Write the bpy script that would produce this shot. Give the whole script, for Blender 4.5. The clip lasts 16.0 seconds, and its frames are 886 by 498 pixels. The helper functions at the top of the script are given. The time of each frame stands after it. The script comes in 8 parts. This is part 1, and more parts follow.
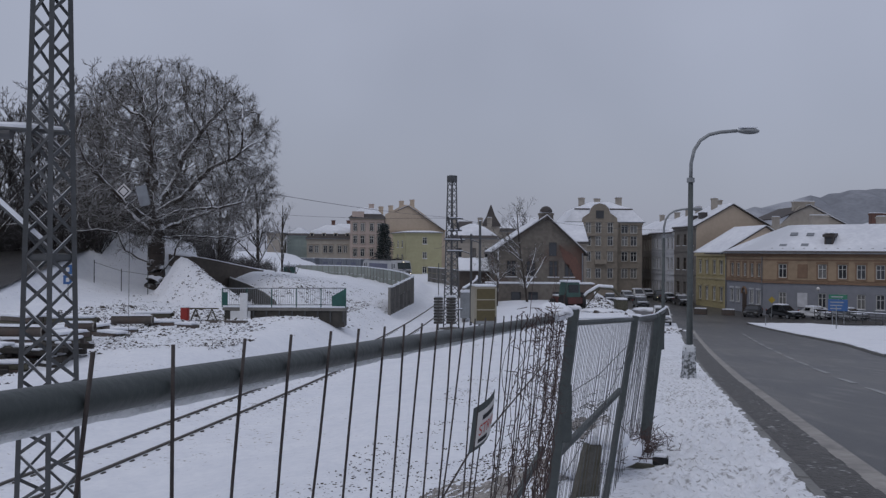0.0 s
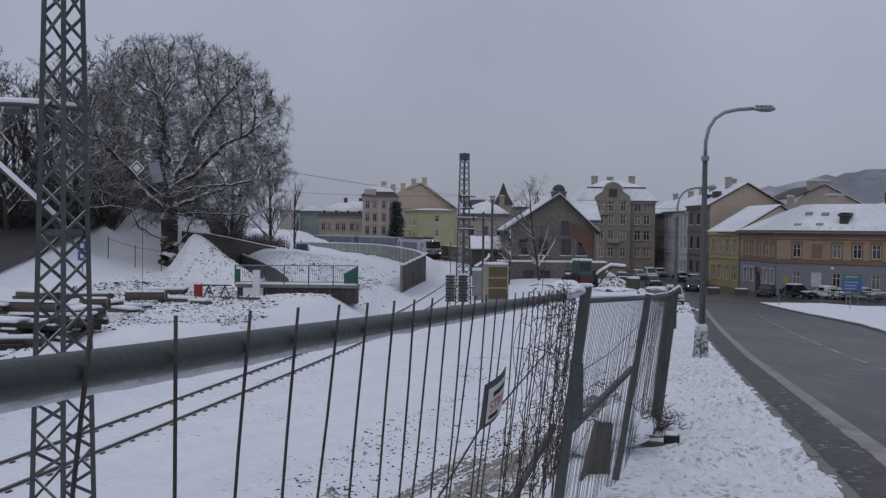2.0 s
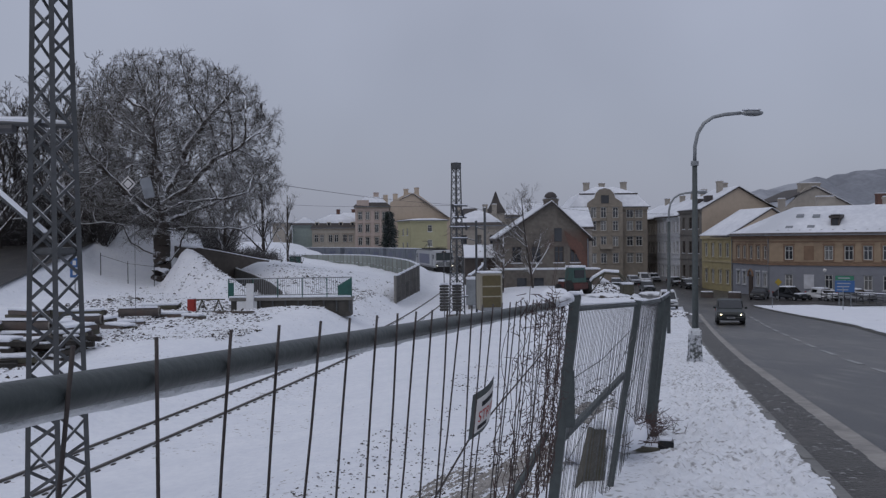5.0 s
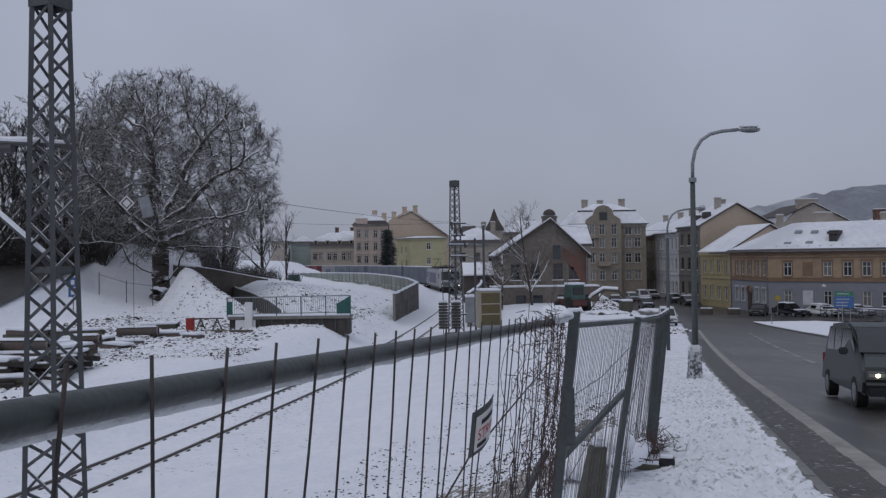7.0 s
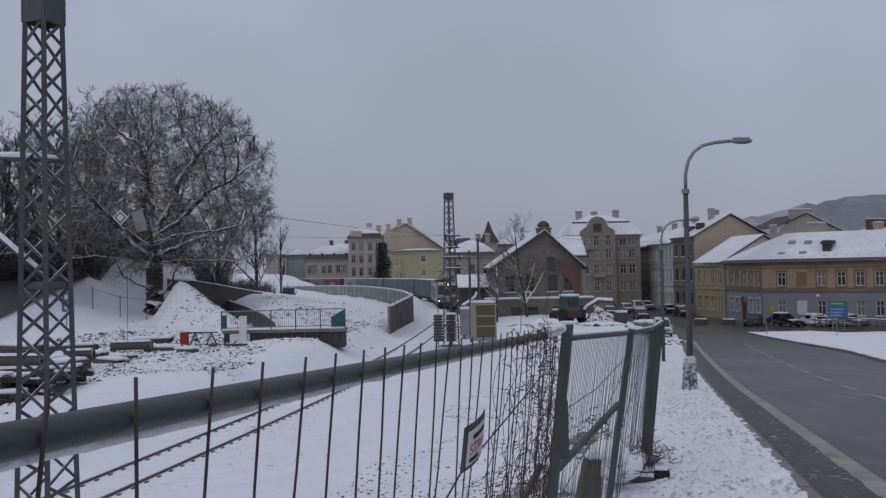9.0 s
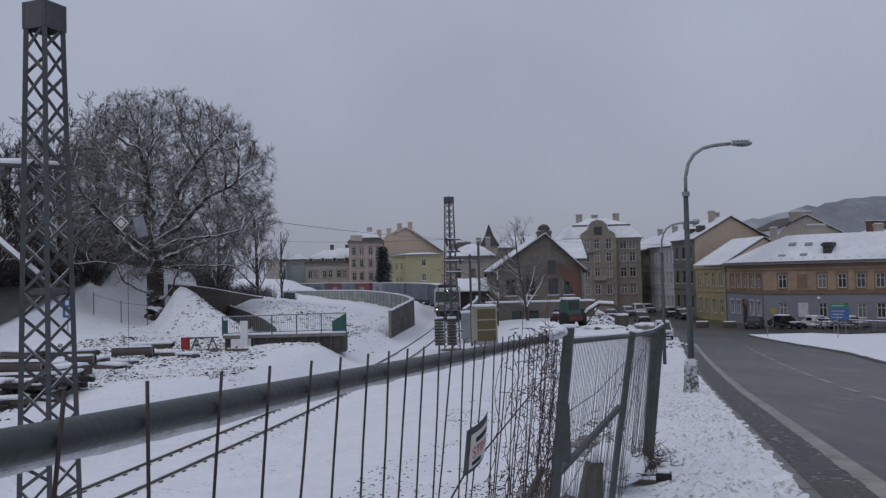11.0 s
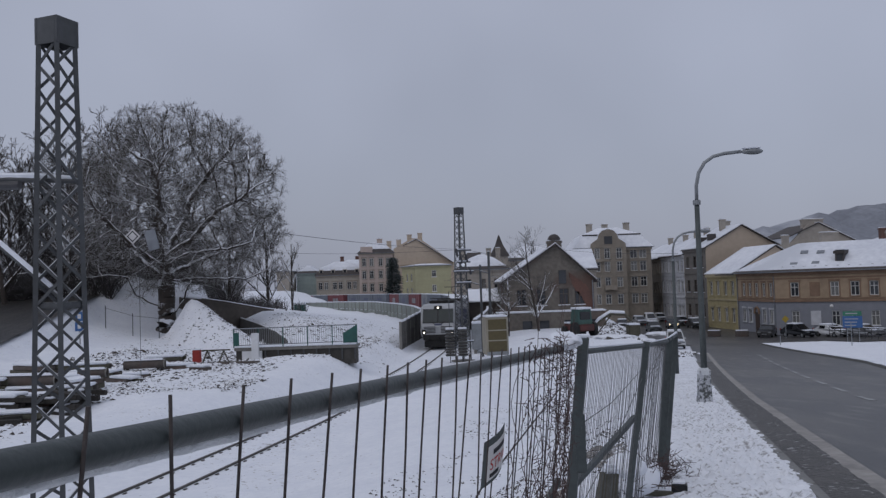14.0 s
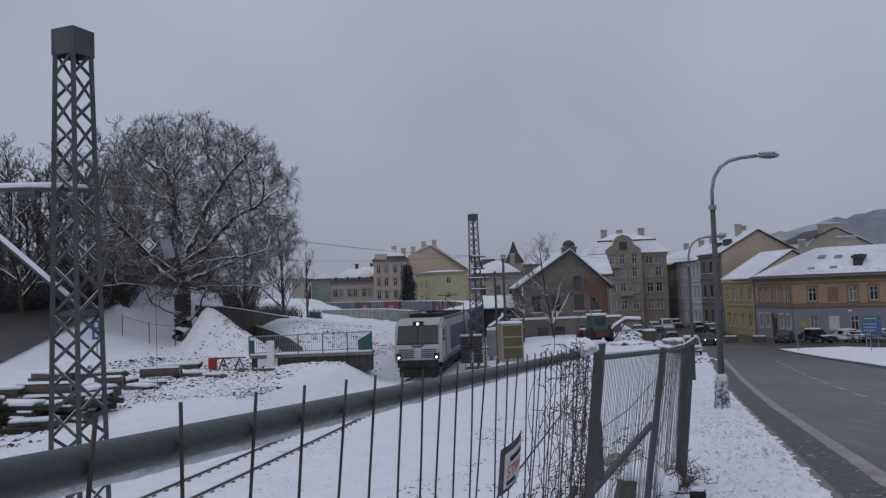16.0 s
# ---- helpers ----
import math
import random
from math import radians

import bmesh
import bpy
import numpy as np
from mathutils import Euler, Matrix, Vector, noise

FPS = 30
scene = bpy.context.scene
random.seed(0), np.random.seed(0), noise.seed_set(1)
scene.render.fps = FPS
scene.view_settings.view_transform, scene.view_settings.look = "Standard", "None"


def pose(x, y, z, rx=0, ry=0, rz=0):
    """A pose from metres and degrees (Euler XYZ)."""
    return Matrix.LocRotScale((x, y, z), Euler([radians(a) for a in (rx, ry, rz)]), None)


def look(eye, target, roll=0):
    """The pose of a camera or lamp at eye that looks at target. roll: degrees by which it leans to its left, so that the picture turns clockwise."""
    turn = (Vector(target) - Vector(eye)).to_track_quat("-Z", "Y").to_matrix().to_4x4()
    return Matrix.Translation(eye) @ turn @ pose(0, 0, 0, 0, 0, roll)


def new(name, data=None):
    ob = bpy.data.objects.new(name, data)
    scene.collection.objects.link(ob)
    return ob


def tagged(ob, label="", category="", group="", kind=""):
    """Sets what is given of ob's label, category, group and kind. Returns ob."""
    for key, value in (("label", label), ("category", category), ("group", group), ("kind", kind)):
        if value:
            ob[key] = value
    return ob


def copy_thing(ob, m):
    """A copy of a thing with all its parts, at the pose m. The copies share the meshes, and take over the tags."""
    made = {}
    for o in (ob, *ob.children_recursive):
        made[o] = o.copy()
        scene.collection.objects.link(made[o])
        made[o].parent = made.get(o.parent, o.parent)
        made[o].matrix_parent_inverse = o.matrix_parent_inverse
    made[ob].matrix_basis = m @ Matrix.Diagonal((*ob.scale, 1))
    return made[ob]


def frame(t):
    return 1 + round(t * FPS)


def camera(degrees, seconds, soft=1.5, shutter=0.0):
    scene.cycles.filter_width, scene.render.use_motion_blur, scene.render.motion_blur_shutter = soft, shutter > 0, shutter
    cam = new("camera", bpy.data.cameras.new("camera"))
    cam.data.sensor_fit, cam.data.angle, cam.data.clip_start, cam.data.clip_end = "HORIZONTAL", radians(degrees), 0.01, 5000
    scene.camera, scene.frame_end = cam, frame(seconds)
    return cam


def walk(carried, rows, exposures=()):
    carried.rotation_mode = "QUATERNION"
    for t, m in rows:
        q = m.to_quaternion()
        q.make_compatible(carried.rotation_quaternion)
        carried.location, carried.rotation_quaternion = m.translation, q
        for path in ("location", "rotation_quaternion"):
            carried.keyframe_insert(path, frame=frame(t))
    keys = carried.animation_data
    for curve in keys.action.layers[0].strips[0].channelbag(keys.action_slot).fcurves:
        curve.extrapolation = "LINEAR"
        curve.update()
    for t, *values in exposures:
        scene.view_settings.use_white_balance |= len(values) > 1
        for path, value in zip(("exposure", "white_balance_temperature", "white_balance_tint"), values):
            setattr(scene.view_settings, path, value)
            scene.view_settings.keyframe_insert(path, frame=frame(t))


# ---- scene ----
import functools

cam = camera(56.0, 16.0, soft=1.35)
PATH = [
    (0, -0.000, 0.000, 1.650, 90.200, -0.400, 0.000),
    (0.5, -0.007, 0.023, 1.646, 89.660, -0.635, 0.253),
    (1, -0.005, 0.029, 1.648, 89.276, -0.778, 0.239),
    (1.5, 0.008, 0.012, 1.646, 89.108, -0.826, 0.610),
    (2, 0.003, 0.032, 1.640, 88.685, -0.643, 0.835),
    (2.5, -0.003, 0.042, 1.636, 88.107, -0.468, 0.661),
    (3, 0.014, 0.027, 1.643, 87.881, -0.313, 0.643),
    (3.5, 0.027, -0.001, 1.647, 88.026, -0.121, 0.495),
    (4, 0.028, -0.004, 1.651, 88.424, 0.165, 0.443),
    (6.5, 0.039, -0.006, 1.652, 90.364, 0.707, 0.313),
    (7, 0.033, 0.004, 1.649, 90.553, 0.794, 0.289),
    (7.5, 0.037, -0.010, 1.657, 90.803, 0.876, 0.058),
    (8, 0.038, -0.002, 1.657, 91.030, 0.968, -0.001),
    (8.5, 0.043, 0.007, 1.658, 91.182, 1.061, -0.080),
    (9, 0.048, -0.003, 1.659, 91.387, 1.139, -0.068),
    (11.5, 0.042, -0.025, 1.660, 91.771, 1.520, -0.100),
    (12, 0.040, -0.012, 1.661, 91.943, 1.615, -0.195),
    (12.5, 0.034, -0.009, 1.660, 92.048, 1.802, -0.050),
    (13, 0.034, -0.005, 1.658, 92.158, 1.618, 0.222),
    (13.5, 0.025, 0.000, 1.656, 92.258, 1.709, 0.437),
    (14, 0.022, -0.006, 1.659, 92.417, 1.876, 0.668),
    (14.5, 0.031, -0.024, 1.665, 92.634, 2.219, 0.794),
    (15, 0.009, 0.008, 1.660, 92.703, 1.764, 0.920),
    (15.5, 0.017, 0.002, 1.659, 92.815, 1.818, 1.224),
    (16, 0.020, 0.021, 1.655, 92.921, 2.159, 1.674),
]

walk(cam, [(t, pose(x, y, z, rx, ry, rz)) for t, x, y, z, rx, ry, rz in PATH], exposures=[(0.0, 0.04), (16.0, 0.06)])

# ---- world: an even overcast sky, brighter towards the zenith, with a very soft sun behind the cloud ----
world = bpy.data.worlds.new("overcast_sky")
scene.world = world
world.use_nodes = True
wn, wl = world.node_tree.nodes, world.node_tree.links
wn.clear()
w_out = wn.new("ShaderNodeOutputWorld")
w_sky = wn.new("ShaderNodeTexSky")
w_sky.sky_type, w_sky.sun_disc = "NISHITA", False
w_sky.sun_elevation, w_sky.sun_rotation = radians(55), radians(218)
w_sky.air_density, w_sky.dust_density = 1.0, 4.0
w_bg1 = wn.new("ShaderNodeBackground")
w_bg1.inputs["Strength"].default_value = 0.015
w_coord = wn.new("ShaderNodeTexCoord")
w_sep = wn.new("ShaderNodeSeparateXYZ")
w_ramp = wn.new("ShaderNodeValToRGB")
for pos, col in ((0.0, (0.275, 0.295, 0.37)), (0.30, (0.315, 0.338, 0.425)), (1.0, (0.43, 0.46, 0.56))):
    el = w_ramp.color_ramp.elements[0] if pos == 0 else (w_ramp.color_ramp.elements[1] if pos == 1.0 else w_ramp.color_ramp.elements.new(pos))
    el.position, el.color = pos, (*col, 1)
w_noise = wn.new("ShaderNodeTexNoise")
w_noise.inputs["Scale"].default_value, w_noise.inputs["Detail"].default_value = 2.2, 3.0
w_mul = wn.new("ShaderNodeMapRange")
w_mul.inputs["To Min"].default_value, w_mul.inputs["To Max"].default_value = 0.90, 1.10
w_mul.inputs["From Min"].default_value, w_mul.inputs["From Max"].default_value = 0.3, 0.7
w_bg2 = wn.new("ShaderNodeBackground")
w_add = wn.new("ShaderNodeAddShader")
wl.new(w_sky.outputs["Color"], w_bg1.inputs["Color"])
wl.new(w_coord.outputs["Generated"], w_sep.inputs[0])
wl.new(w_coord.outputs["Generated"], w_noise.inputs["Vector"])
wl.new(w_sep.outputs["Z"], w_ramp.inputs["Fac"])
wl.new(w_noise.outputs["Fac"], w_mul.inputs["Value"])
wl.new(w_ramp.outputs["Color"], w_bg2.inputs["Color"])
wl.new(w_mul.outputs["Result"], w_bg2.inputs["Strength"])
wl.new(w_bg1.outputs[0], w_add.inputs[0])
wl.new(w_bg2.outputs[0], w_add.inputs[1])
wl.new(w_add.outputs[0], w_out.inputs["Surface"])

sun = new("sun", bpy.data.lights.new("sun", "SUN"))
sun.data.energy, sun.data.angle, sun.data.color = 0.25, radians(60), (1.0, 0.97, 0.94)
sun.matrix_world = look((0, 0, 60), (0.35 * 60, 0.45 * 60, 60 - 0.82 * 60))


# ---- materials ----
def mat(name, c1, c2=None, scale=4.0, rough=0.8, metal=0.0, bump=0.0, bump_scale=None, detail=6.0, snow=0.0, c3=None, glow=None, random_value=0.0, spec=None, snow_from=0.45, stretch=None, fleck=None):
    """A principled material: two colours in large and fine noise, relief, and snow that lies on what faces up."""
    m = bpy.data.materials.new(name)
    m.use_nodes = True
    nt = m.node_tree
    n, l = nt.nodes, nt.links
    b = n["Principled BSDF"]
    b.inputs["Roughness"].default_value, b.inputs["Metallic"].default_value = rough, metal
    if spec is not None:
        b.inputs["Specular IOR Level"].default_value = spec
    if glow:
        b.inputs["Emission Color"].default_value, b.inputs["Emission Strength"].default_value = (*glow[0], 1), glow[1]
    tc = n.new("ShaderNodeTexCoord")
    src = tc.outputs["Object"]
    if stretch:
        mp = n.new("ShaderNodeMapping")
        mp.inputs["Scale"].default_value = stretch
        l.new(src, mp.inputs["Vector"])
        src = mp.outputs[0]
    c2 = c2 or tuple(v * 0.75 for v in c1)
    big = n.new("ShaderNodeTexNoise")
    big.inputs["Scale"].default_value, big.inputs["Detail"].default_value = scale * 0.17, 4.0
    fine = n.new("ShaderNodeTexNoise")
    fine.inputs["Scale"].default_value, fine.inputs["Detail"].default_value = scale, detail
    l.new(src, big.inputs["Vector"])
    l.new(src, fine.inputs["Vector"])
    add = n.new("ShaderNodeMath")
    add.operation = "ADD"
    l.new(big.outputs["Fac"], add.inputs[0])
    l.new(fine.outputs["Fac"], add.inputs[1])
    rng = n.new("ShaderNodeMapRange")
    rng.inputs["From Min"].default_value, rng.inputs["From Max"].default_value = 0.72, 1.28
    l.new(add.outputs[0], rng.inputs["Value"])
    mix = n.new("ShaderNodeMix")
    mix.data_type = "RGBA"
    mix.inputs["A"].default_value, mix.inputs["B"].default_value = (*c1, 1), (*c2, 1)
    l.new(rng.outputs["Result"], mix.inputs["Factor"])
    col = mix.outputs["Result"]
    if c3:
        spot = n.new("ShaderNodeTexNoise")
        spot.inputs["Scale"].default_value, spot.inputs["Detail"].default_value = scale * 0.06, 5.0
        l.new(src, spot.inputs["Vector"])
        r3 = n.new("ShaderNodeMapRange")
        r3.inputs["From Min"].default_value, r3.inputs["From Max"].default_value = 0.52, 0.62
        l.new(spot.outputs["Fac"], r3.inputs["Value"])
        m3 = n.new("ShaderNodeMix")
        m3.data_type = "RGBA"
        m3.inputs["B"].default_value = (*c3, 1)
        l.new(r3.outputs["Result"], m3.inputs["Factor"])
        l.new(col, m3.inputs["A"])
        col = m3.outputs["Result"]
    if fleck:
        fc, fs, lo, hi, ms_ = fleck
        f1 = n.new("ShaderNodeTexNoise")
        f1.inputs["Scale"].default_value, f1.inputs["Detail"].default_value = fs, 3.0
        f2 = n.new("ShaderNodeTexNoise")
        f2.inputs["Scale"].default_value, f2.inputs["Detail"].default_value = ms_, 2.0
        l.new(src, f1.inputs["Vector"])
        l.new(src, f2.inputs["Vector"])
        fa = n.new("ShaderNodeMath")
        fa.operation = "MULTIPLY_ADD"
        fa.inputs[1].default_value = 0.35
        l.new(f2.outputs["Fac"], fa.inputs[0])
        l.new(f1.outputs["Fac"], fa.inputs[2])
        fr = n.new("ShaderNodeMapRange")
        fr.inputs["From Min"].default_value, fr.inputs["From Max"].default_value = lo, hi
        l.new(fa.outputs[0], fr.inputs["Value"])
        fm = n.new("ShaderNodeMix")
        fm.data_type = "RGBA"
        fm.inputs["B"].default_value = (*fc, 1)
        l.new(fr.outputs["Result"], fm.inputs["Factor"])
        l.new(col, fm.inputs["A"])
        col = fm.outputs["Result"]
    if random_value:
        oi = n.new("ShaderNodeObjectInfo")
        hv = n.new("ShaderNodeHueSaturation")
        rr = n.new("ShaderNodeMapRange")
        rr.inputs["To Min"].default_value, rr.inputs["To Max"].default_value = 1 - random_value, 1 + random_value
        l.new(oi.outputs["Random"], rr.inputs["Value"])
        l.new(rr.outputs["Result"], hv.inputs["Value"])
        l.new(col, hv.inputs["Color"])
        col = hv.outputs["Color"]
    if snow:
        geo = n.new("ShaderNodeNewGeometry")
        sp = n.new("ShaderNodeSeparateXYZ")
        l.new(geo.outputs["Normal"], sp.inputs[0])
        sn = n.new("ShaderNodeTexNoise")
        sn.inputs["Scale"].default_value, sn.inputs["Detail"].default_value = 1.7, 3.0
        l.new(geo.outputs["Position"], sn.inputs["Vector"])
        sa = n.new("ShaderNodeMath")
        sa.operation = "MULTIPLY_ADD"
        sa.inputs[1].default_value = 0.9
        l.new(sn.outputs["Fac"], sa.inputs[0])
        l.new(sp.outputs["Z"], sa.inputs[2])
        sr = n.new("ShaderNodeMapRange")
        sr.inputs["From Min"].default_value, sr.inputs["From Max"].default_value = snow_from + 0.45, snow_from + 0.65
        sr.inputs["To Max"].default_value = snow
        l.new(sa.outputs[0], sr.inputs["Value"])
        ms = n.new("ShaderNodeMix")
        ms.data_type = "RGBA"
        ms.inputs["B"].default_value = (0.82, 0.84, 0.88, 1)
        l.new(sr.outputs["Result"], ms.inputs["Factor"])
        l.new(col, ms.inputs["A"])
        col = ms.outputs["Result"]
    l.new(col, b.inputs["Base Color"])
    if bump:
        bn = n.new("ShaderNodeTexNoise")
        bn.inputs["Scale"].default_value, bn.inputs["Detail"].default_value = bump_scale or scale * 2, 8.0
        l.new(src, bn.inputs["Vector"])
        bp = n.new("ShaderNodeBump")
        bp.inputs["Strength"].default_value, bp.inputs["Distance"].default_value = bump, 0.05
        l.new(bn.outputs["Fac"], bp.inputs["Height"])
        l.new(bp.outputs["Normal"], b.inputs["Normal"])
    return m


SNOW = mat("snow", (0.80, 0.82, 0.86), (0.72, 0.745, 0.80), 6.0, 0.75, bump=0.5, bump_scale=9)
SNOW_GROUND = mat("snow_ground", (0.78, 0.80, 0.84), (0.69, 0.715, 0.77), 5.0, 0.8, bump=0.7, bump_scale=5, fleck=((0.26, 0.24, 0.22), 7.0, 0.84, 0.95, 0.22))
# Grey flecks put the shade of trodden dents, and some dirt, into the colour.
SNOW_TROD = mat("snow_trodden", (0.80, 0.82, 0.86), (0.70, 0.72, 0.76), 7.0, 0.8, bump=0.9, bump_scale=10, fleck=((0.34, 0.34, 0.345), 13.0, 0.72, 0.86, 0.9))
SLUSH = mat("slush", (0.082, 0.077, 0.070), (0.026, 0.024, 0.022), 7.0, 0.55, bump=1.0, bump_scale=16, c3=(0.055, 0.052, 0.047), fleck=((0.36, 0.36, 0.35), 9.0, 0.80, 0.90, 1.2))
ASPHALT = mat("wet_asphalt", (0.040, 0.039, 0.039), (0.020, 0.020, 0.0205), 2.2, 0.36, bump=0.2, bump_scale=60, c3=(0.060, 0.056, 0.051), stretch=(2.2, 0.45, 1.0), fleck=((0.105, 0.097, 0.087), 1.1, 0.70, 0.88, 0.10), spec=0.42)
LINE_PAINT = mat("line_paint", (0.34, 0.34, 0.34), (0.09, 0.09, 0.09), 3.0, 0.5)
EDGE_LINE = mat("edge_line_paint", (0.31, 0.29, 0.265), (0.17, 0.16, 0.147), 6.0, 0.6)
KERB = mat("kerb_stone", (0.22, 0.22, 0.21), (0.14, 0.14, 0.14), 8.0, 0.85, bump=0.3)
STEEL_RAIL = mat("rail_steel", (0.13, 0.12, 0.11), (0.07, 0.062, 0.057), 9.0, 0.55, metal=0.5)
MAST_STEEL = mat("mast_steel", (0.085, 0.09, 0.095), (0.055, 0.058, 0.06), 6.0, 0.6, metal=0.2, snow=0.85, snow_from=0.62)
PIPE = mat("painted_pipe", (0.038, 0.049, 0.048), (0.030, 0.038, 0.038), 22.0, 0.45, bump=0.08, bump_scale=60)
RUST_ROD = mat("rusty_rod", (0.06, 0.05, 0.048), (0.03, 0.022, 0.02), 40.0, 0.7, bump=0.3)
ICE = mat("snow_crust", (0.76, 0.78, 0.80), (0.56, 0.59, 0.61), 24.0, 0.5, bump=0.7, bump_scale=30)
FENCE_GREY = mat("fence_post_paint", (0.075, 0.09, 0.09), (0.048, 0.056, 0.056), 14.0, 0.6, bump=0.2)
WIRE = mat("fence_wire", (0.13, 0.135, 0.14), (0.07, 0.07, 0.07), 30.0, 0.6, metal=0.3)
CABLE = mat("cable", (0.06, 0.06, 0.065), None, 10.0, 0.6)
BARK = mat("bark", (0.062, 0.050, 0.042), (0.034, 0.028, 0.024), 3.0, 0.9, bump=0.5, snow=0.97, snow_from=0.10)
TWIG = mat("twigs", (0.080, 0.070, 0.058), (0.050, 0.044, 0.037), 2.0, 0.9, snow=0.80, snow_from=0.47)
FAR_TWIG = mat("hillside_twigs", (0.080, 0.073, 0.070), (0.048, 0.044, 0.043), 0.5, 0.95, snow=0.65, snow_from=0.62)
CONIFER = mat("conifer_needles", (0.035, 0.05, 0.045), (0.02, 0.03, 0.028), 2.0, 0.9, snow=0.5, snow_from=0.75)
VINE = mat("dry_vine", (0.085, 0.052, 0.048), (0.045, 0.03, 0.028), 30.0, 0.85)
CONCRETE = mat("concrete", (0.23, 0.22, 0.20), (0.15, 0.145, 0.135), 3.0, 0.9, bump=0.3)
BARRIER = mat("barrier_panel", (0.11, 0.105, 0.097), (0.07, 0.068, 0.063), 3.0, 0.85, bump=0.3, random_value=0.25)
BARRIER_GREEN = mat("barrier_panel_grey_green", (0.28, 0.31, 0.285), (0.20, 0.225, 0.205), 3.0, 0.85, random_value=0.15)
BARRIER_OCHRE = mat("barrier_panel_ochre", (0.24, 0.19, 0.09), (0.16, 0.13, 0.07), 3.0, 0.85, random_value=0.15)
WHITE_PAINT = mat("white_paint", (0.72, 0.73, 0.74), (0.60, 0.61, 0.62), 5.0, 0.5)
OCHRE_DOOR = mat("ochre_door", (0.105, 0.083, 0.033), (0.075, 0.06, 0.025), 5.0, 0.55)
CREAM = mat("cream_plastic", (0.34, 0.315, 0.255), (0.27, 0.25, 0.20), 5.0, 0.6)
GREEN_SHEET = mat("green_sheet", (0.02, 0.10, 0.085), (0.015, 0.07, 0.06), 5.0, 0.5)
GALV = mat("galvanised", (0.28, 0.30, 0.31), (0.20, 0.21, 0.22), 8.0, 0.5, metal=0.4)
RED_PAINT = mat("red_paint", (0.32, 0.028, 0.02), (0.22, 0.02, 0.016), 5.0, 0.5)
LOCO_SILVER = mat("loco_silver", (0.40, 0.41, 0.42), (0.30, 0.31, 0.32), 2.0, 0.42, metal=0.1)
LOCO_DARK = mat("loco_underframe", (0.022, 0.021, 0.021), (0.012, 0.012, 0.012), 6.0, 0.8)
LOCO_BLUE = mat("loco_blue", (0.085, 0.095, 0.15), (0.065, 0.072, 0.12), 3.0, 0.45)
LOCO_GREY = mat("loco_grey", (0.13, 0.135, 0.145), (0.10, 0.105, 0.11), 3.0, 0.5)
# Low specular keeps the side windows dark, as if they mirrored dark surroundings.
CAR_GLASS = mat("low_specular_car_glass", (0.012, 0.014, 0.016), (0.008, 0.009, 0.010), 1.0, 0.12, spec=0.15)
GLASS_DARK = mat("dark_glass", (0.015, 0.017, 0.02), (0.01, 0.011, 0.012), 1.0, 0.08, spec=0.6)
LOCO_GLASS = mat("loco_glass", (0.022, 0.032, 0.032), (0.016, 0.024, 0.024), 1.0, 0.16, spec=0.45)
CONT_GREY = mat("wagon_blue_grey", (0.16, 0.18, 0.21), (0.11, 0.125, 0.15), 1.2, 0.6)
CONT_RED = mat("wagon_red", (0.19, 0.055, 0.06), (0.14, 0.042, 0.048), 1.2, 0.6)
CONT_PALE = mat("wagon_pale", (0.27, 0.28, 0.30), (0.20, 0.21, 0.22), 1.2, 0.6)
LAMP_WHITE = mat("headlamp", (0.9, 0.9, 0.85), None, 1.0, 0.3, glow=((1.0, 0.90, 0.74), 2.6))
CAR_LAMP = mat("car_headlamp", (0.9, 0.85, 0.7), None, 1.0, 0.2, glow=((1.0, 0.80, 0.45), 10.0))
CAR_GREEN = mat("car_grey_green", (0.020, 0.026, 0.025), (0.015, 0.020, 0.020), 2.0, 0.42)
CAR_DARK = mat("car_dark", (0.02, 0.022, 0.025), None, 2.0, 0.3, metal=0.3)
CAR_WHITE = mat("car_white", (0.62, 0.63, 0.64), None, 2.0, 0.3)
CAR_SILVER = mat("car_silver", (0.33, 0.34, 0.35), None, 2.0, 0.3, metal=0.5)
CAR_RED = mat("car_red", (0.17, 0.02, 0.02), None, 2.0, 0.3)
RUBBER = mat("rubber", (0.015, 0.015, 0.015), None, 9.0, 0.8)
PLATE = mat("plate", (0.36, 0.37, 0.39), None, 9.0, 0.5)
BLACK_BAR = mat("black_print", (0.02, 0.02, 0.025), None, 9.0, 0.6)
SIGN_WHITE = mat("sign_white", (0.62, 0.61, 0.60), (0.50, 0.49, 0.48), 14.0, 0.6)
WORN_RED = mat("worn_red_print", (0.52, 0.36, 0.35), (0.42, 0.22, 0.21), 30.0, 0.6)
SIGN_RED = mat("sign_red", (0.45, 0.04, 0.035), None, 9.0, 0.6)
SIGN_BLUE = mat("sign_blue", (0.035, 0.115, 0.29), (0.028, 0.09, 0.24), 3.0, 0.5)
SIGN_GREEN = mat("sign_green", (0.025, 0.17, 0.10), None, 3.0, 0.5)
WOOD_OLD = mat("weathered_wood", (0.11, 0.10, 0.08), (0.06, 0.06, 0.04), 12.0, 0.9, bump=0.5)
WINDOW_WHITE = mat("window_frame_white", (0.62, 0.62, 0.60), None, 5.0, 0.6)
WINDOW_DARK = mat("window_frame_brown", (0.09, 0.07, 0.055), None, 5.0, 0.6)
WINDOW_GLASS = mat("window_glass", (0.03, 0.034, 0.04), (0.018, 0.02, 0.024), 0.7, 0.06, spec=0.7)
CURTAIN = mat("curtained_glass", (0.20, 0.20, 0.19), (0.10, 0.10, 0.10), 2.0, 0.15, spec=0.7)
ROOF_TILE = mat("dark_roof", (0.075, 0.065, 0.06), (0.045, 0.04, 0.04), 3.0, 0.8)
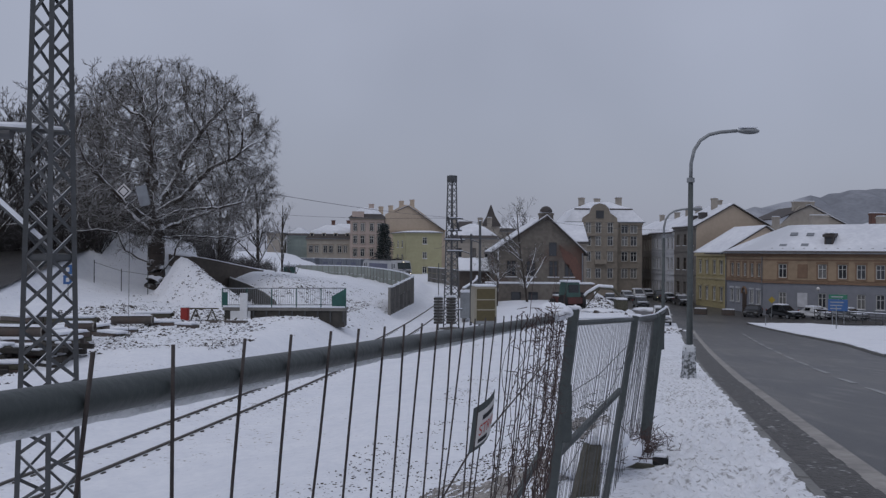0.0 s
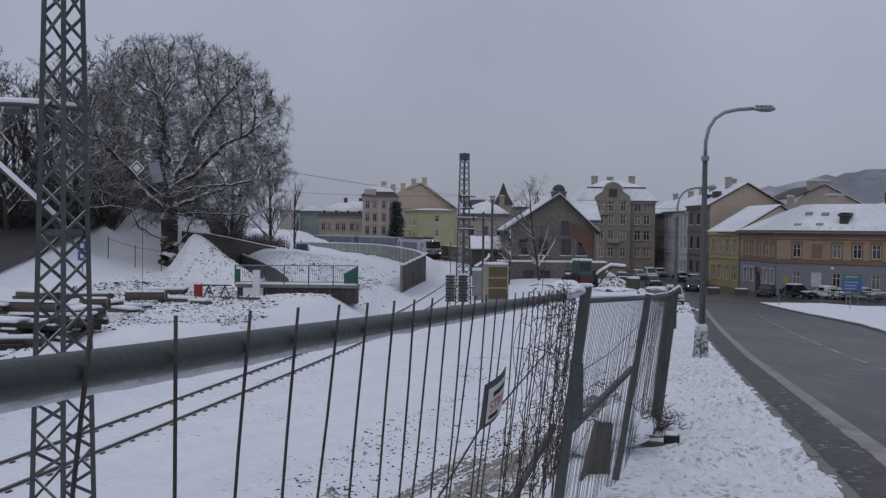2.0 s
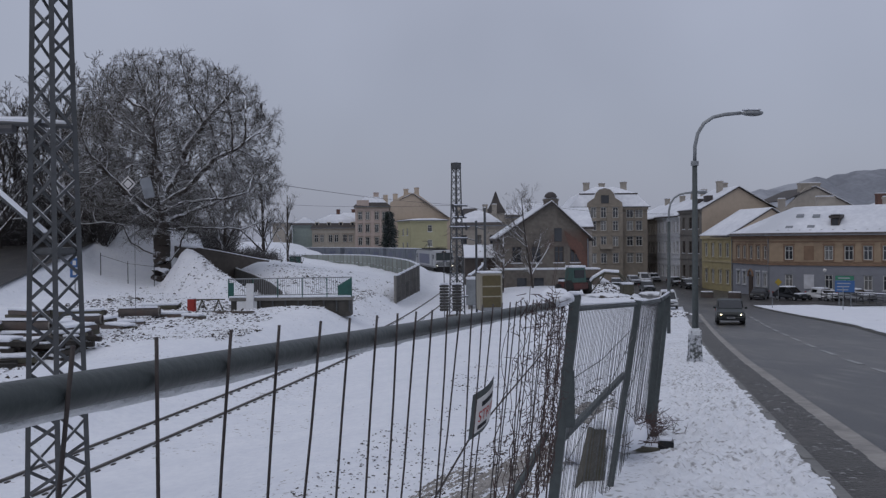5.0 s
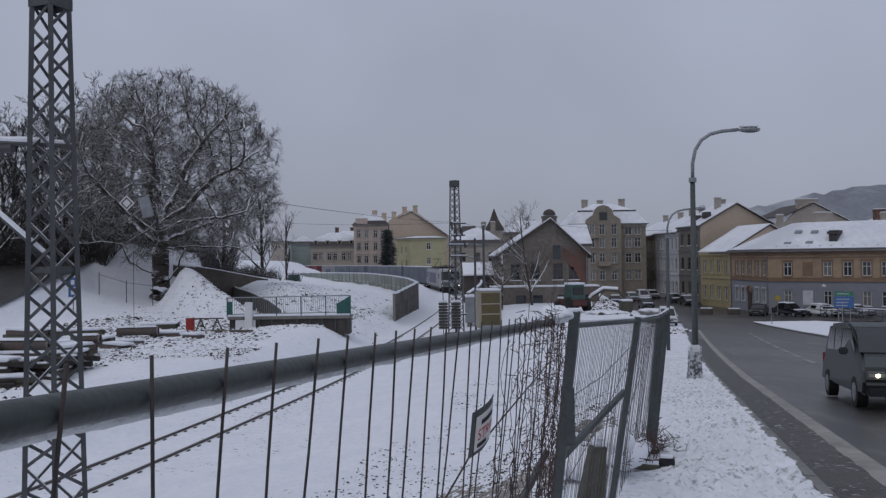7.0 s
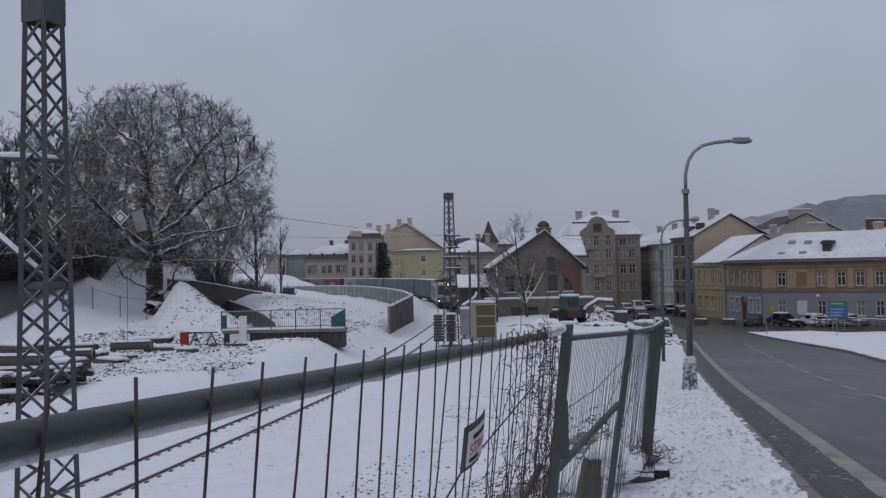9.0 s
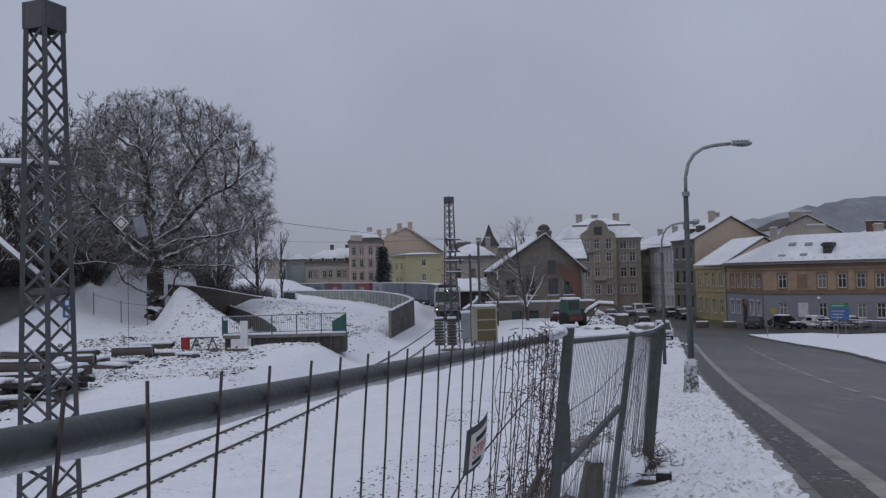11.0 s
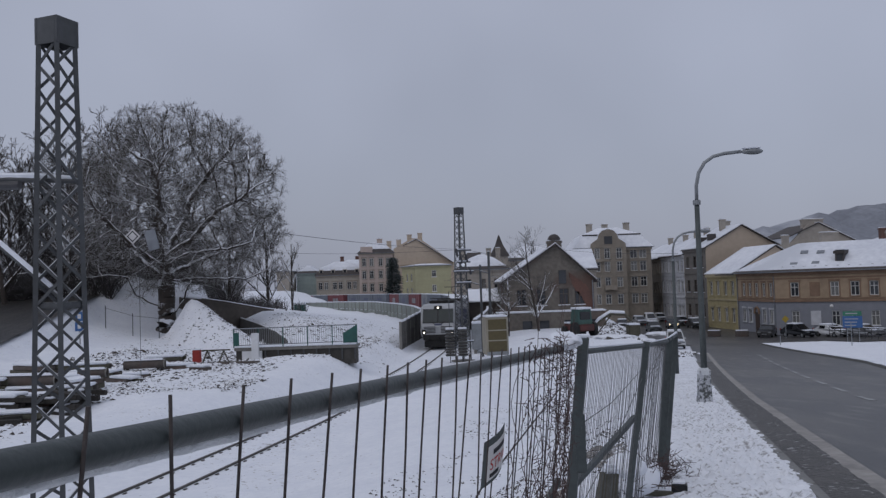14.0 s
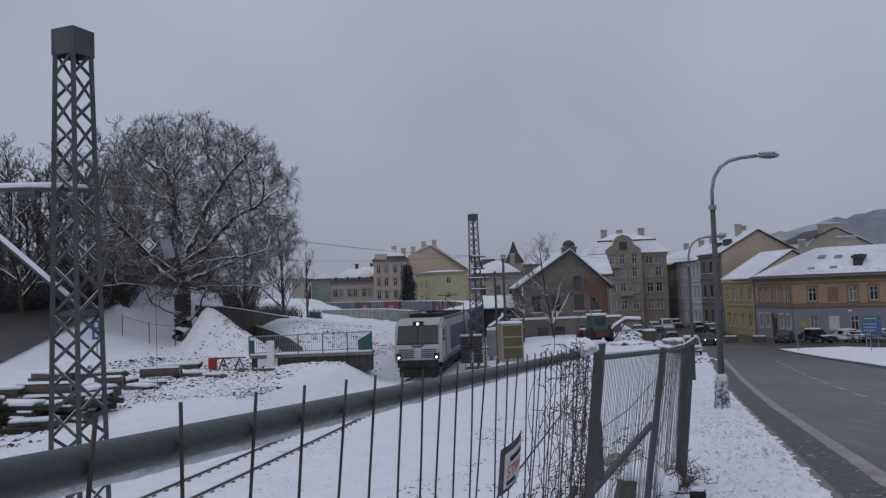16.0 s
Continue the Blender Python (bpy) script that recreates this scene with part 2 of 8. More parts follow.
ROOF_SNOW = mat("roof_snow", (0.74, 0.76, 0.80), (0.58, 0.60, 0.65), 1.6, 0.8, bump=0.4, bump_scale=3, c3=(0.56, 0.58, 0.62))
ZINC = mat("zinc", (0.24, 0.26, 0.28), (0.17, 0.18, 0.2), 3.0, 0.5, metal=0.4)
BRICK_RED = mat("red_brick", (0.165, 0.085, 0.066), (0.10, 0.062, 0.052), 5.0, 0.9, bump=0.4)


def plaster(name, c, d=0.72, c3=None):
    return mat(name, c, tuple(v * d for v in c), 1.5, 0.92, bump=0.15, bump_scale=12, c3=c3)


# ---- mesh helpers ----
def obj(name, bm, material, smooth=False):
    me = bpy.data.meshes.new(name)
    bm.normal_update()
    bm.to_mesh(me)
    bm.free()
    for m in (material if isinstance(material, (list, tuple)) else [material]):
        me.materials.append(m)
    if smooth:
        me.polygons.foreach_set("use_smooth", [True] * len(me.polygons))
    return new(name, me)


def part(name, bm, material, parent, label="", smooth=False, at=None):
    ob = obj(name, bm, material, smooth)
    ob.parent = parent
    if at is not None:
        ob.matrix_basis = at
    return tagged(ob, label)


def share(name, mesh, parent, at):
    ob = new(name, mesh)
    ob.parent = parent
    ob.matrix_basis = at
    return ob


def thing(name, at, label, category, group="", kind=""):
    ob = new(name)
    ob.empty_display_size = 0.2
    ob.matrix_basis = at
    return tagged(ob, label, category, group, kind)


def box(bm, x0, x1, y0, y1, z0, z1, bevel=0.0, mi=0):
    v = [bm.verts.new(p) for p in ((x0, y0, z0), (x1, y0, z0), (x1, y1, z0), (x0, y1, z0), (x0, y0, z1), (x1, y0, z1), (x1, y1, z1), (x0, y1, z1))]
    fs = [bm.faces.new([v[i] for i in f]) for f in ((3, 2, 1, 0), (4, 5, 6, 7), (0, 1, 5, 4), (1, 2, 6, 5), (2, 3, 7, 6), (3, 0, 4, 7))]
    for f in fs:
        f.material_index = mi
    if bevel:
        bmesh.ops.bevel(bm, geom=list({e for f in fs for e in f.edges}), offset=bevel, segments=2, affect="EDGES")
    return bm


def bx(x0, x1, y0, y1, z0, z1, bevel=0.0):
    return box(bmesh.new(), x0, x1, y0, y1, z0, z1, bevel)


def ring(p, d, r, n, up=None):
    d = Vector(d).normalized()
    a = d.orthogonal().normalized() if up is None else d.cross(up).normalized()
    b = d.cross(a)
    return [Vector(p) + a * (r * math.cos(2 * math.pi * i / n)) + b * (r * math.sin(2 * math.pi * i / n)) for i in range(n)]


def tube(bm, pts, r, n=8, caps=True):
    """A tube through the points; r is a number or a list."""
    pts = [Vector(p) for p in pts]
    rs = r if isinstance(r, (list, tuple)) else [r] * len(pts)
    rows, a = [], None
    for i, p in enumerate(pts):
        d = (pts[min(i + 1, len(pts) - 1)] - pts[max(i - 1, 0)]).normalized()
        a = d.orthogonal().normalized() if a is None else (a - d * a.dot(d)).normalized()
        b = d.cross(a)
        rows.append([bm.verts.new(p + (a * math.cos(2 * math.pi * k / n) + b * math.sin(2 * math.pi * k / n)) * rs[i]) for k in range(n)])
    for q, w in zip(rows, rows[1:]):
        for k in range(n):
            bm.faces.new((q[k], q[(k + 1) % n], w[(k + 1) % n], w[k]))
    if caps and n > 2:
        bm.faces.new(rows[0][::-1])
        bm.faces.new(rows[-1])
    return bm


def beam(bm, p, q, w, h=None):
    """A square bar from p to q."""
    p, q, h = Vector(p), Vector(q), h or w
    d = (q - p).normalized()
    s = d.cross(Vector((0, 0, 1)))
    s = s.normalized() if s.length > 1e-3 else Vector((1, 0, 0))
    u = s.cross(d)
    v = [bm.verts.new(e + s * (i * w / 2) + u * (j * h / 2)) for e in (p, q) for i, j in ((-1, -1), (1, -1), (1, 1), (-1, 1))]
    for f in ((3, 2, 1, 0), (4, 5, 6, 7), (0, 1, 5, 4), (1, 2, 6, 5), (2, 3, 7, 6), (3, 0, 4, 7)):
        bm.faces.new([v[i] for i in f])
    return bm


def extrude(pts, z0, z1, bm=None):
    """An upright prism on an outline that runs counter-clockwise."""
    bm = bm or bmesh.new()
    a = [bm.verts.new((x, y, z0)) for x, y in pts]
    b = [bm.verts.new((x, y, z1)) for x, y in pts]
    bm.faces.new(a[::-1])
    bm.faces.new(b)
    for i in range(len(pts)):
        j = (i + 1) % len(pts)
        bm.faces.new((a[i], a[j], b[j], b[i]))
    return bm


def profile(pts, x0, x1, bm=None):
    """A prism along x on an outline in (y, z)."""
    bm = bm or bmesh.new()
    a = [bm.verts.new((x0, y, z)) for y, z in pts]
    b = [bm.verts.new((x1, y, z)) for y, z in pts]
    bm.faces.new(a)
    bm.faces.new(b[::-1])
    for i in range(len(pts)):
        j = (i + 1) % len(pts)
        bm.faces.new((a[j], a[i], b[i], b[j]))
    bmesh.ops.recalc_face_normals(bm, faces=bm.faces)
    return bm


def sheet(name, vs, fs, material, smooth=True):
    me = bpy.data.meshes.new(name)
    me.from_pydata([tuple(map(float, v)) for v in vs], [], [tuple(map(int, f)) for f in fs])
    me.materials.append(material)
    me.polygons.foreach_set("use_smooth", [smooth] * len(me.polygons))
    return new(name, me)


# ---- the lie of the land ----
def road_z(y):
    if y < 27:
        return -0.085 * y if y > -40 else 3.4
    if y < 108:
        return -2.295 - (y - 27) * (0.075 + 0.075 - 0.055 * (y - 27) / 81) / 2
    return -6.14


def kerb_x(y):
    return 1.55 + 0.262 * y


def fence_x(y):
    if y < 5.75:
        return 0.83 + (y - 5.75) * 0.246
    if y < 11:
        return 0.83 + (y - 5.75) * 0.375
    return 2.8 + (y - 11) * 0.25


RAIL_Z = -3.85
HEAD = ((-200, 13), (-60, 13), (0, 12.5), (12, 12.0), (23, 9.8), (34, 7.4), (45, 5.6), (66, 4.5), (84, 0.8), (97, -2.5), (121, -11.5), (141, -21.5), (161, -33), (181, -44), (221, -60), (320, -72))


def heading(s):
    return float(np.interp(s, [h[0] for h in HEAD], [h[1] for h in HEAD]))


def lay_track():
    """The track's centre line, from s = -40 m to 320 m in steps of 1 m; s = 0 lies beside the lattice mast."""
    pts = {0: Vector((-9.55, 19.8))}
    for way, end in ((1, 320), (-1, -40)):
        s = 0
        while s != end:
            h = radians(heading(s + way * 0.5))
            pts[s + way] = pts[s] + Vector((math.sin(h), math.cos(h))) * way
            s += way
    return pts


TRACK = lay_track()
TRACK_ARR = np.array([TRACK[s] for s in range(-40, 321)])


def on_track(s, side=0.0, z=0.0):
    i = math.floor(s)
    i = max(-40, min(319, i))
    p = TRACK[i].lerp(TRACK[i + 1], s - i)
    h = radians(heading(s))
    return Vector((p.x + math.cos(h) * side, p.y - math.sin(h) * side, RAIL_Z + z))


def smooth01(v):
    v = min(1.0, max(0.0, v))
    return v * v * (3 - 2 * v)


def side_road(y):
    """Left and right edge and height of the side road."""
    return -36 - (y - 40) * 0.25, -25.6 - (y - 40) * 0.20, -1.62 + (y - 46) * 0.103


RAMP = ((-10.5, 54.0, -2.4), (-12.0, 60.0, -1.95), (-14.1, 66.0, -1.64), (-17.4, 74.0, -1.30), (-20.8, 82.0, -1.08), (-24.5, 92.0, -0.90), (-30.0, 118.0, -0.80))


def ramp_line(y):
    """Place and height of the top of the curved ramp wall."""
    ys = [p[1] for p in RAMP]
    return float(np.interp(y, ys, [p[0] for p in RAMP])), float(np.interp(y, ys, [p[2] for p in RAMP]))


def land_z(x, y):
    """Height of the snowy land under and beside road and track."""
    d2 = (TRACK_ARR[:, 0] - x) ** 2 + (TRACK_ARR[:, 1] - y) ** 2
    i = int(d2.argmin())
    d = math.sqrt(d2[i])
    h = radians(heading(i - 40))
    right = (x - TRACK_ARR[i, 0]) * math.cos(h) - (y - TRACK_ARR[i, 1]) * math.sin(h) > 0
    bed = RAIL_Z - 0.065
    rough = noise.noise((x * 0.35, y * 0.35, 3.0)) * 0.10 + noise.noise((x * 1.3, y * 1.3, 7.0)) * 0.04
    if right:
        z = bed + 0.55 * smooth01((d - 2.6) / 5.0) + rough * smooth01((d - 2.2) / 2)
        # down from the pavement to the yard
        edge = fence_x(y) - 0.25 if y < 48 else 12.0 + (y - 48) * 0.12
        top = road_z(y) - 0.06
        off = edge - x
        if y < 60:
            bank = top - 0.10 * max(0.0, off) - 0.42 * max(0.0, off - 1.2) + rough * 0.6 * smooth01(off)
            z = max(z, bank) if off > 0 else top - 0.12
        if x > edge and y >= 60:
            k = smooth01((x - edge) / 4.0)
            z = z * (1 - k) + (top - 0.12) * k
    else:
        z = bed + 1.25 * smooth01((d - 1.6) / 3.0) + rough * 1.6 * smooth01((d - 2.6) / 3)
        # the rise under the old tree and the wooded hillside
        z += 0.5 * smooth01((-x - 18) / 6)
        z += 3.0 * smooth01((-x - 24) / 14) * smooth01((y - 30) / 30) + 6 * smooth01((-x - 42) / 60) * smooth01((y - 40) / 60)
        if y > 85:
            z += 0.45 * smooth01((y - 85) / 20)
        # the slope rising behind the tree, and the pit beside the timber stacks
        z += 3.9 * smooth01((y - 73) / 12) * smooth01((-x - 23.2) / 3.2) * (1 - smooth01((-x - 36) / 8)) * (1 - smooth01((y - 92) / 12))
        z += 0.28 * math.exp(-((x + 9) / 4.0) ** 2 - ((y - 50.9) / 0.9) ** 2)
        z -= 0.8 * math.exp(-((x + 17) / 2.8) ** 2 - ((y - 32.3) / 2.6) ** 2)
        # the side road climbing the hillside
        xl, xr, zr = side_road(y)
        k = smooth01((xr + 1.2 - x) / 1.5) * smooth01((x - xl + 4) / 2) * smooth01((y - 36) / 6) * (1 - smooth01((y - 78) / 6))
        z += (zr - 0.5 * (xr - x) / (xr - xl) - 0.10 - z) * k
        # the cutting of the ramp: a bank behind its curved wall, a ditch before it
        if 53 < y < 118:
            wx, wz = ramp_line(y)
            k = smooth01((x - wx) / 0.3) * smooth01((d - 4) / 6) * smooth01((y - 53) / 4) * (1 - smooth01((y - 96) / 20))
            z += (wz - 0.04 + 0.62 * smooth01((x - wx - 0.3) / 2.5) - 0.125 * max(0.0, x - wx - 3.0) + rough * 0.7 - z) * k
            if 57 < y < 98:
                k = smooth01((wx - x) / 0.3) * (1 - smooth01((wx - x - 2.0) / 1.2))
                z += (-3.3 - z) * k
        # spoil heap beside the tree, its ridge running down to the bridge
        ax, ay, bx_, by = -22.0, 70.3, -13.1, 58.5
        u = ((x - ax) * (bx_ - ax) + (y - ay) * (by - ay)) / ((bx_ - ax) ** 2 + (by - ay) ** 2)
        u = min(1.0, max(0.0, u))
        off = math.hypot(x - ax - u * (bx_ - ax), y - ay - u * (by - ay)) * (1.0 + 0.75 * smooth01((ax - x) / 0.8))
        heap = 1.55 - 3.75 * u ** 0.85 - math.sqrt((0.88 * off) ** 2 + 0.05) + rough * 1.6 + 0.10 * noise.noise((x * 1.1, y * 1.1, 5.0))
        z = max(z, heap)
    return z


def build_ground():
    xs = np.unique(np.concatenate([np.arange(-40, 24, 0.5), np.arange(-140, -40, 4.0), np.arange(24, 120, 4.0), (-3000, -1500, -700, -300, -200, 160, 240, 400, 800, 1600, 3000)]))
    ys = np.unique(np.concatenate([np.arange(-4, 70, 0.5), np.arange(70, 130, 1.0), np.arange(130, 260, 5.0), (-600, -200, -80, -40, -20, -10, 300, 400, 600, 1000, 2000, 3500)]))
    vs = [(x, y, land_z(x, y) if y < 280 and abs(x) < 250 else -7.5) for y in ys for x in xs]
    w = len(xs)
    fs = [(j * w + i, j * w + i + 1, (j + 1) * w + i + 1, (j + 1) * w + i) for j in range(len(ys) - 1) for i in range(w - 1)]
    tagged(sheet("ground", vs, fs, SNOW_GROUND), "snow-covered uneven ground sloping down to the railway", "ground", kind="structure")


build_ground()


def strip(name, f0, f1, y0, y1, step, lift, material, across=1, wobble=0.0):
    """A band along the road between two lines x = f0(y), f1(y)."""
    n = int((y1 - y0) / step) + 1
    vs, fs = [], []
    for j in range(n):
        y = y0 + j * step
        for i in range(across + 1):
            k = i / across
            x = f0(y) * (1 - k) + f1(y) * k
            z = road_z(y) + lift
            if wobble:
                z += wobble * (noise.noise((x * 2.2, y * 2.2, 1.0)) + 0.7 * noise.noise((x * 5, y * 5, 2.0)))
            vs.append((x, y, z))
    for j in range(n - 1):
        for i in range(across):
            a = j * (across + 1) + i
            fs.append((a, a + 1, a + across + 2, a + across + 1))
    return sheet(name, vs, fs, material)


def centre_x(y):
    return 5.335 + 0.2834 * y


def far_x(y):
    return float(np.interp(y, (-40, 26, 43, 52.2, 59.7, 68.4, 87.5, 140), (-1.0, 17.6, 22.4, 25.4, 27.0, 28.6, 31.85, 40)))


def edge_x(y):
    return 2.35 + 0.268 * y


tagged(strip("road", lambda y: kerb_x(y) + 0.1, lambda y: 70.0 if y > 87 else far_x(y), -12, 135, 1.0, -0.10, ASPHALT, 8), "wet dark asphalt road running downhill", "road", kind="structure")
tagged(strip("street", lambda y: 19.5 + (y - 92) * 0.02, lambda y: 39.0 + (y - 92) * 0.012, 90, 190, 2.0, -0.085, ASPHALT, 4), "dark wet asphalt street between the houses", "road", kind="structure")
tagged(strip("road_shoulder", lambda y: kerb_x(y) + 0.02, lambda y: edge_x(y) - 0.08, -8, 60, 0.25, -0.085, SLUSH, 8, 0.012), "dirty brown slush along the road edge", "road", kind="structure")
tagged(strip("road_edge_line", lambda y: edge_x(y) - 0.10, lambda y: edge_x(y) + 0.20, -8, 74, 1.0, -0.088, EDGE_LINE), "worn pale edge line on the road", "road marking", kind="structure")


def build_pavement():
    """The pavement as a fine sheet with footprints pressed into its snow."""
    step, across, y0, y1 = 0.055, 44, -3.0, 34.0
    n = int((y1 - y0) / step) + 1
    Y = y0 + np.arange(n)[:, None] * step + np.zeros((1, across + 1))
    X0 = np.array([fence_x(y) - 0.35 for y in Y[:, 0]])[:, None]
    X1 = np.array([kerb_x(y) + 0.03 for y in Y[:, 0]])[:, None]
    X = X0 + (X1 - X0) * np.linspace(0, 1, across + 1)[None]
    Z = np.array([road_z(y) for y in Y[:, 0]])[:, None] + np.zeros_like(X)
    for j in range(0, n):
        for i in range(0, across + 1):
            Z[j, i] += 0.010 * noise.noise((X[j, i] * 2.2, Y[j, i] * 2.2, 1.0)) + 0.006 * noise.noise((X[j, i] * 7, Y[j, i] * 7, 2.0))
    r = np.random.RandomState(5)
    depth = np.zeros_like(Z)
    for k in range(2700):
        cy = y0 + (y1 - y0) * r.rand() ** 1.2
        cx = fence_x(cy) + 0.25 + (kerb_x(cy) - fence_x(cy) - 0.35) * r.rand()
        a = 0.26 + r.normal() * 0.35
        j0, j1 = max(0, int((cy - 0.4 - y0) / step)), min(n, int((cy + 0.4 - y0) / step))
        dx, dy = X[j0:j1] - cx, Y[j0:j1] - cy
        u, v = dx * math.cos(a) - dy * math.sin(a), dx * math.sin(a) + dy * math.cos(a)
        e = (u / 0.065) ** 2 + (v / 0.15) ** 2
        depth[j0:j1] = np.maximum(depth[j0:j1], np.clip(1.4 - e, 0, 1) * (0.5 + 0.5 * r.rand()))
        Z[j0:j1] += 0.012 * np.exp(-((np.sqrt(e) - 1.5) ** 2) * 6)
    Z -= 0.065 * depth * np.clip((X1 - 0.10 - X) / 0.15, 0, 1)
    w = across + 1
    vs = np.stack([X, Y, Z], axis=2).reshape(-1, 3)
    fs = [(j * w + i, j * w + i + 1, (j + 1) * w + i + 1, (j + 1) * w + i) for j in range(n - 1) for i in range(across)]
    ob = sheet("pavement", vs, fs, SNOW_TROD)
    return ob


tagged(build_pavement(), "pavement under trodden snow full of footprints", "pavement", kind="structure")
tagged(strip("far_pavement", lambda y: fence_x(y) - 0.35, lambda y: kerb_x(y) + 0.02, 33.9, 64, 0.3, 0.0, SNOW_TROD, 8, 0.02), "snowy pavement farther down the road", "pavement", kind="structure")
tagged(strip("traffic_island", far_x, lambda y: far_x(y) + 6.5 + (87 - y) * 0.55, 26, 87, 1.0, 0.05, SNOW_GROUND, 10, 0.03), "snow-covered grass island beside the road", "island", kind="structure")


def kerbs():
    me = bx(-0.07, 0.07, 0.01, 0.99, -0.16, 0.015, 0.012)
    base = obj("kerb_stone", me, KERB)
    mesh = base.data
    bpy.data.objects.remove(base)
    for name, f, y0, y1, lab in (("kerb", kerb_x, -8, 60, "grey kerb stones edging the snowy pavement"), ("island_kerb", far_x, 26, 87, "kerb stones round the snowy island")):
        k = thing(name, pose(0, 0, 0), lab, "kerb", kind="structure")
        for y in range(y0, y1):
            a = math.atan2(f(y + 1) - f(y), 1)
            share("kerb_stone", mesh, k, pose(f(y), y, road_z(y), math.degrees(math.atan2(road_z(y + 1) - road_z(y), 1)), 0, -math.degrees(a)))


kerbs()


def dashes():
    d = thing("centre_line", pose(0, 0, 0), "worn white dashed line along the middle of the road", "road marking", kind="structure")
    bm0 = obj("dash", bx(-0.10, 0.10, 0, 3.0, -0.002, 0.006), LINE_PAINT)
    mesh = bm0.data
    bpy.data.objects.remove(bm0)
    y = 7.2
    while y < 70:
        share("dash", mesh, d, pose(centre_x(y), y, road_z(y) - 0.092, math.degrees(math.atan2(road_z(y + 1) - road_z(y), 1)), 0, -math.degrees(math.atan(0.2834))))
        y += 4.5


dashes()


# ---- railway ----
def track():
    t = thing("railway_track", pose(0, 0, 0), "single railway track half buried in snow, curving away", "railway track", kind="structure")
    for side in (-0.753, 0.753):
        bm = bmesh.new()
        prev = None
        for s in range(-36, 260):
            c = [on_track(s, side + dx, dz) for dx, dz in ((-0.06, -0.17), (0.06, -0.17), (0.012, -0.13), (0.036, -0.04), (0.036, 0.0), (-0.036, 0.0), (-0.036, -0.04), (-0.012, -0.13))]
            row = [bm.verts.new(p) for p in c]
            if prev:
                for k in range(8):
                    bm.faces.new((prev[k], prev[(k + 1) % 8], row[(k + 1) % 8], row[k]))
            prev = row
        bmesh.ops.recalc_face_normals(bm, faces=bm.faces)
        part("rail", bm, STEEL_RAIL, t)
    clip = obj("rail_clip", bx(-0.035, 0.035, -0.08, 0.08, -0.11, -0.035, 0.01), STEEL_RAIL)
    mesh = clip.data
    bpy.data.objects.remove(clip)
    k = -10
    while k < 40:
        for side in (-0.753, 0.753):
            p = on_track(k, side + 0.16)
            share("rail_clip", mesh, t, pose(p.x, p.y, p.z, 0, 0, -heading(k)))
        k += 0.62


track()


# ---- lattice masts of the overhead line ----
def lattice_mast(at, height, top, bottom, label):
    m = thing("lattice_mast", at, label, "mast", "overhead line masts")

    def corner(i, z):
        k = (top + (bottom - top) * (1 - z / height)) / 2
        sx, sy = ((-1, -1), (1, -1), (1, 1), (-1, 1))[i]
        return Vector((sx * k, sy * k, z))
    for i in range(4):
        part("leg", beam(bmesh.new(), corner(i, -0.6), corner(i, height), 0.082), MAST_STEEL, m)
    n = int(height / 0.42)
    for j in range(n):
        z0, z1 = 0.1 + j * (height - 0.5) / n, 0.1 + (j + 1) * (height - 0.5) / n
        for i in range(4):
            a, b = (i, (i + 1) % 4)
            if j % 2:
                a, b = b, a
            part("diagonal", beam(bmesh.new(), corner(a, z0), corner(b, z1), 0.02, 0.055), MAST_STEEL, m)
    k = top / 2 + 0.05
    cap = bmesh.new()
    for x0, x1, y0, y1 in ((-k, k, -k, -k + 0.03), (-k, k, k - 0.03, k), (-k, -k + 0.03, -k + 0.03, k - 0.03), (k - 0.03, k, -k + 0.03, k - 0.03)):
        box(cap, x0, x1, y0, y1, height - 0.46, height)
    part("cap", cap, MAST_STEEL, m, "boxed sheet-steel mast head")
    part("cap_snow", bx(-k * 0.9, k * 0.9, -k * 0.9, k * 0.9, height - 0.1, height + 0.01), SNOW, m)
    part("footing", bx(-bottom * 0.8, bottom * 0.8, -bottom * 0.8, bottom * 0.8, -1.6, -0.05, 0.04), CONCRETE, m)
    return m


mast_a = lattice_mast(pose(-6.70, 14.2, -3.55, 0, 0, -20), 10.0, 0.39, 0.70, "tall dark steel lattice mast beside the railway track")
mast_b = lattice_mast(pose(0.62, 60.0, -3.75, 0, 0, 40), 10.9, 0.42, 0.78, "steel lattice mast with tension weights in the snow")


WEIGHT = mat("cast_weight", (0.075, 0.073, 0.07), (0.04, 0.039, 0.038), 8.0, 0.85, snow=0.9, snow_from=0.7)


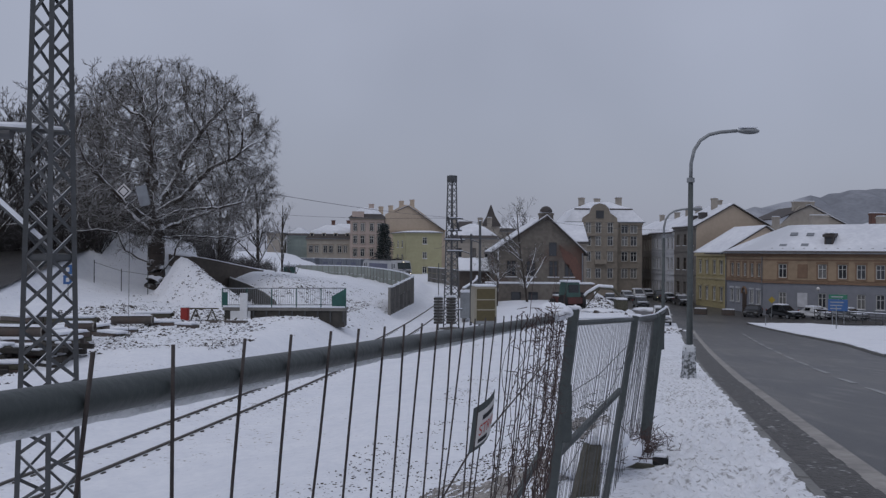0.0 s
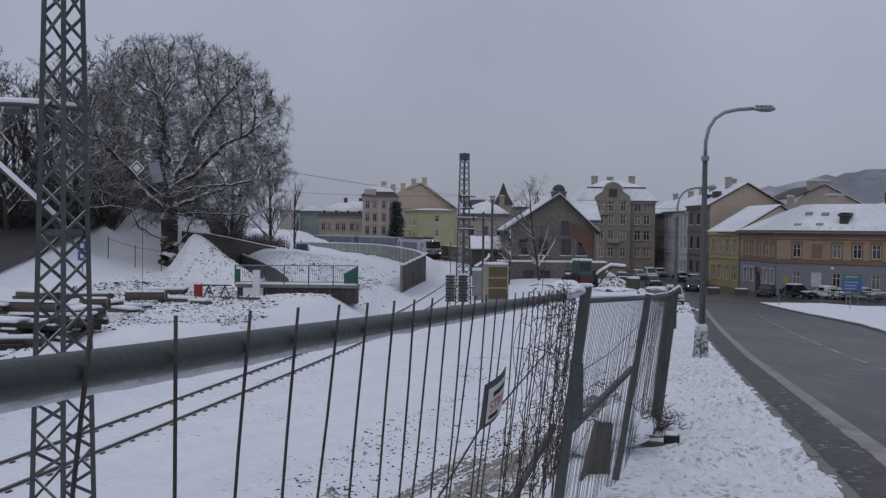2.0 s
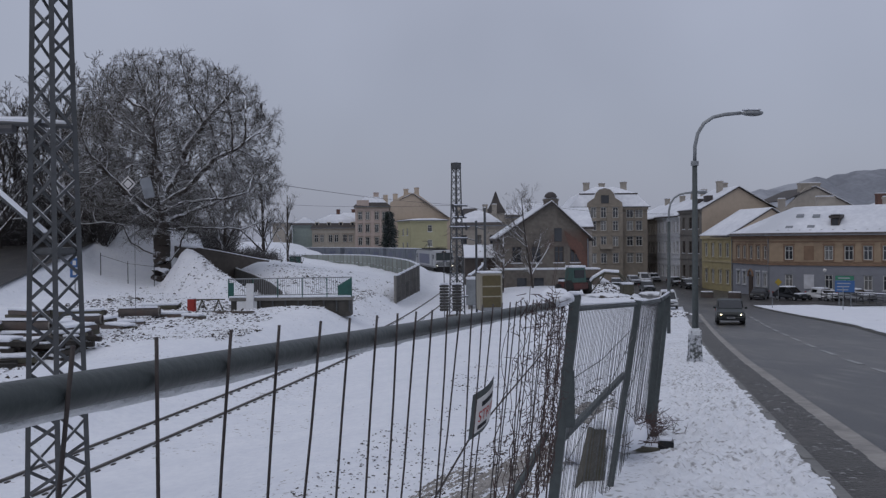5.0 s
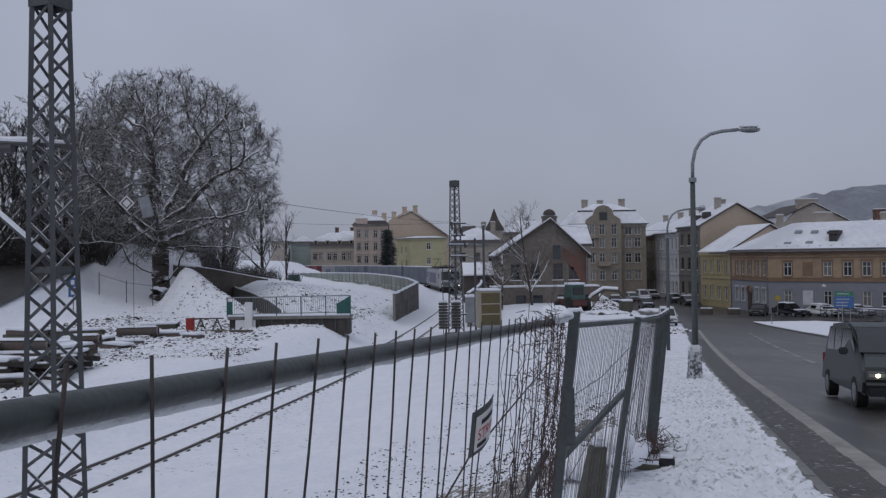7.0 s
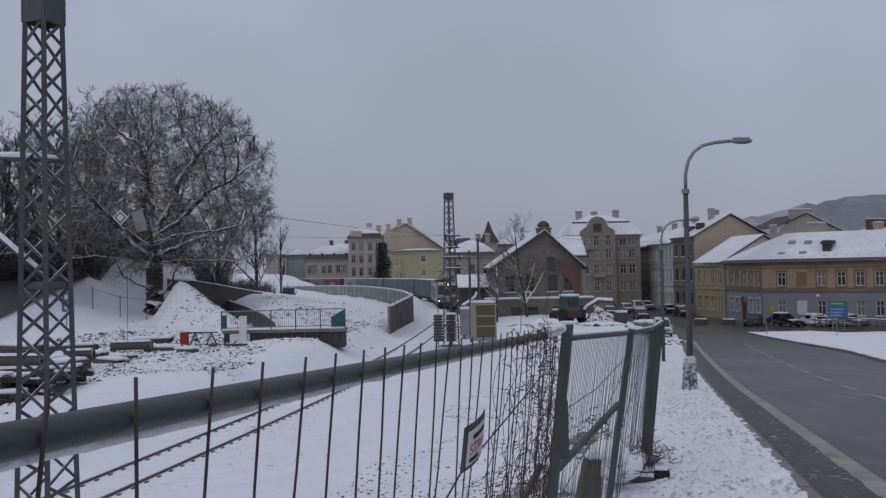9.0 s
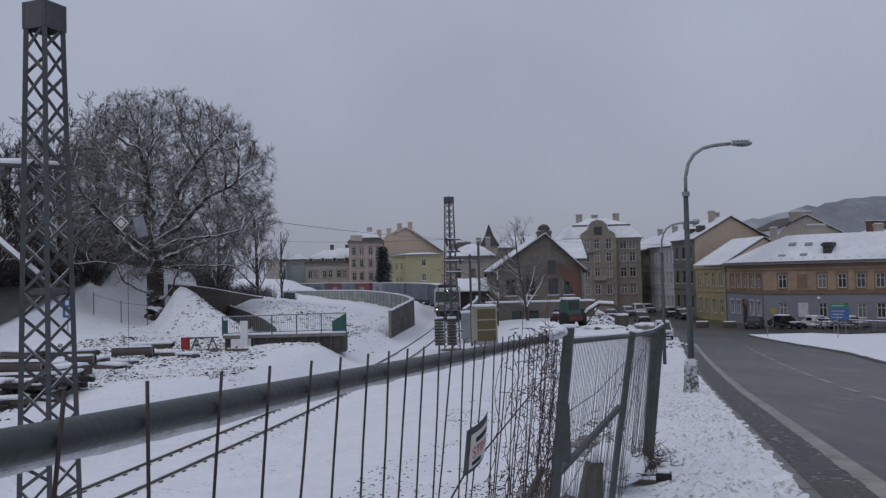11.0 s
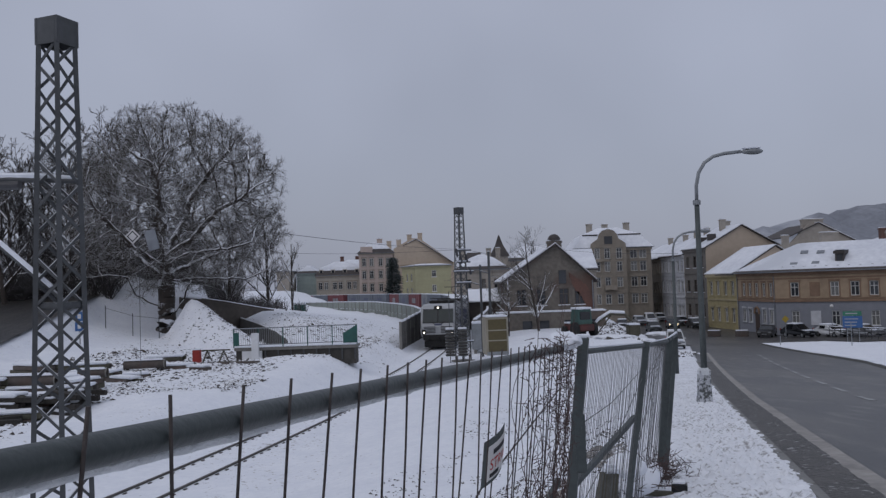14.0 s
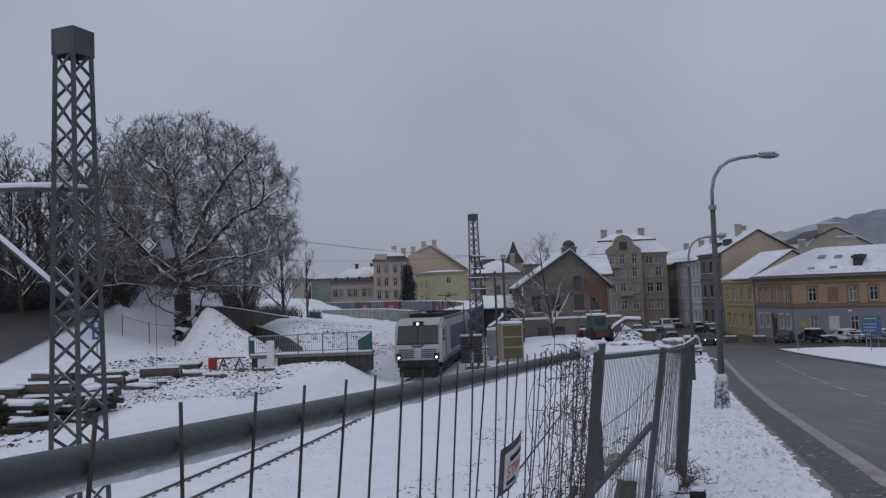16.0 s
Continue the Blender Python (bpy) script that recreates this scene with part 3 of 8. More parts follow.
def mast_arms():
    # bracket arm and strut on the near mast, pointing away from the track
    turn = pose(0, 0, 0, 0, 0, 20)
    part("bracket_arm", tube(tube(bmesh.new(), [(0.3, 0.1, 7.2), (-0.9, 0.1, 7.27), (-3.6, 0.3, 7.3)], 0.045), [(0.1, 0.0, 6.9), (-0.35, 0.05, 7.25)], 0.03), MAST_STEEL, mast_a, at=turn)
    part("arm_snow", tube(bmesh.new(), [(0.2, 0.1, 7.27), (-0.5, 0.1, 7.32), (-1.2, 0.15, 7.35), (-3.6, 0.3, 7.36)], [0.03, 0.06, 0.05, 0.06], 7), SNOW, mast_a, at=turn)
    part("insulator", tube(bmesh.new(), [(-0.72, 0.1, 7.17), (-1.05, 0.12, 7.17)], 0.085), CABLE, mast_a, at=turn)
    part("strut", tube(bmesh.new(), [(0.05, 0.0, 5.15), (-2.4, 0.2, 7.25)], 0.04), MAST_STEEL, mast_a, at=turn)
    part("strut_snow", tube(bmesh.new(), [(-0.15, 0.0, 5.39), (-2.4, 0.2, 7.31)], 0.042, 6), SNOW, mast_a, at=turn)
    part("clamp", bx(-0.25, 0.25, -0.25, 0.25, 5.0, 5.12, 0.02), MAST_STEEL, mast_a)
    # weights and cross arms on the far mast
    w = thing("tension_weight_stack", pose(0.05, 59.1, -3.75), "stack of snow-capped tension weights hanging at the lattice mast", "weights")
    for x in (-0.35, 0.55):
        for k in range(9):
            part("weight", bx(x - 0.33, x + 0.33, -0.25, 0.25, 0.32 + k * 0.21, 0.32 + k * 0.21 + 0.17, 0.03), WEIGHT, w)
        part("rod", tube(bmesh.new(), [(x, 0, -0.2), (x, 0, 4.6)], 0.03), MAST_STEEL, w)
        part("weight_snow", bx(x - 0.34, x + 0.34, -0.26, 0.26, 2.2, 2.32, 0.05), SNOW, w)
    for z, half in ((7.75, 0.7), (6.9, 0.6), (6.2, 0.9), (5.4, 0.7), (1.2, 0.7)):
        part("cross_arm", bx(-half, half, -0.42, -0.32, z, z + 0.09), MAST_STEEL, mast_b)
        part("arm_snow", bx(-half, half, -0.43, -0.31, z + 0.09, z + 0.15, 0.02), SNOW, mast_b)
    for x, z in ((-0.7, 7.9), (-0.3, 7.4), (0.2, 7.5), (0.5, 6.6)):
        part("insulator", tube(bmesh.new(), [(x, -0.4, z), (x + 0.12, -0.4, z - 0.55)], 0.08), CABLE, mast_b)


mast_arms()


def wire(a, b, sag, r=0.012, label="thin overhead railway wire between masts", n=14):
    a, b = Vector(a), Vector(b)
    pts = [a.lerp(b, i / n) - Vector((0, 0, sag * 4 * (i / n) * (1 - i / n))) for i in range(n + 1)]
    ob = obj("overhead_wire", tube(bmesh.new(), pts, r, 4), CABLE)
    return tagged(ob, label, "cable", "overhead wires")


# ---- noise barriers ----
def barrier(points, z0, heights, label, mats, panel=2.0, back=0.0):
    """A wall of concrete posts and stacked panels along the points (x, y)."""
    b = thing("noise_barrier", pose(0, 0, 0), label, "noise barrier", "noise barriers")
    pts = [Vector(p) for p in points]
    total = [0.0]
    for p, q in zip(pts, pts[1:]):
        total.append(total[-1] + (q - p).length)
    n = max(1, round(total[-1] / panel))

    def at(s):
        i = max(0, min(len(pts) - 2, next((k for k in range(len(total) - 1) if total[k + 1] >= s), len(pts) - 2)))
        f = (s - total[i]) / (total[i + 1] - total[i])
        return pts[i].lerp(pts[i + 1], f), heights[i] * (1 - f) + heights[i + 1] * f
    for k in range(n):
        (p, h0), (q, h1) = at(total[-1] * k / n), at(total[-1] * (k + 1) / n)
        a = math.degrees(math.atan2(q.y - p.y, q.x - p.x))
        ln = (q - p).length
        h = (h0 + h1) / 2
        rows = 3
        for r in range(rows):
            part("panel", bx(0.09, ln - 0.09, -0.05, 0.05, (h - z0) * r / rows + 0.02, (h - z0) * (r + 1) / rows - 0.02), mats[(k * 3 + r // 3 + (k // 3)) % len(mats)], b, at=pose(p.x, p.y, z0, 0, 0, a))
        part("post", bx(-0.09, 0.09, -0.10, 0.10, -0.4, h - z0 + 0.05, 0.01), CONCRETE, b, at=pose(p.x, p.y, z0, 0, 0, a))
        part("snow_cap", bx(-0.05, ln + 0.05, -0.13, 0.13, h - z0, h - z0 + 0.13, 0.04), SNOW, b, at=pose(p.x, p.y, z0, 0, 0, a))
    return b


# ---- train ----
def train_pose(s0, s1):
    """Pose of a vehicle whose front lies at s0 and whose tail lies at s1 > s0: x across, y towards the front."""
    p, q = on_track(s0 + (s1 - s0) * 0.2), on_track(s0 + (s1 - s0) * 0.8)
    d = (p - q).normalized()
    m = (p + q) / 2
    return pose(m.x, m.y, m.z, 0, 0, math.degrees(math.atan2(-d.x, d.y)))


def locomotive():
    L = 18.98
    t = thing("locomotive", train_pose(100, 100 + L), "silver electric freight locomotive with lit headlamps on the track", "locomotive")
    h = L / 2
    # body with raked ends: outline in (y, z)
    side = [(-h + 0.25, 1.05), (h - 0.25, 1.05), (h - 0.02, 1.25), (h, 1.9), (h - 0.10, 2.22), (h - 0.52, 3.42), (h - 0.85, 3.70), (h - 1.6, 3.80), (-h + 1.6, 3.80), (-h + 0.85, 3.70), (-h + 0.52, 3.42), (-h + 0.10, 2.22), (-h, 1.9), (-h + 0.02, 1.25)]
    bm = profile(side, -1.5, 1.5)
    long_edges = [e for e in bm.edges if abs(e.verts[0].co.x - e.verts[1].co.x) < 0.01]
    bmesh.ops.bevel(bm, geom=[e for e in long_edges if e.verts[0].co.z > 1.2 or e.verts[1].co.z > 1.2], offset=0.16, segments=3, affect="EDGES")
    part("body", bm, LOCO_SILVER, t)
    for end in (1, -1):
        turn = pose(0, 0, 0, 0, 0, 0 if end > 0 else 180)

        # windscreen panes lie on the raked front
        for sx in (-1, 1):
            x0, x1 = (0.04, 1.32) if sx > 0 else (-1.32, -0.04)
            b = bmesh.new()
            vs = [(x, h - 0.10 - 0.35 * (z - 2.22) + 0.012, z + 0.004) for x, z in ((x0, 2.27), (x1, 2.27), (x1 - sx * 0.05, 3.36), (x0, 3.36))]
            f = b.faces.new([b.verts.new(v) for v in vs])
            r = bmesh.ops.extrude_face_region(b, geom=[f])
            bmesh.ops.translate(b, verts=[v for v in r["geom"] if isinstance(v, bmesh.types.BMVert)], vec=(0, 0.012, 0.008))
            bmesh.ops.recalc_face_normals(b, faces=b.faces)
            part("windscreen", b, LOCO_GLASS, t, at=turn)
            part("wiper", tube(bmesh.new(), [(sx * 0.30, h - 0.05, 2.12), (sx * 0.55, h - 0.10, 2.38)], 0.03, 5), LOCO_DARK, t, at=turn)
        part("windscreen_frame", beam(beam(beam(bmesh.new(), (-1.34, h - 0.10, 2.25), (1.34, h - 0.10, 2.25), 0.03, 0.06), (-1.30, h - 0.49, 3.38), (1.30, h - 0.49, 3.38), 0.03, 0.05), (0, h - 0.10, 2.26), (0, h - 0.48, 3.37), 0.07, 0.04), LOCO_DARK, t, at=turn)
        for k in range(5):
            for sx in (-1, 1):
                part("grille_bar", bx(sx * 0.72 - 0.50, sx * 0.72 + 0.50, h - 0.03, h + 0.02, 1.40 + k * 0.12, 1.455 + k * 0.12, 0.01), LOCO_DARK, t, at=turn)
        part("badge", bx(-0.32, 0.32, h - 0.09, h - 0.02, 2.02, 2.18, 0.01), LOCO_BLUE, t, at=turn)
        for x in (-1.2, 1.2):
            part("headlight_unit", bx(x - 0.18, x + 0.18, h - 0.06, h + 0.025, 1.28, 1.72, 0.04), LOCO_DARK, t, at=turn)
            part("headlight", tube(bmesh.new(), [(x, h + 0.02, 1.42), (x, h + 0.045, 1.42)], 0.075, 14), LAMP_WHITE if end > 0 else GLASS_DARK, t, at=turn)
            part("buffer", tube(tube(bmesh.new(), [(x * 0.79, h - 0.15, 1.03), (x * 0.79, h + 0.5, 1.03)], 0.10, 10), [(x * 0.79, h + 0.5, 1.03), (x * 0.79, h + 0.56, 1.03)], 0.26, 12), LOCO_DARK, t, at=turn)
            part("handrail", tube(bmesh.new(), [(x * 1.2, h + 0.03, 1.25), (x * 1.25, h + 0.05, 1.75)], 0.025, 6), WINDOW_WHITE, t, at=turn)
        part("top_light_box", bx(-0.33, 0.33, h - 0.85, h - 0.46, 3.36, 3.66, 0.04), LOCO_DARK, t, at=turn)
        part("top_light", tube(bmesh.new(), [(0, h - 0.47, 3.51), (0, h - 0.445, 3.51)], 0.08, 14), LAMP_WHITE if end > 0 else GLASS_DARK, t, at=turn)
        part("buffer_beam", bx(-1.3, 1.3, h - 0.35, h + 0.02, 0.78, 1.25, 0.03), LOCO_DARK, t, at=turn)
        part("plough", bx(-1.2, 1.2, h - 0.25, h - 0.02, 0.18, 0.78, 0.05), LOCO_DARK, t, at=turn)
        part("coupling", bx(-0.12, 0.12, h, h + 0.45, 0.85, 1.12, 0.03), LOCO_DARK, t, at=turn)
        for x in (-1.5, 1.5):
            part("cab_window", bx(x - 0.012, x + 0.012, h - 1.9, h - 1.15, 2.35, 3.1, 0.01), GLASS_DARK, t, at=turn)
            part("cab_door", bx(x - 0.01, x + 0.01, h - 2.9, h - 2.2, 1.2, 3.2, 0.005), LOCO_GREY, t, at=turn)
    for x in (-1.5, 1.5):
        part("side_panel", bx(x - 0.015, x + 0.015, -h + 4.2, h - 5.0, 1.55, 3.15), LOCO_BLUE, t, "plain blue side panel")
        part("skirt", bx(x - 0.02 if x > 0 else x - 0.02, x + 0.02, -h + 0.6, h - 0.6, 1.07, 1.30), LOCO_GREY, t)
        part("roof_edge_grille", bx(x * 0.9 - 0.1, x * 0.9 + 0.1, -h + 3.4, h - 3.4, 3.70, 3.86, 0.03), LOCO_GREY, t)
    part("roof_equipment", box(box(box(bmesh.new(), -1.1, 1.1, -5.6, -1.5, 3.8, 4.02, 0.04), -1.0, 1.0, -1.2, 2.0, 3.8, 3.95, 0.04), -1.1, 1.1, 2.3, 5.8, 3.8, 4.05, 0.04), LOCO_DARK, t)
    for y, up in ((5.6, 0.0), (-5.6, 0.55)):
        bm = bmesh.new()
        tube(bm, [(-0.5, y - 1.2, 4.0), (-0.2, y + 1.0, 4.2 + up)], 0.04, 6)
        tube(bm, [(0.5, y - 1.2, 4.0), (0.2, y + 1.0, 4.2 + up)], 0.04, 6)
        if up:
            tube(bm, [(0, y + 1.0, 4.75), (0, y - 0.6, 5.2)], 0.04, 6)
            tube(bm, [(-0.8, y - 0.6, 5.2), (0.8, y - 0.6, 5.2)], 0.035, 6)
        else:
            tube(bm, [(-0.9, y + 1.0, 4.25), (0.9, y + 1.0, 4.25)], 0.04, 6)
        part("pantograph", bm, LOCO_DARK, t)
    for y in (-4.9, 4.9):
        bog = part("bogie", box(box(bmesh.new(), -1.25, -1.05, -2.1, 2.1, 0.45, 0.95, 0.05), 1.05, 1.25, -2.1, 2.1, 0.45, 0.95, 0.05), LOCO_DARK, t, at=pose(0, y, 0))
        for wy in (-1.5, 1.5):
            for x in (-0.8, 0.8):
                part("wheel", tube(bmesh.new(), [(x - 0.07, wy, 0.62), (x + 0.07, wy, 0.62)], 0.62, 20), LOCO_DARK, bog)
    part("underframe", bx(-1.2, 1.2, -2.6, 2.6, 0.42, 1.06, 0.06), LOCO_DARK, t)
    return t


def wagon(mats, group="container wagons"):
    """A flat wagon with box containers."""
    L = 19.0
    label = "freight wagon carrying %s covered boxes" % ("red" if mats[0] is CONT_RED else "blue-grey")
    t = thing("freight_wagon", train_pose(130, 130 + L), label, "wagon", group)
    part("frame", bx(-1.3, 1.3, -L / 2 + 0.4, L / 2 - 0.4, 0.85, 1.18, 0.03), LOCO_DARK, t)
    n = len(mats)
    for k, m in enumerate(mats):
        y0, y1 = -L / 2 + 0.45 + k * (L - 0.9) / n + 0.06, -L / 2 + 0.45 + (k + 1) * (L - 0.9) / n - 0.06
        c = part("container", bx(-1.22, 1.22, y0, y1, 1.18, 3.85, 0.03), m, t)
        for x in (-1.25, 1.25):
            j = y0 + 0.25
            while j < y1 - 0.2:
                part("rib", bx(x - 0.03, x + 0.03, j - 0.05, j + 0.05, 1.25, 3.78), m, c)
                j += 0.95
            part("side_patch", bx(x - 0.012, x + 0.012, (y0 + y1) / 2 - 1.0, (y0 + y1) / 2 + 1.0, 2.2, 3.1), LOCO_BLUE if m is not CONT_RED else CONT_PALE, c)
        part("top_snow", bx(-1.15, 1.15, y0 + 0.1, y1 - 0.1, 3.85, 3.90, 0.02), SNOW, c)
    for y in (-6.6, 6.6):
        bog = part("bogie", box(box(bmesh.new(), -1.15, -0.98, -1.3, 1.3, 0.4, 0.7, 0.03), 0.98, 1.15, -1.3, 1.3, 0.4, 0.7, 0.03), LOCO_DARK, t, at=pose(0, y, 0))
        for wy in (-0.9, 0.9):
            for x in (-0.78, 0.78):
                part("wheel", tube(bmesh.new(), [(x - 0.07, wy, 0.46), (x + 0.07, wy, 0.46)], 0.46, 16), LOCO_DARK, bog)
    return t


LOCO = locomotive()
WAGONS = []
grey_wagon = wagon((CONT_GREY, CONT_GREY, CONT_GREY))
red_wagon = wagon((CONT_RED, CONT_GREY, CONT_RED))
pale_wagon = wagon((CONT_PALE, CONT_GREY, CONT_GREY))
WAGONS = [grey_wagon, copy_thing(grey_wagon, pose(0, 0, 0)), pale_wagon, red_wagon, copy_thing(grey_wagon, pose(0, 0, 0)), copy_thing(red_wagon, pose(0, 0, 0)), copy_thing(pale_wagon, pose(0, 0, 0))]


def front_s(t):
    """How far along the track the locomotive's front stands at t seconds."""
    d = t - 6.5
    return 102.8 - 5.4 * d + (0.03 * d * d if d < 0 else -0.1265 * d * d - 0.0077 * d ** 3)


# ---- cars ----
def car(name, paint, label, at, length=4.3, width=1.72, height=1.45, van=False, lit=False, snowy=False, group=""):
    c = thing(name, at, label, "car", group)
    L, H = length / 2, height
    if van:
        out = [(-L, 0.35), (L - 0.1, 0.28), (L, 0.55), (L - 0.12, 0.82), (L - 0.85, 1.05), (L - 1.75, H - 0.12), (L - 2.3, H), (-L + 0.5, H - 0.03), (-L + 0.12, 1.1), (-L, 0.8)]
    else:
        out = [(-L, 0.35), (L - 0.1, 0.28), (L, 0.5), (L - 0.12, 0.72), (L - 1.15, 0.92), (L - 1.85, H - 0.07), (L - 2.3, H), (-L + 1.05, H - 0.04), (-L + 0.3, 0.98), (-L, 0.85)]
    bm = profile(out, -width / 2, width / 2)
    # narrower above the belt line
    for v in bm.verts:
        if v.co.z > 1.0 if van else v.co.z > 0.95:
            v.co.x *= 0.84
    bmesh.ops.bevel(bm, geom=[e for e in bm.edges], offset=0.06, segments=2, affect="EDGES")
    part("body", bm, paint, c, smooth=False)
    w = width / 2
    belt = 1.05 if van else 0.92
    hx = w * 0.84

    def quad(name, pts, m, push):
        b = bmesh.new()
        f = b.faces.new([b.verts.new(p) for p in pts])
        r = bmesh.ops.extrude_face_region(b, geom=[f])
        bmesh.ops.translate(b, verts=[v for v in r["geom"] if isinstance(v, bmesh.types.BMVert)], vec=push)
        bmesh.ops.recalc_face_normals(b, faces=b.faces)
        return part(name, b, m, c)
    (ya, za), (yb, zb) = out[4], out[5]
    lerp = lambda f: (ya + (yb - ya) * f, za + (zb - za) * f)
    (y0, z0), (y1, z1) = lerp(0.08), lerp(0.95)
    quad("windscreen", [(-w * 0.86, y0, z0), (w * 0.86, y0, z0), (hx * 0.88, y1, z1), (-hx * 0.88, y1, z1)], GLASS_DARK, (0, 0.012, 0.012))
    top = H - 0.14
    back = out[-2][0]
    for s in (-1, 1):
        xb, xt = s * (w * 0.955), s * (hx + 0.004)
        rear = -L + (0.45 if van else 1.0)
        for j, (p, q) in enumerate(((out[4][0] - 0.25, out[5][0] - 0.75), (out[5][0] - 0.85, rear + 0.9), (rear + 0.8, rear))):
            tp = p - 0.55 if j == 0 else p
            quad("side_window", [(s * (w * 0.90 if van else w * 0.89), p, belt + 0.06), (s * (w * 0.90 if van else w * 0.89), q, belt + 0.06), (xt, q + (0.12 if j == 2 else 0), top), (xt, tp, top)], CAR_GLASS, (s * 0.012, 0, 0))
        part("mirror", bx(s * (w + 0.10) - 0.09, s * (w + 0.10) + 0.09, out[4][0] - 0.55, out[4][0] - 0.42, belt, belt + 0.15, 0.03), paint, c)
        part("headlight", bx(s * w * 0.72 - 0.19, s * w * 0.72 + 0.19, L - 0.24, L - 0.045, 0.60, 0.76, 0.04), GALV, c)
        if lit:
            part("headlight_bulb", tube(bmesh.new(), [(s * w * 0.70, L - 0.06, 0.68), (s * w * 0.70, L - 0.025, 0.68)], 0.036, 12), CAR_LAMP, c)
        part("tail_light", bx(s * w * 0.85 - 0.1, s * w * 0.85 + 0.1, -L - 0.015, -L + 0.05, 0.75, 1.0, 0.01), RED_PAINT, c)
        for y in (L - 0.85, -L + 0.8):
            wh = part("wheel", tube(bmesh.new(), [(s * (w - 0.20), y, 0.31), (s * (w + 0.005), y, 0.31)], 0.31, 20), RUBBER, c)
            part("rim", tube(bmesh.new(), [(s * (w - 0.02), y, 0.31), (s * (w + 0.015), y, 0.31)], 0.19, 14), GALV, wh)
    part("grille", bx(-0.42, 0.42, L - 0.09, L + 0.012, 0.58, 0.70, 0.015), CAR_DARK, c)
    part("bumper", bx(-w * 0.92, w * 0.92, L - 0.16, L + 0.03, 0.28, 0.45, 0.03), CAR_DARK, c)
    part("number_plate", bx(-0.26, 0.26, L + 0.01, L + 0.035, 0.42, 0.53), PLATE, c)
    part("number_plate_bar", bx(-0.2, 0.2, L + 0.03, L + 0.04, 0.45, 0.50), BLACK_BAR, c)
    if snowy:
        part("roof_snow", bx(-hx + 0.05, hx - 0.05, -L + 0.9, out[5][0] - 0.1, H - 0.05, H + 0.09, 0.05), SNOW, c)
        part("bonnet_snow", bx(-w * 0.8, w * 0.8, out[4][0] + 0.12, L - 0.3, 0.80, 0.93, 0.04), SNOW, c)
    return c


MOVING_CAR = car("car", CAR_GREEN, "dark grey-green people carrier driving with lit headlights", pose(11, 27, road_z(27) - 0.1, 0, 0, 165), 4.7, 1.85, 1.74, van=True, lit=True)
FOLLOWING_CAR = car("car", CAR_DARK, "dark car coming up the road with lit headlights", pose(29.5, 103, road_z(103) - 0.1, 0, 0, 165), 4.4, 1.75, 1.45, lit=True)


# ---- houses ----
@functools.lru_cache(None)
def frame_mesh(w, h, style):
    """A window's casement: rim, middle bar and transom."""
    bm = bmesh.new()
    t = 0.09
    for x0, x1, z0, z1 in ((0, w, 0, t), (0, w, h - t, h), (0, t, t, h - t), (w - t, w, t, h - t)):
        box(bm, x0, x1, 0, 0.06, z0, z1)
    box(bm, w / 2 - 0.04, w / 2 + 0.04, 0.0, 0.055, t, h - t)
    if style != "plain":
        box(bm, t, w / 2 - 0.04, 0.0, 0.05, h * 0.64, h * 0.64 + 0.07)
        box(bm, w / 2 + 0.04, w - t, 0.0, 0.05, h * 0.64, h * 0.64 + 0.07)
    ob = obj("frame", bm, WINDOW_DARK if style == "dark" else WINDOW_WHITE)
    me = ob.data
    bpy.data.objects.remove(ob)
    return me


@functools.lru_cache(None)
def simple_mesh(w, d, h, material):
    ob = obj("piece", bx(0, w, 0, d, 0, h), material)
    me = ob.data
    bpy.data.objects.remove(ob)
    return me


PICK = random.Random(5)


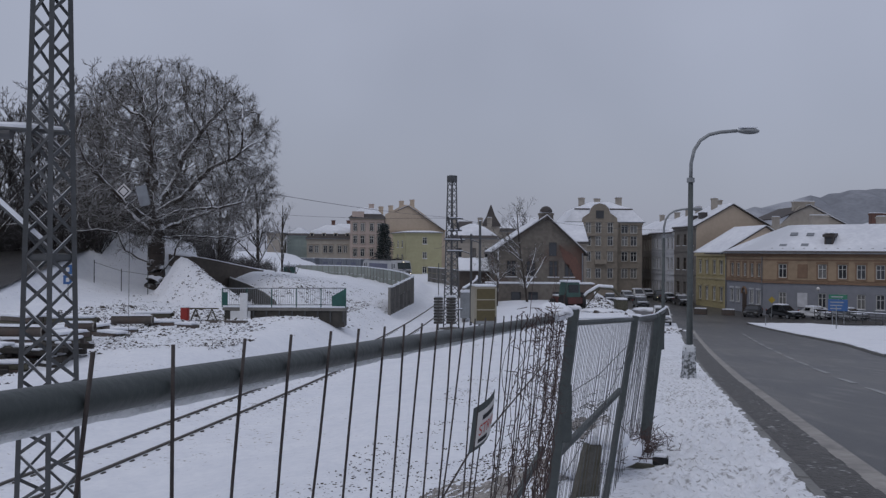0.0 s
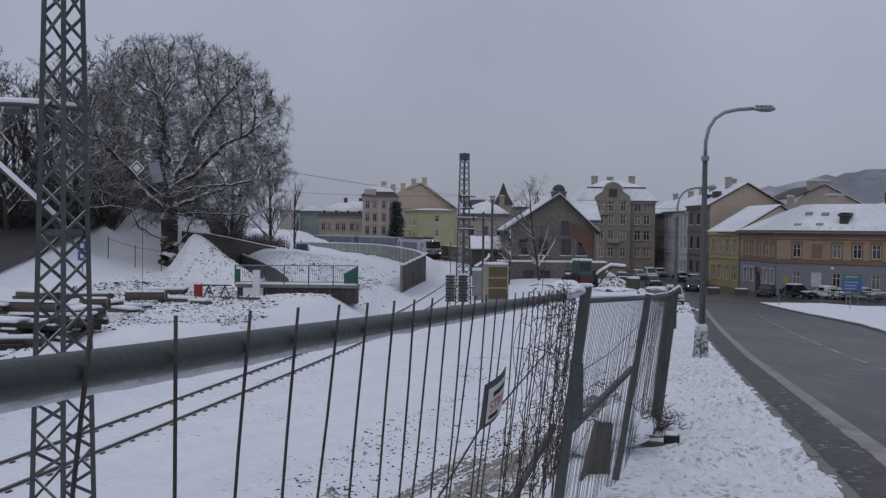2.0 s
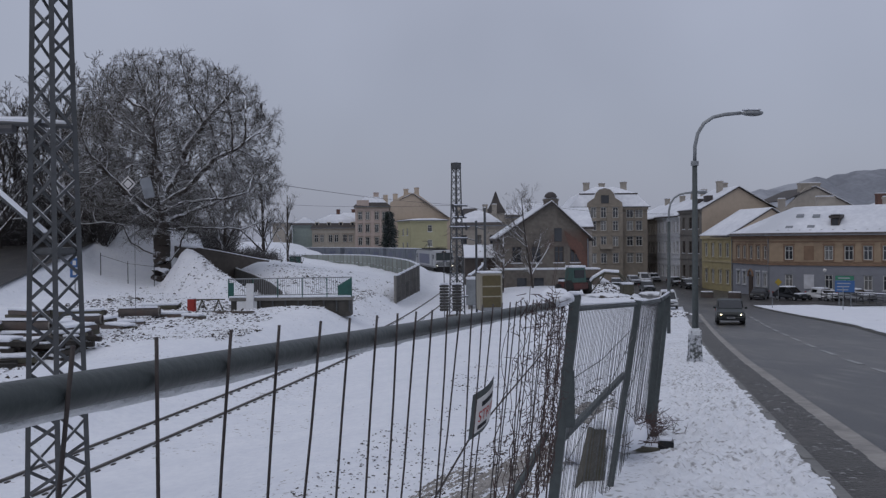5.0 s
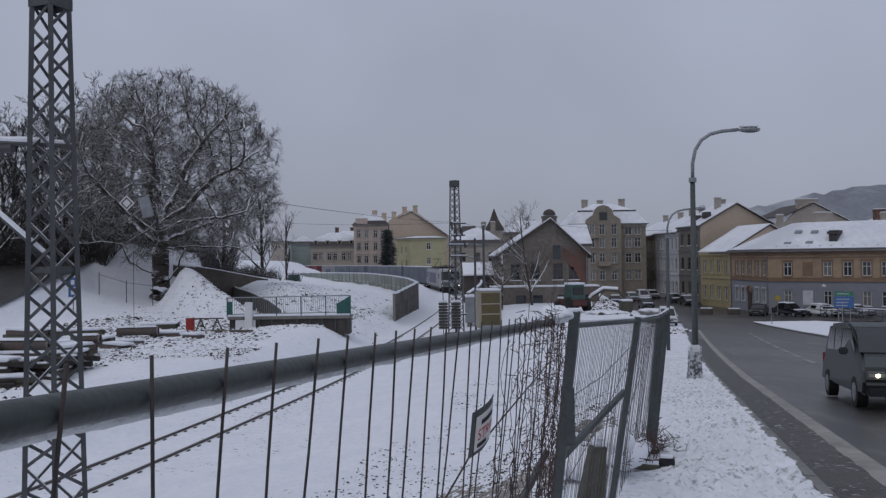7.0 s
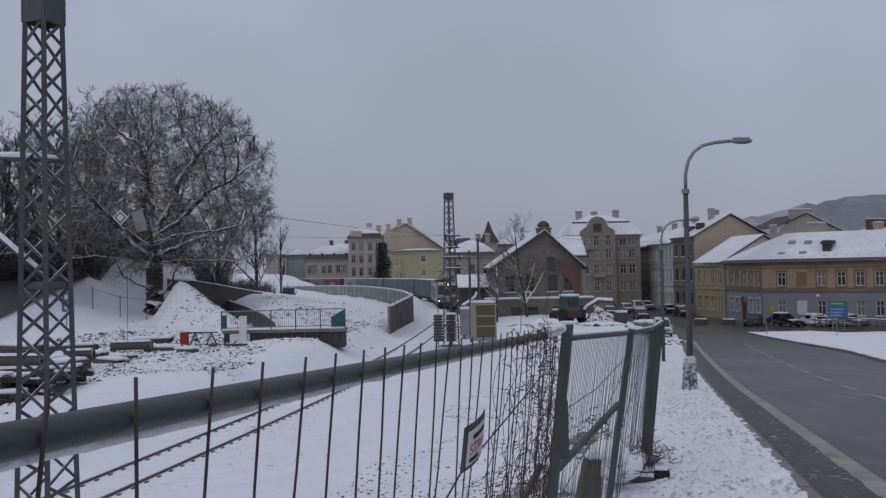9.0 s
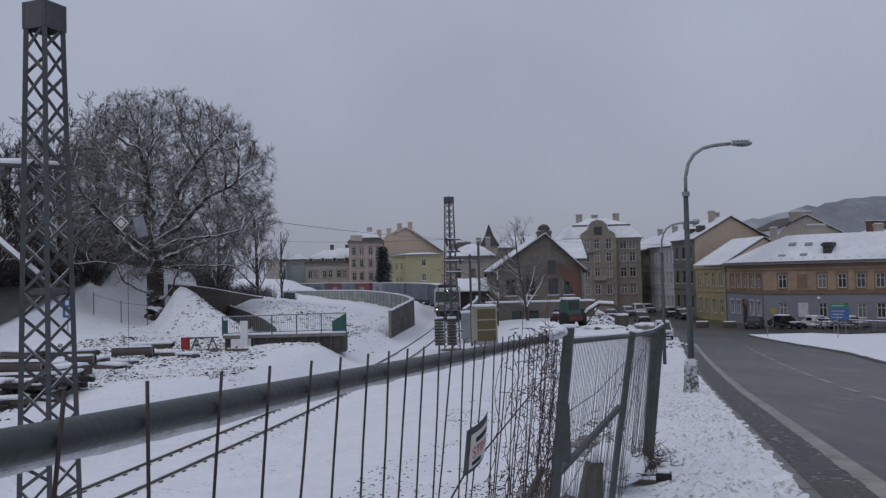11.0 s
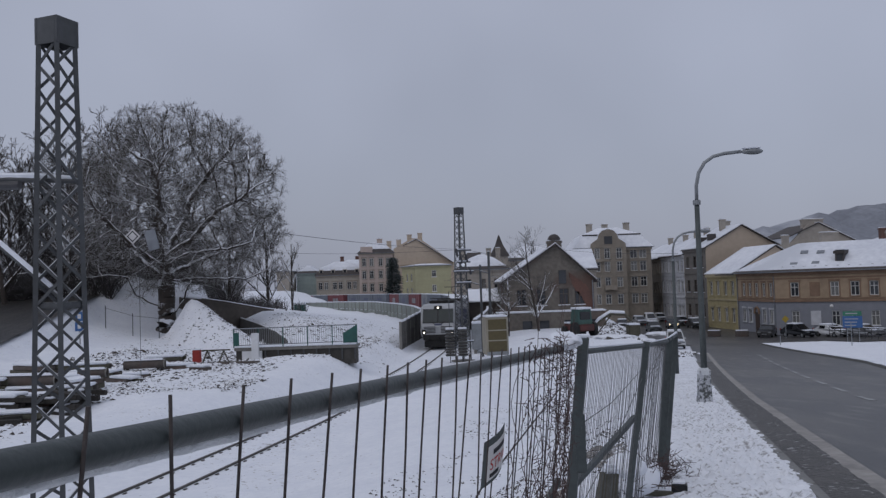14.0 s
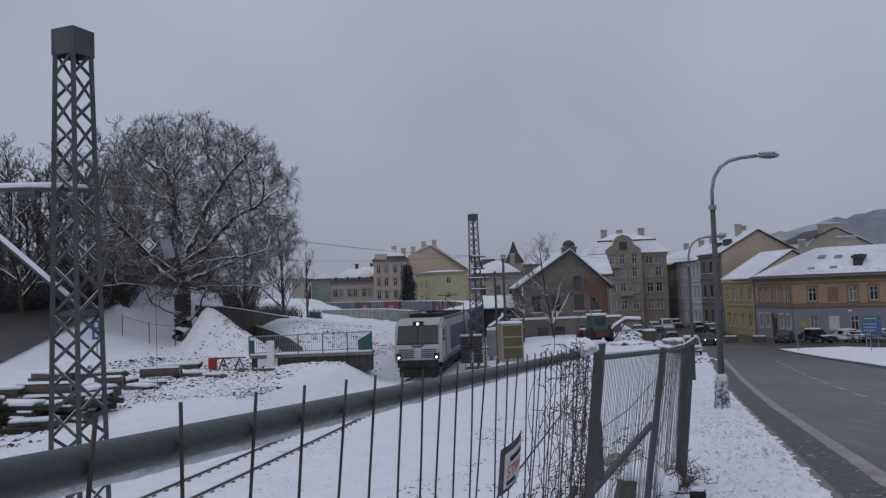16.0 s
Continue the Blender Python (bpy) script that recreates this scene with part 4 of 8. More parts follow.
def wall_with_windows(house, p, q, z0, z1, rows, material, trim=None, style="white", name="wall", cornice=0.0):
    """A wall from p to q, its outside to the right of the way from p to q. rows: (sill height z, window height, width, centres along the wall)."""
    d = Vector((q[0] - p[0], q[1] - p[1]))
    ln = d.length
    at = pose(p[0], p[1], 0, 0, 0, math.degrees(math.atan2(d.y, d.x)))
    bm = bmesh.new()

    def quad(x0, x1, za, zb):
        if x1 - x0 > 1e-4 and zb - za > 1e-4:
            bm.faces.new([bm.verts.new(v) for v in ((x0, 0, za), (x1, 0, za), (x1, 0, zb), (x0, 0, zb))])
    z = z0
    deep = 0.2
    for sill, h, w, cols in sorted(rows):
        quad(0, ln, z, sill)
        x = 0.0
        for c in sorted(cols):
            quad(x, c - w / 2, sill, sill + h)
            a, b = c - w / 2, c + w / 2
            for f in (((a, 0, sill), (a, 0, sill + h), (a, deep, sill + h), (a, deep, sill)), ((b, 0, sill), (b, deep, sill), (b, deep, sill + h), (b, 0, sill + h)), ((a, 0, sill), (a, deep, sill), (b, deep, sill), (b, 0, sill)), ((a, 0, sill + h), (b, 0, sill + h), (b, deep, sill + h), (a, deep, sill + h))):
                bm.faces.new([bm.verts.new(v) for v in f])
            x = b
        quad(x, ln, sill, sill + h)
        z = sill + h
    quad(0, ln, z, z1)
    wall = part(name, bm, material, house, at=at)
    for sill, h, w, cols in rows:
        for c in cols:
            win = share("window", frame_mesh(w, h, style), wall, pose(c - w / 2, 0.11, sill))
            pane = share("pane", simple_mesh(w - 0.02, 0.02, h - 0.02, CURTAIN if PICK.random() < 0.35 else WINDOW_GLASS), wall, pose(c - w / 2 + 0.01, 0.165, sill + 0.01))
            if trim:
                share("sill", simple_mesh(w + 0.3, 0.16, 0.12, trim), wall, pose(c - w / 2 - 0.15, -0.12, sill - 0.13))
                share("lintel", simple_mesh(w + 0.4, 0.12, 0.22, trim), wall, pose(c - w / 2 - 0.2, -0.1, sill + h + 0.08))
                for s in (-1, 1):
                    share("surround", simple_mesh(0.14, 0.06, h, trim), wall, pose(c + s * (w / 2 + 0.09) - 0.07, -0.05, sill))
            else:
                share("sill", simple_mesh(w + 0.2, 0.14, 0.08, SNOW), wall, pose(c - w / 2 - 0.1, -0.1, sill - 0.08))
    if cornice:
        share("cornice", simple_mesh(ln + 0.3, 0.28, cornice, trim or material), wall, pose(-0.15, -0.25, z1 - cornice))
    return wall


def spread(n, ln, margin=1.2):
    return tuple(margin + (ln - 2 * margin) * i / max(1, n - 1) for i in range(n))


def offset_poly(pts, k):
    """The outline moved inwards by k (counter-clockwise outline)."""
    n, out = len(pts), []
    for i in range(n):
        a, b, c = Vector(pts[i - 1]), Vector(pts[i]), Vector(pts[(i + 1) % n])
        u, v = (b - a).normalized(), (c - b).normalized()
        nu, nv = Vector((-u.y, u.x)), Vector((-v.y, v.x))
        m = nu + nv
        out.append(b + m * (k / max(0.3, m.dot(nu))))
    return out


def loft(rings, cap=True):
    bm = bmesh.new()
    rows = [[bm.verts.new((p[0], p[1], z)) for p in pts] for pts, z in rings]
    for a, b in zip(rows, rows[1:]):
        for i in range(len(a)):
            j = (i + 1) % len(a)
            bm.faces.new((a[i], a[j], b[j], b[i]))
    if cap:
        bm.faces.new(rows[-1])
        bm.faces.new(rows[0][::-1])
    return bm


def hip_roof(house, pts, z0, steps, over=0.45, dark=ROOF_TILE):
    """A roof that steps inwards: steps of (inset, height)."""
    rings = [(offset_poly(pts, -over), z0), (offset_poly(pts, -over), z0 + 0.14)] + [(offset_poly(pts, i), z0 + h) for i, h in steps]
    roof = part("roof", loft(rings), dark, house)
    snow = [(offset_poly(pts, -over + 0.16), z0 + 0.10), (offset_poly(pts, -over + 0.16), z0 + 0.22)] + [(offset_poly(pts, i), z0 + h + 0.10) for i, h in steps]
    part("snow_layer", loft(snow), ROOF_SNOW, roof, "snow lying on the roof")
    part("gutter", loft([(offset_poly(pts, -over - 0.12), z0 - 0.02), (offset_poly(pts, -over - 0.12), z0 + 0.10)]), ZINC, roof)
    return roof


def gable_roof(house, a, b, width_left, width_right, zr, zl, zrt, over=0.4, snow_left=True, snow_right=True, dark=ROOF_TILE):
    """A pitched roof on the ridge from a to b (x, y); eaves lie width_left / width_right to its sides at heights zl / zrt."""
    A, B = Vector(a), Vector(b)
    d = (B - A).normalized()
    lft = Vector((-d.y, d.x))
    A, B = A - d * over, B + d * over
    roof = None
    for side, w, ze, snowy in ((1, width_left, zl, snow_left), (-1, width_right, zrt, snow_right)):
        k = (w + over) / w
        zz = zr + (ze - zr) * k
        E0, E1 = A + lft * side * w * k, B + lft * side * w * k
        for lift, m, nm, thick, inset in ((0, dark, "roof_slope", 0.16, 0.0), (0.165, ROOF_SNOW, "snow_layer", 0.12, 0.12)):
            if nm == "snow_layer" and not snowy:
                continue
            bm = bmesh.new()
            e0, e1 = E0.lerp(A, inset / w) + d * inset, E1.lerp(B, inset / w) - d * inset
            a1, b1 = A + d * inset, B - d * inset
            ze2 = zz + (zr - zz) * inset / w
            q = [(e0.x, e0.y, ze2 + lift), (e1.x, e1.y, ze2 + lift), (b1.x, b1.y, zr + lift), (a1.x, a1.y, zr + lift)]
            lo = [bm.verts.new(v) for v in q]
            hi = [bm.verts.new((v[0], v[1], v[2] + thick)) for v in q]
            bm.faces.new(lo)
            bm.faces.new(hi[::-1])
            for i in range(4):
                j = (i + 1) % 4
                bm.faces.new((lo[i], lo[j], hi[j], hi[i]))
            bmesh.ops.recalc_face_normals(bm, faces=bm.faces)
            part(nm, bm, m, house)


def gable_wall(house, p, q, z0, pts, material, name="gable"):
    """The triangle or stepped head of an end wall over p-q: outline (x along, z)."""
    d = Vector((q[0] - p[0], q[1] - p[1]))
    at = pose(p[0], p[1], 0, 0, 0, math.degrees(math.atan2(d.y, d.x)))
    bm = bmesh.new()
    lo = [bm.verts.new((x, 0.0, z)) for x, z in pts]
    hi = [bm.verts.new((x, 0.35, z)) for x, z in pts]
    bm.faces.new(lo)
    bm.faces.new(hi[::-1])
    for i in range(len(pts)):
        j = (i + 1) % len(pts)
        bm.faces.new((lo[j], lo[i], hi[i], hi[j]))
    bmesh.ops.recalc_face_normals(bm, faces=bm.faces)
    return part(name, bm, material, house, at=at)


def chimney(house, x, y, z0, z1, w=0.8, d=0.8, m=None, pots=2):
    c = part("chimney", box(bx(x - w / 2, x + w / 2, y - d / 2, y + d / 2, z0, z1, 0.02), x - w / 2 - 0.08, x + w / 2 + 0.08, y - d / 2 - 0.08, y + d / 2 + 0.08, z1 - 0.22, z1 - 0.02), m or BRICK_RED, house)
    part("chimney_snow", bx(x - w / 2, x + w / 2, y - d / 2, y + d / 2, z1, z1 + 0.12, 0.04), SNOW, c)
    return c


def core(house, pts, z0, z1):
    # Unseen solid prism, added to keep light from passing through the hollow house.
    part("light_stop_core", extrude([tuple(p) for p in offset_poly(pts, 0.4)], z0, z1), CONCRETE, house)


ORANGE = plaster("ochre_orange_plaster", (0.40, 0.30, 0.205))
ORANGE_TRIM = plaster("ochre_brown_trim", (0.26, 0.17, 0.115))
BLUEGREY = plaster("blue_grey_plaster", (0.24, 0.25, 0.28), 0.85)
YELLOW = plaster("yellow_plaster", (0.365, 0.31, 0.165))
YELLOW_TRIM = plaster("pale_yellow_trim", (0.39, 0.335, 0.21))
DARKGREY = plaster("sooty_plaster", (0.19, 0.178, 0.163), 0.6)
PALEGREY = plaster("pale_grey_plaster", (0.58, 0.59, 0.62))
PALE_TRIM = plaster("white_trim", (0.52, 0.53, 0.55))
# GREYBROWN, TAN, BIGHOUSE, GREENYELLOW, PINK, CREAMWALL, GREENHOUSE: lightened to stand for haze.
GREYBROWN = plaster("grey_brown_plaster", (0.38, 0.345, 0.30))
TAN = plaster("tan_plaster", (0.51, 0.42, 0.33), 0.85)
BIGHOUSE = plaster("grey_beige_plaster", (0.29, 0.255, 0.21), 0.7)
BIG_TRIM = plaster("beige_trim", (0.33, 0.29, 0.24))
GREENYELLOW = plaster("yellow_green_plaster", (0.42, 0.40, 0.25), 0.85)
PINK = plaster("pinkish_plaster", (0.49, 0.40, 0.355), 0.8)
CREAMWALL = plaster("cream_plaster", (0.42, 0.385, 0.33), 0.8)
GREENHOUSE = plaster("grey_green_plaster", (0.32, 0.38, 0.36), 0.8)
SOOTY_WALL = mat("sooty_flaking_plaster", (0.19, 0.17, 0.145), (0.10, 0.09, 0.08), 2.6, 0.93, bump=0.4, bump_scale=9, c3=(0.115, 0.075, 0.06))
SOOT = mat("sooty_brick", (0.115, 0.098, 0.088), (0.07, 0.06, 0.055), 5.0, 0.93, bump=0.4, bump_scale=12, c3=(0.12, 0.085, 0.07))
DOOR_BROWN = mat("brown_door", (0.06, 0.04, 0.03), None, 4.0, 0.6)


def corner_house():
    h = thing("corner_house", pose(0, 0, 0), "two-storey ochre and blue-grey corner house with a snowy hipped roof", "house", "town houses")
    P = [(40.5, 119), (41.5, 108), (64, 92.1), (74, 106), (53, 122)]
    z0, zs, ze = -6.6, -1.95, 1.75
    core(h, P, z0, ze - 0.1)
    left_up = (1.9, 3.8, 5.8, 7.9, 9.9)
    right_up = (2.4, 4.8, 7.1, 9.4, 11.5, 13.6, 15.8, 18.0, 20.3, 22.6)
    wall_with_windows(h, P[0], P[1], zs, ze, [(-1.35, 1.75, 0.95, left_up)], ORANGE, ORANGE_TRIM, "white", cornice=0.4)
    wall_with_windows(h, P[1], P[2], zs, ze, [(-1.35, 1.75, 1.0, tuple(c for c in right_up if c != 4.8))], ORANGE, ORANGE_TRIM, "white", cornice=0.4)
    wall_with_windows(h, P[0], P[1], z0, zs, [(-4.9, 1.75, 0.9, (1.9, 3.8, 7.9, 9.9))], BLUEGREY, PALE_TRIM)
    wall_with_windows(h, P[1], P[2], z0, zs, [(-5.0, 1.8, 0.95, tuple(c for c in right_up if c != 4.8))], BLUEGREY, None)
    for a, b in ((2, 3), (3, 4), (4, 0)):
        wall_with_windows(h, P[a], P[b], z0, ze, [], ORANGE)
    for a, b in ((0, 1), (1, 2)):
        d = Vector(P[b]) - Vector(P[a])
        at = pose(*P[a], 0, 0, 0, math.degrees(math.atan2(d.y, d.x)))
        part("string_course", box(bx(0, d.length, -0.14, 0.02, zs - 0.12, zs + 0.16), 0, d.length, -0.08, 0.02, zs + 0.26, zs + 0.36), ORANGE_TRIM, h, at=at)
        part("frieze", bx(0, d.length, -0.06, 0.02, 0.85, 1.02), ORANGE_TRIM, h, at=at)
        if a == 1:
            part("blind_window", bx(4.2, 5.4, -0.06, 0.02, -1.35, 0.4), ORANGE_TRIM, h, at=at)
            part("blind_window", bx(4.2, 5.4, -0.06, 0.02, -5.0, -3.2), PALEGREY, h, at=at)
        else:
            door = part("doorway", bx(5.3, 6.4, -0.10, 0.02, z0, -3.5), DOOR_BROWN, h, at=at)
            part("door_arch", tube(bmesh.new(), [(5.15, -0.12, -3.7), (5.3, -0.12, -3.1), (5.85, -0.12, -2.8), (6.4, -0.12, -3.1), (6.55, -0.12, -3.7)], 0.14, 6), ORANGE_TRIM, door, at=pose(0, 0, 0))
    hip_roof(h, P, ze, [(4.2, 2.7), (6.3, 3.75)], over=0.6)
    # dormer and skylights on the slope towards the street
    d = (Vector(P[2]) - Vector(P[1])).normalized()
    inn = Vector((-d.y, d.x))
    rz = math.degrees(math.atan2(d.y, d.x))

    def up(s, k):
        p = Vector(P[1]) + d * s + inn * k
        return (p.x, p.y, ze + 0.2 + 2.7 * (k + 0.2) / 4.4)
    x, y, z = up(7.6, 1.3)
    dm = part("dormer", bx(-0.5, 0.5, 0, 2.2, -0.1, 1.05), ROOF_TILE, h, "small dark dormer window in the snowy roof", at=pose(x, y, z, 0, 0, rz))
    part("dormer_roof", profile([(-0.3, 1.0), (2.2, 1.0), (2.2, 1.5), (-0.3, 1.3)], -0.68, 0.68), ROOF_TILE, dm)
    part("dormer_snow", bx(-0.62, 0.62, -0.1, 2.2, 1.45, 1.58, 0.03), SNOW, dm)
    part("dormer_window", bx(-0.32, 0.32, -0.03, 0.02, 0.1, 0.9), WINDOW_GLASS, dm)
    for s, k in ((3.0, 3.3), (4.8, 0.9), (5.0, 3.2), (2.2, 0.8), (14.5, 2.0), (18.0, 2.2)):
        x, y, z = up(s, k)
        part("skylight", bx(-0.45, 0.45, 0, 0.7, 0, 0.08), ZINC, h, at=pose(x, y, z, 0, 0, rz) @ pose(0, 0, 0, 31))
    for s in range(16):
        x, y, z = up(1.0 + s * 1.3, 0.35)
        part("snow_guard", bx(-0.12, 0.12, 0, 0.05, 0.0, 0.16), ROOF_TILE, h, at=pose(x, y, z, 0, 0, rz))
    chimney(h, 50.5, 112.0, 4.4, 6.9, 2.2, 0.9, GREYBROWN)
    chimney(h, 56.5, 107.5, 4.4, 6.6, 0.9, 0.9, GREYBROWN)
    chimney(h, 61.0, 104.5, 4.4, 6.4, 0.9, 0.9)
    for k, (s, lab) in enumerate(((0.03, ""), (10.97, ""))):
        part("downpipe", tube(bmesh.new(), [(s, -0.12, z0), (s, -0.12, ze - 0.3)], 0.06, 6), ZINC, h, at=pose(*P[0], 0, 0, 0, math.degrees(math.atan2(P[1][1] - P[0][1], P[1][0] - P[0][0]))))


corner_house()


def terrace(name, label, P, z0, ze, rows, m, trim, ridge, style="white", east=True, floors=()):
    """A house in the street row; P[0] to P[1] is its street front, P[1] to P[2] its end wall."""
    h = thing(name, pose(0, 0, 0), label, "house", "town houses")
    core(h, P, z0, ze - 0.1)
    wall_with_windows(h, P[0], P[1], z0, ze, rows, m, trim, style, cornice=0.45)
    for a in range(1, 4):
        wall_with_windows(h, P[a], P[(a + 1) % 4], z0, ze, [], TAN if a == 1 else m)
    a, b = (Vector(P[1]) + Vector(P[2])) / 2, (Vector(P[0]) + Vector(P[3])) / 2
    w = (Vector(P[1]) - Vector(P[2])).length / 2
    gable_roof(h, a, b, w, w, ridge, ze, ze, over=0.35)
    ln = (Vector(P[1]) - Vector(P[2])).length
    gable_wall(h, P[1], P[2], ze, ((0, ze - 0.02), (ln, ze - 0.02), (ln / 2, ridge - 0.05)), TAN)
    d = Vector(P[1]) - Vector(P[0])
    at = pose(*P[0], 0, 0, 0, math.degrees(math.atan2(d.y, d.x)))
    for z in floors:
        part("string_course", bx(0, d.length, -0.12, 0.02, z, z + 0.22), trim or m, h, at=at)
    return h


y_house = terrace("terraced_house", "yellow plastered two-storey house with a snowy roof", [(39.1, 128.6), (40.45, 119.1), (52.9, 122.1), (52.0, 131.5)], -6.8, 1.8, [(-5.2, 2.0, 1.0, (1.4, 3.6, 6.0, 8.2)), (-1.3, 2.0, 0.95, (1.4, 3.6, 6.0, 8.2))], YELLOW, YELLOW_TRIM, 5.6, floors=(-2.1,))
for k in range(3):
    part("skylight", bx(-0.35, 0.35, 0, 0.8, 0, 0.08), WINDOW_GLASS, y_house, at=pose(42.3 - k * 0.25, 121.8 + k * 1.7, 3.15, 0, 0, -82) @ pose(0, 0, 0, 31))
dark_house = terrace("terraced_house", "sooty dark-grey tenement with a tan end wall and snowy roof", [(39.6, 142.5), (40.7, 134.0), (53.2, 136.0), (52.1, 144.5)], -6.8, 6.1, [(-5.0, 2.0, 1.1, (1.5, 4.2, 7.0)), (-1.0, 2.0, 1.1, (1.5, 4.2, 7.0)), (3.0, 1.9, 1.1, (1.5, 4.2, 7.0))], DARKGREY, None, 9.6, "dark", floors=(-2.0, 2.0))
white_house = terrace("terraced_house", "pale grey tenement with white window surrounds", [(38.9, 155.5), (39.58, 142.6), (52.0, 144.6), (51.3, 157.0)], -6.8, 5.3, [(-5.4, 2.1, 1.05, (1.3, 3.4, 5.5, 7.6, 9.7, 11.7)), (-1.2, 2.1, 1.05, (1.3, 3.4, 5.5, 7.6, 9.7, 11.7)), (2.4, 2.0, 1.05, (1.3, 3.4, 5.5, 7.6, 9.7, 11.7))], PALEGREY, PALE_TRIM, 8.6, floors=(-2.1, 1.6))
grey_house = terrace("terraced_house", "grey-brown three-storey tenement in the street row", [(39.6, 180.0), (38.88, 155.6), (51.2, 157.1), (52.0, 181.0)], -6.8, 5.1, [(z, 2.0, 1.05, tuple(1.4 + 2.4 * k for k in range(10))) for z in (-5.4, -1.3, 2.2)], GREYBROWN, BIG_TRIM, 8.3, floors=(-2.1,))
for hh, x, y, z in ((dark_house, 45.2, 139, 10.9), (dark_house, 47.5, 143.5, 10.9), (white_house, 45.0, 147, 10.0), (white_house, 45, 153, 10.0), (grey_house, 45.2, 161, 9.6), (grey_house, 45.2, 172, 9.6), (y_house, 49.5, 124, 7.2)):
    chimney(hh, x, y, z - 2.6, z, 0.9, 0.7, GREYBROWN)
for x, y, z in ((42.5, 136.4, 8.0), (41.9, 139.5, 7.6)):
    part("roof_dormer", bx(-0.5, 0.5, -0.9, 0.9, -0.6, 0.4, 0.04), ROOF_TILE, dark_house, at=pose(x, y, z))


def big_house():
    h = thing("tenement_house", pose(0, 0, 0), "four-storey grey-beige tenement with a curved gable and snowy mansard roof", "house", "town houses")
    P = [(22.6, 151.2), (36.1, 151.2), (36.1, 167), (22.6, 167)]
    z0, ze = -6.8, 7.2
    core(h, P, z0, ze)
    rows = [(-2.9, 1.75, 1.15), (0.15, 1.75, 1.15), (2.95, 1.75, 1.15), (5.25, 1.9, 1.3)]
    wall_with_windows(h, P[0], P[1], z0, ze, [(a, b, w, (1.1, 10.35, 12.0)) for a, b, w in rows], BIGHOUSE, BIG_TRIM, cornice=0.5)
    for a in range(1, 4):
        wall_with_windows(h, P[a], P[(a + 1) % 4], z0, ze, [(z, 1.7, 1.1, (3, 8, 12.5)) for z in (-2.9, 0.15, 2.95)] if a == 3 else [], BIGHOUSE)
    hip_roof(h, P, ze, [(1.6, 2.5), (5.0, 3.9)], over=0.4, dark=ROOF_SNOW)
    part("mansard_edge", bx(24.0, 34.7, 152.55, 152.75, ze + 2.38, ze + 2.62, 0.03), ROOF_TILE, h)
    # the projecting bay under the curved gable
    Q = [(25.0, 150.0), (31.4, 150.0), (31.4, 151.2), (25.0, 151.2)]
    cols = (1.15, 2.95, 5.1)
    wall_with_windows(h, Q[0], Q[1], z0, ze, [(a, b, 1.0, cols) for a, b, w in rows], BIGHOUSE, BIG_TRIM, name="bay")
    wall_with_windows(h, Q[1], Q[2], z0, ze, [], BIGHOUSE, name="bay_side")
    wall_with_windows(h, Q[3], Q[0], z0, ze, [], BIGHOUSE, name="bay_side")
    out = [(0, ze), (6.4, ze), (6.3, ze + 0.8), (5.6, ze + 1.3), (5.1, ze + 1.6), (4.8, ze + 2.5), (4.2, ze + 3.1), (3.2, ze + 3.4), (2.2, ze + 3.1), (1.6, ze + 2.5), (1.3, ze + 1.6), (0.8, ze + 1.3), (0.1, ze + 0.8)]
    gable_wall(h, Q[0], Q[1], ze, out, BIGHOUSE, "curved_gable")
    part("attic_window", bx(27.5, 28.9, 149.9, 150.02, ze + 0.7, ze + 2.1), WINDOW_GLASS, h)
    part("gable_snow", tube(bmesh.new(), [(25.0 + x, 150.15, z + 0.06) for x, z in out[2:]], 0.12, 6), SNOW, h)
    part("balcony", bx(27.2, 29.4, 149.2, 150.0, -0.35, 0.5, 0.03), BIG_TRIM, h, "small plastered balcony")
    part("balcony", bx(25.6, 27.4, 149.4, 150.0, 4.7, 5.2, 0.03), BIG_TRIM, h)
    for x, y in ((26.2, 158), (29.5, 160), (33.0, 157)):
        chimney(h, x, y, 10.5, 12.1, 1.1, 0.6, GREYBROWN)


big_house()


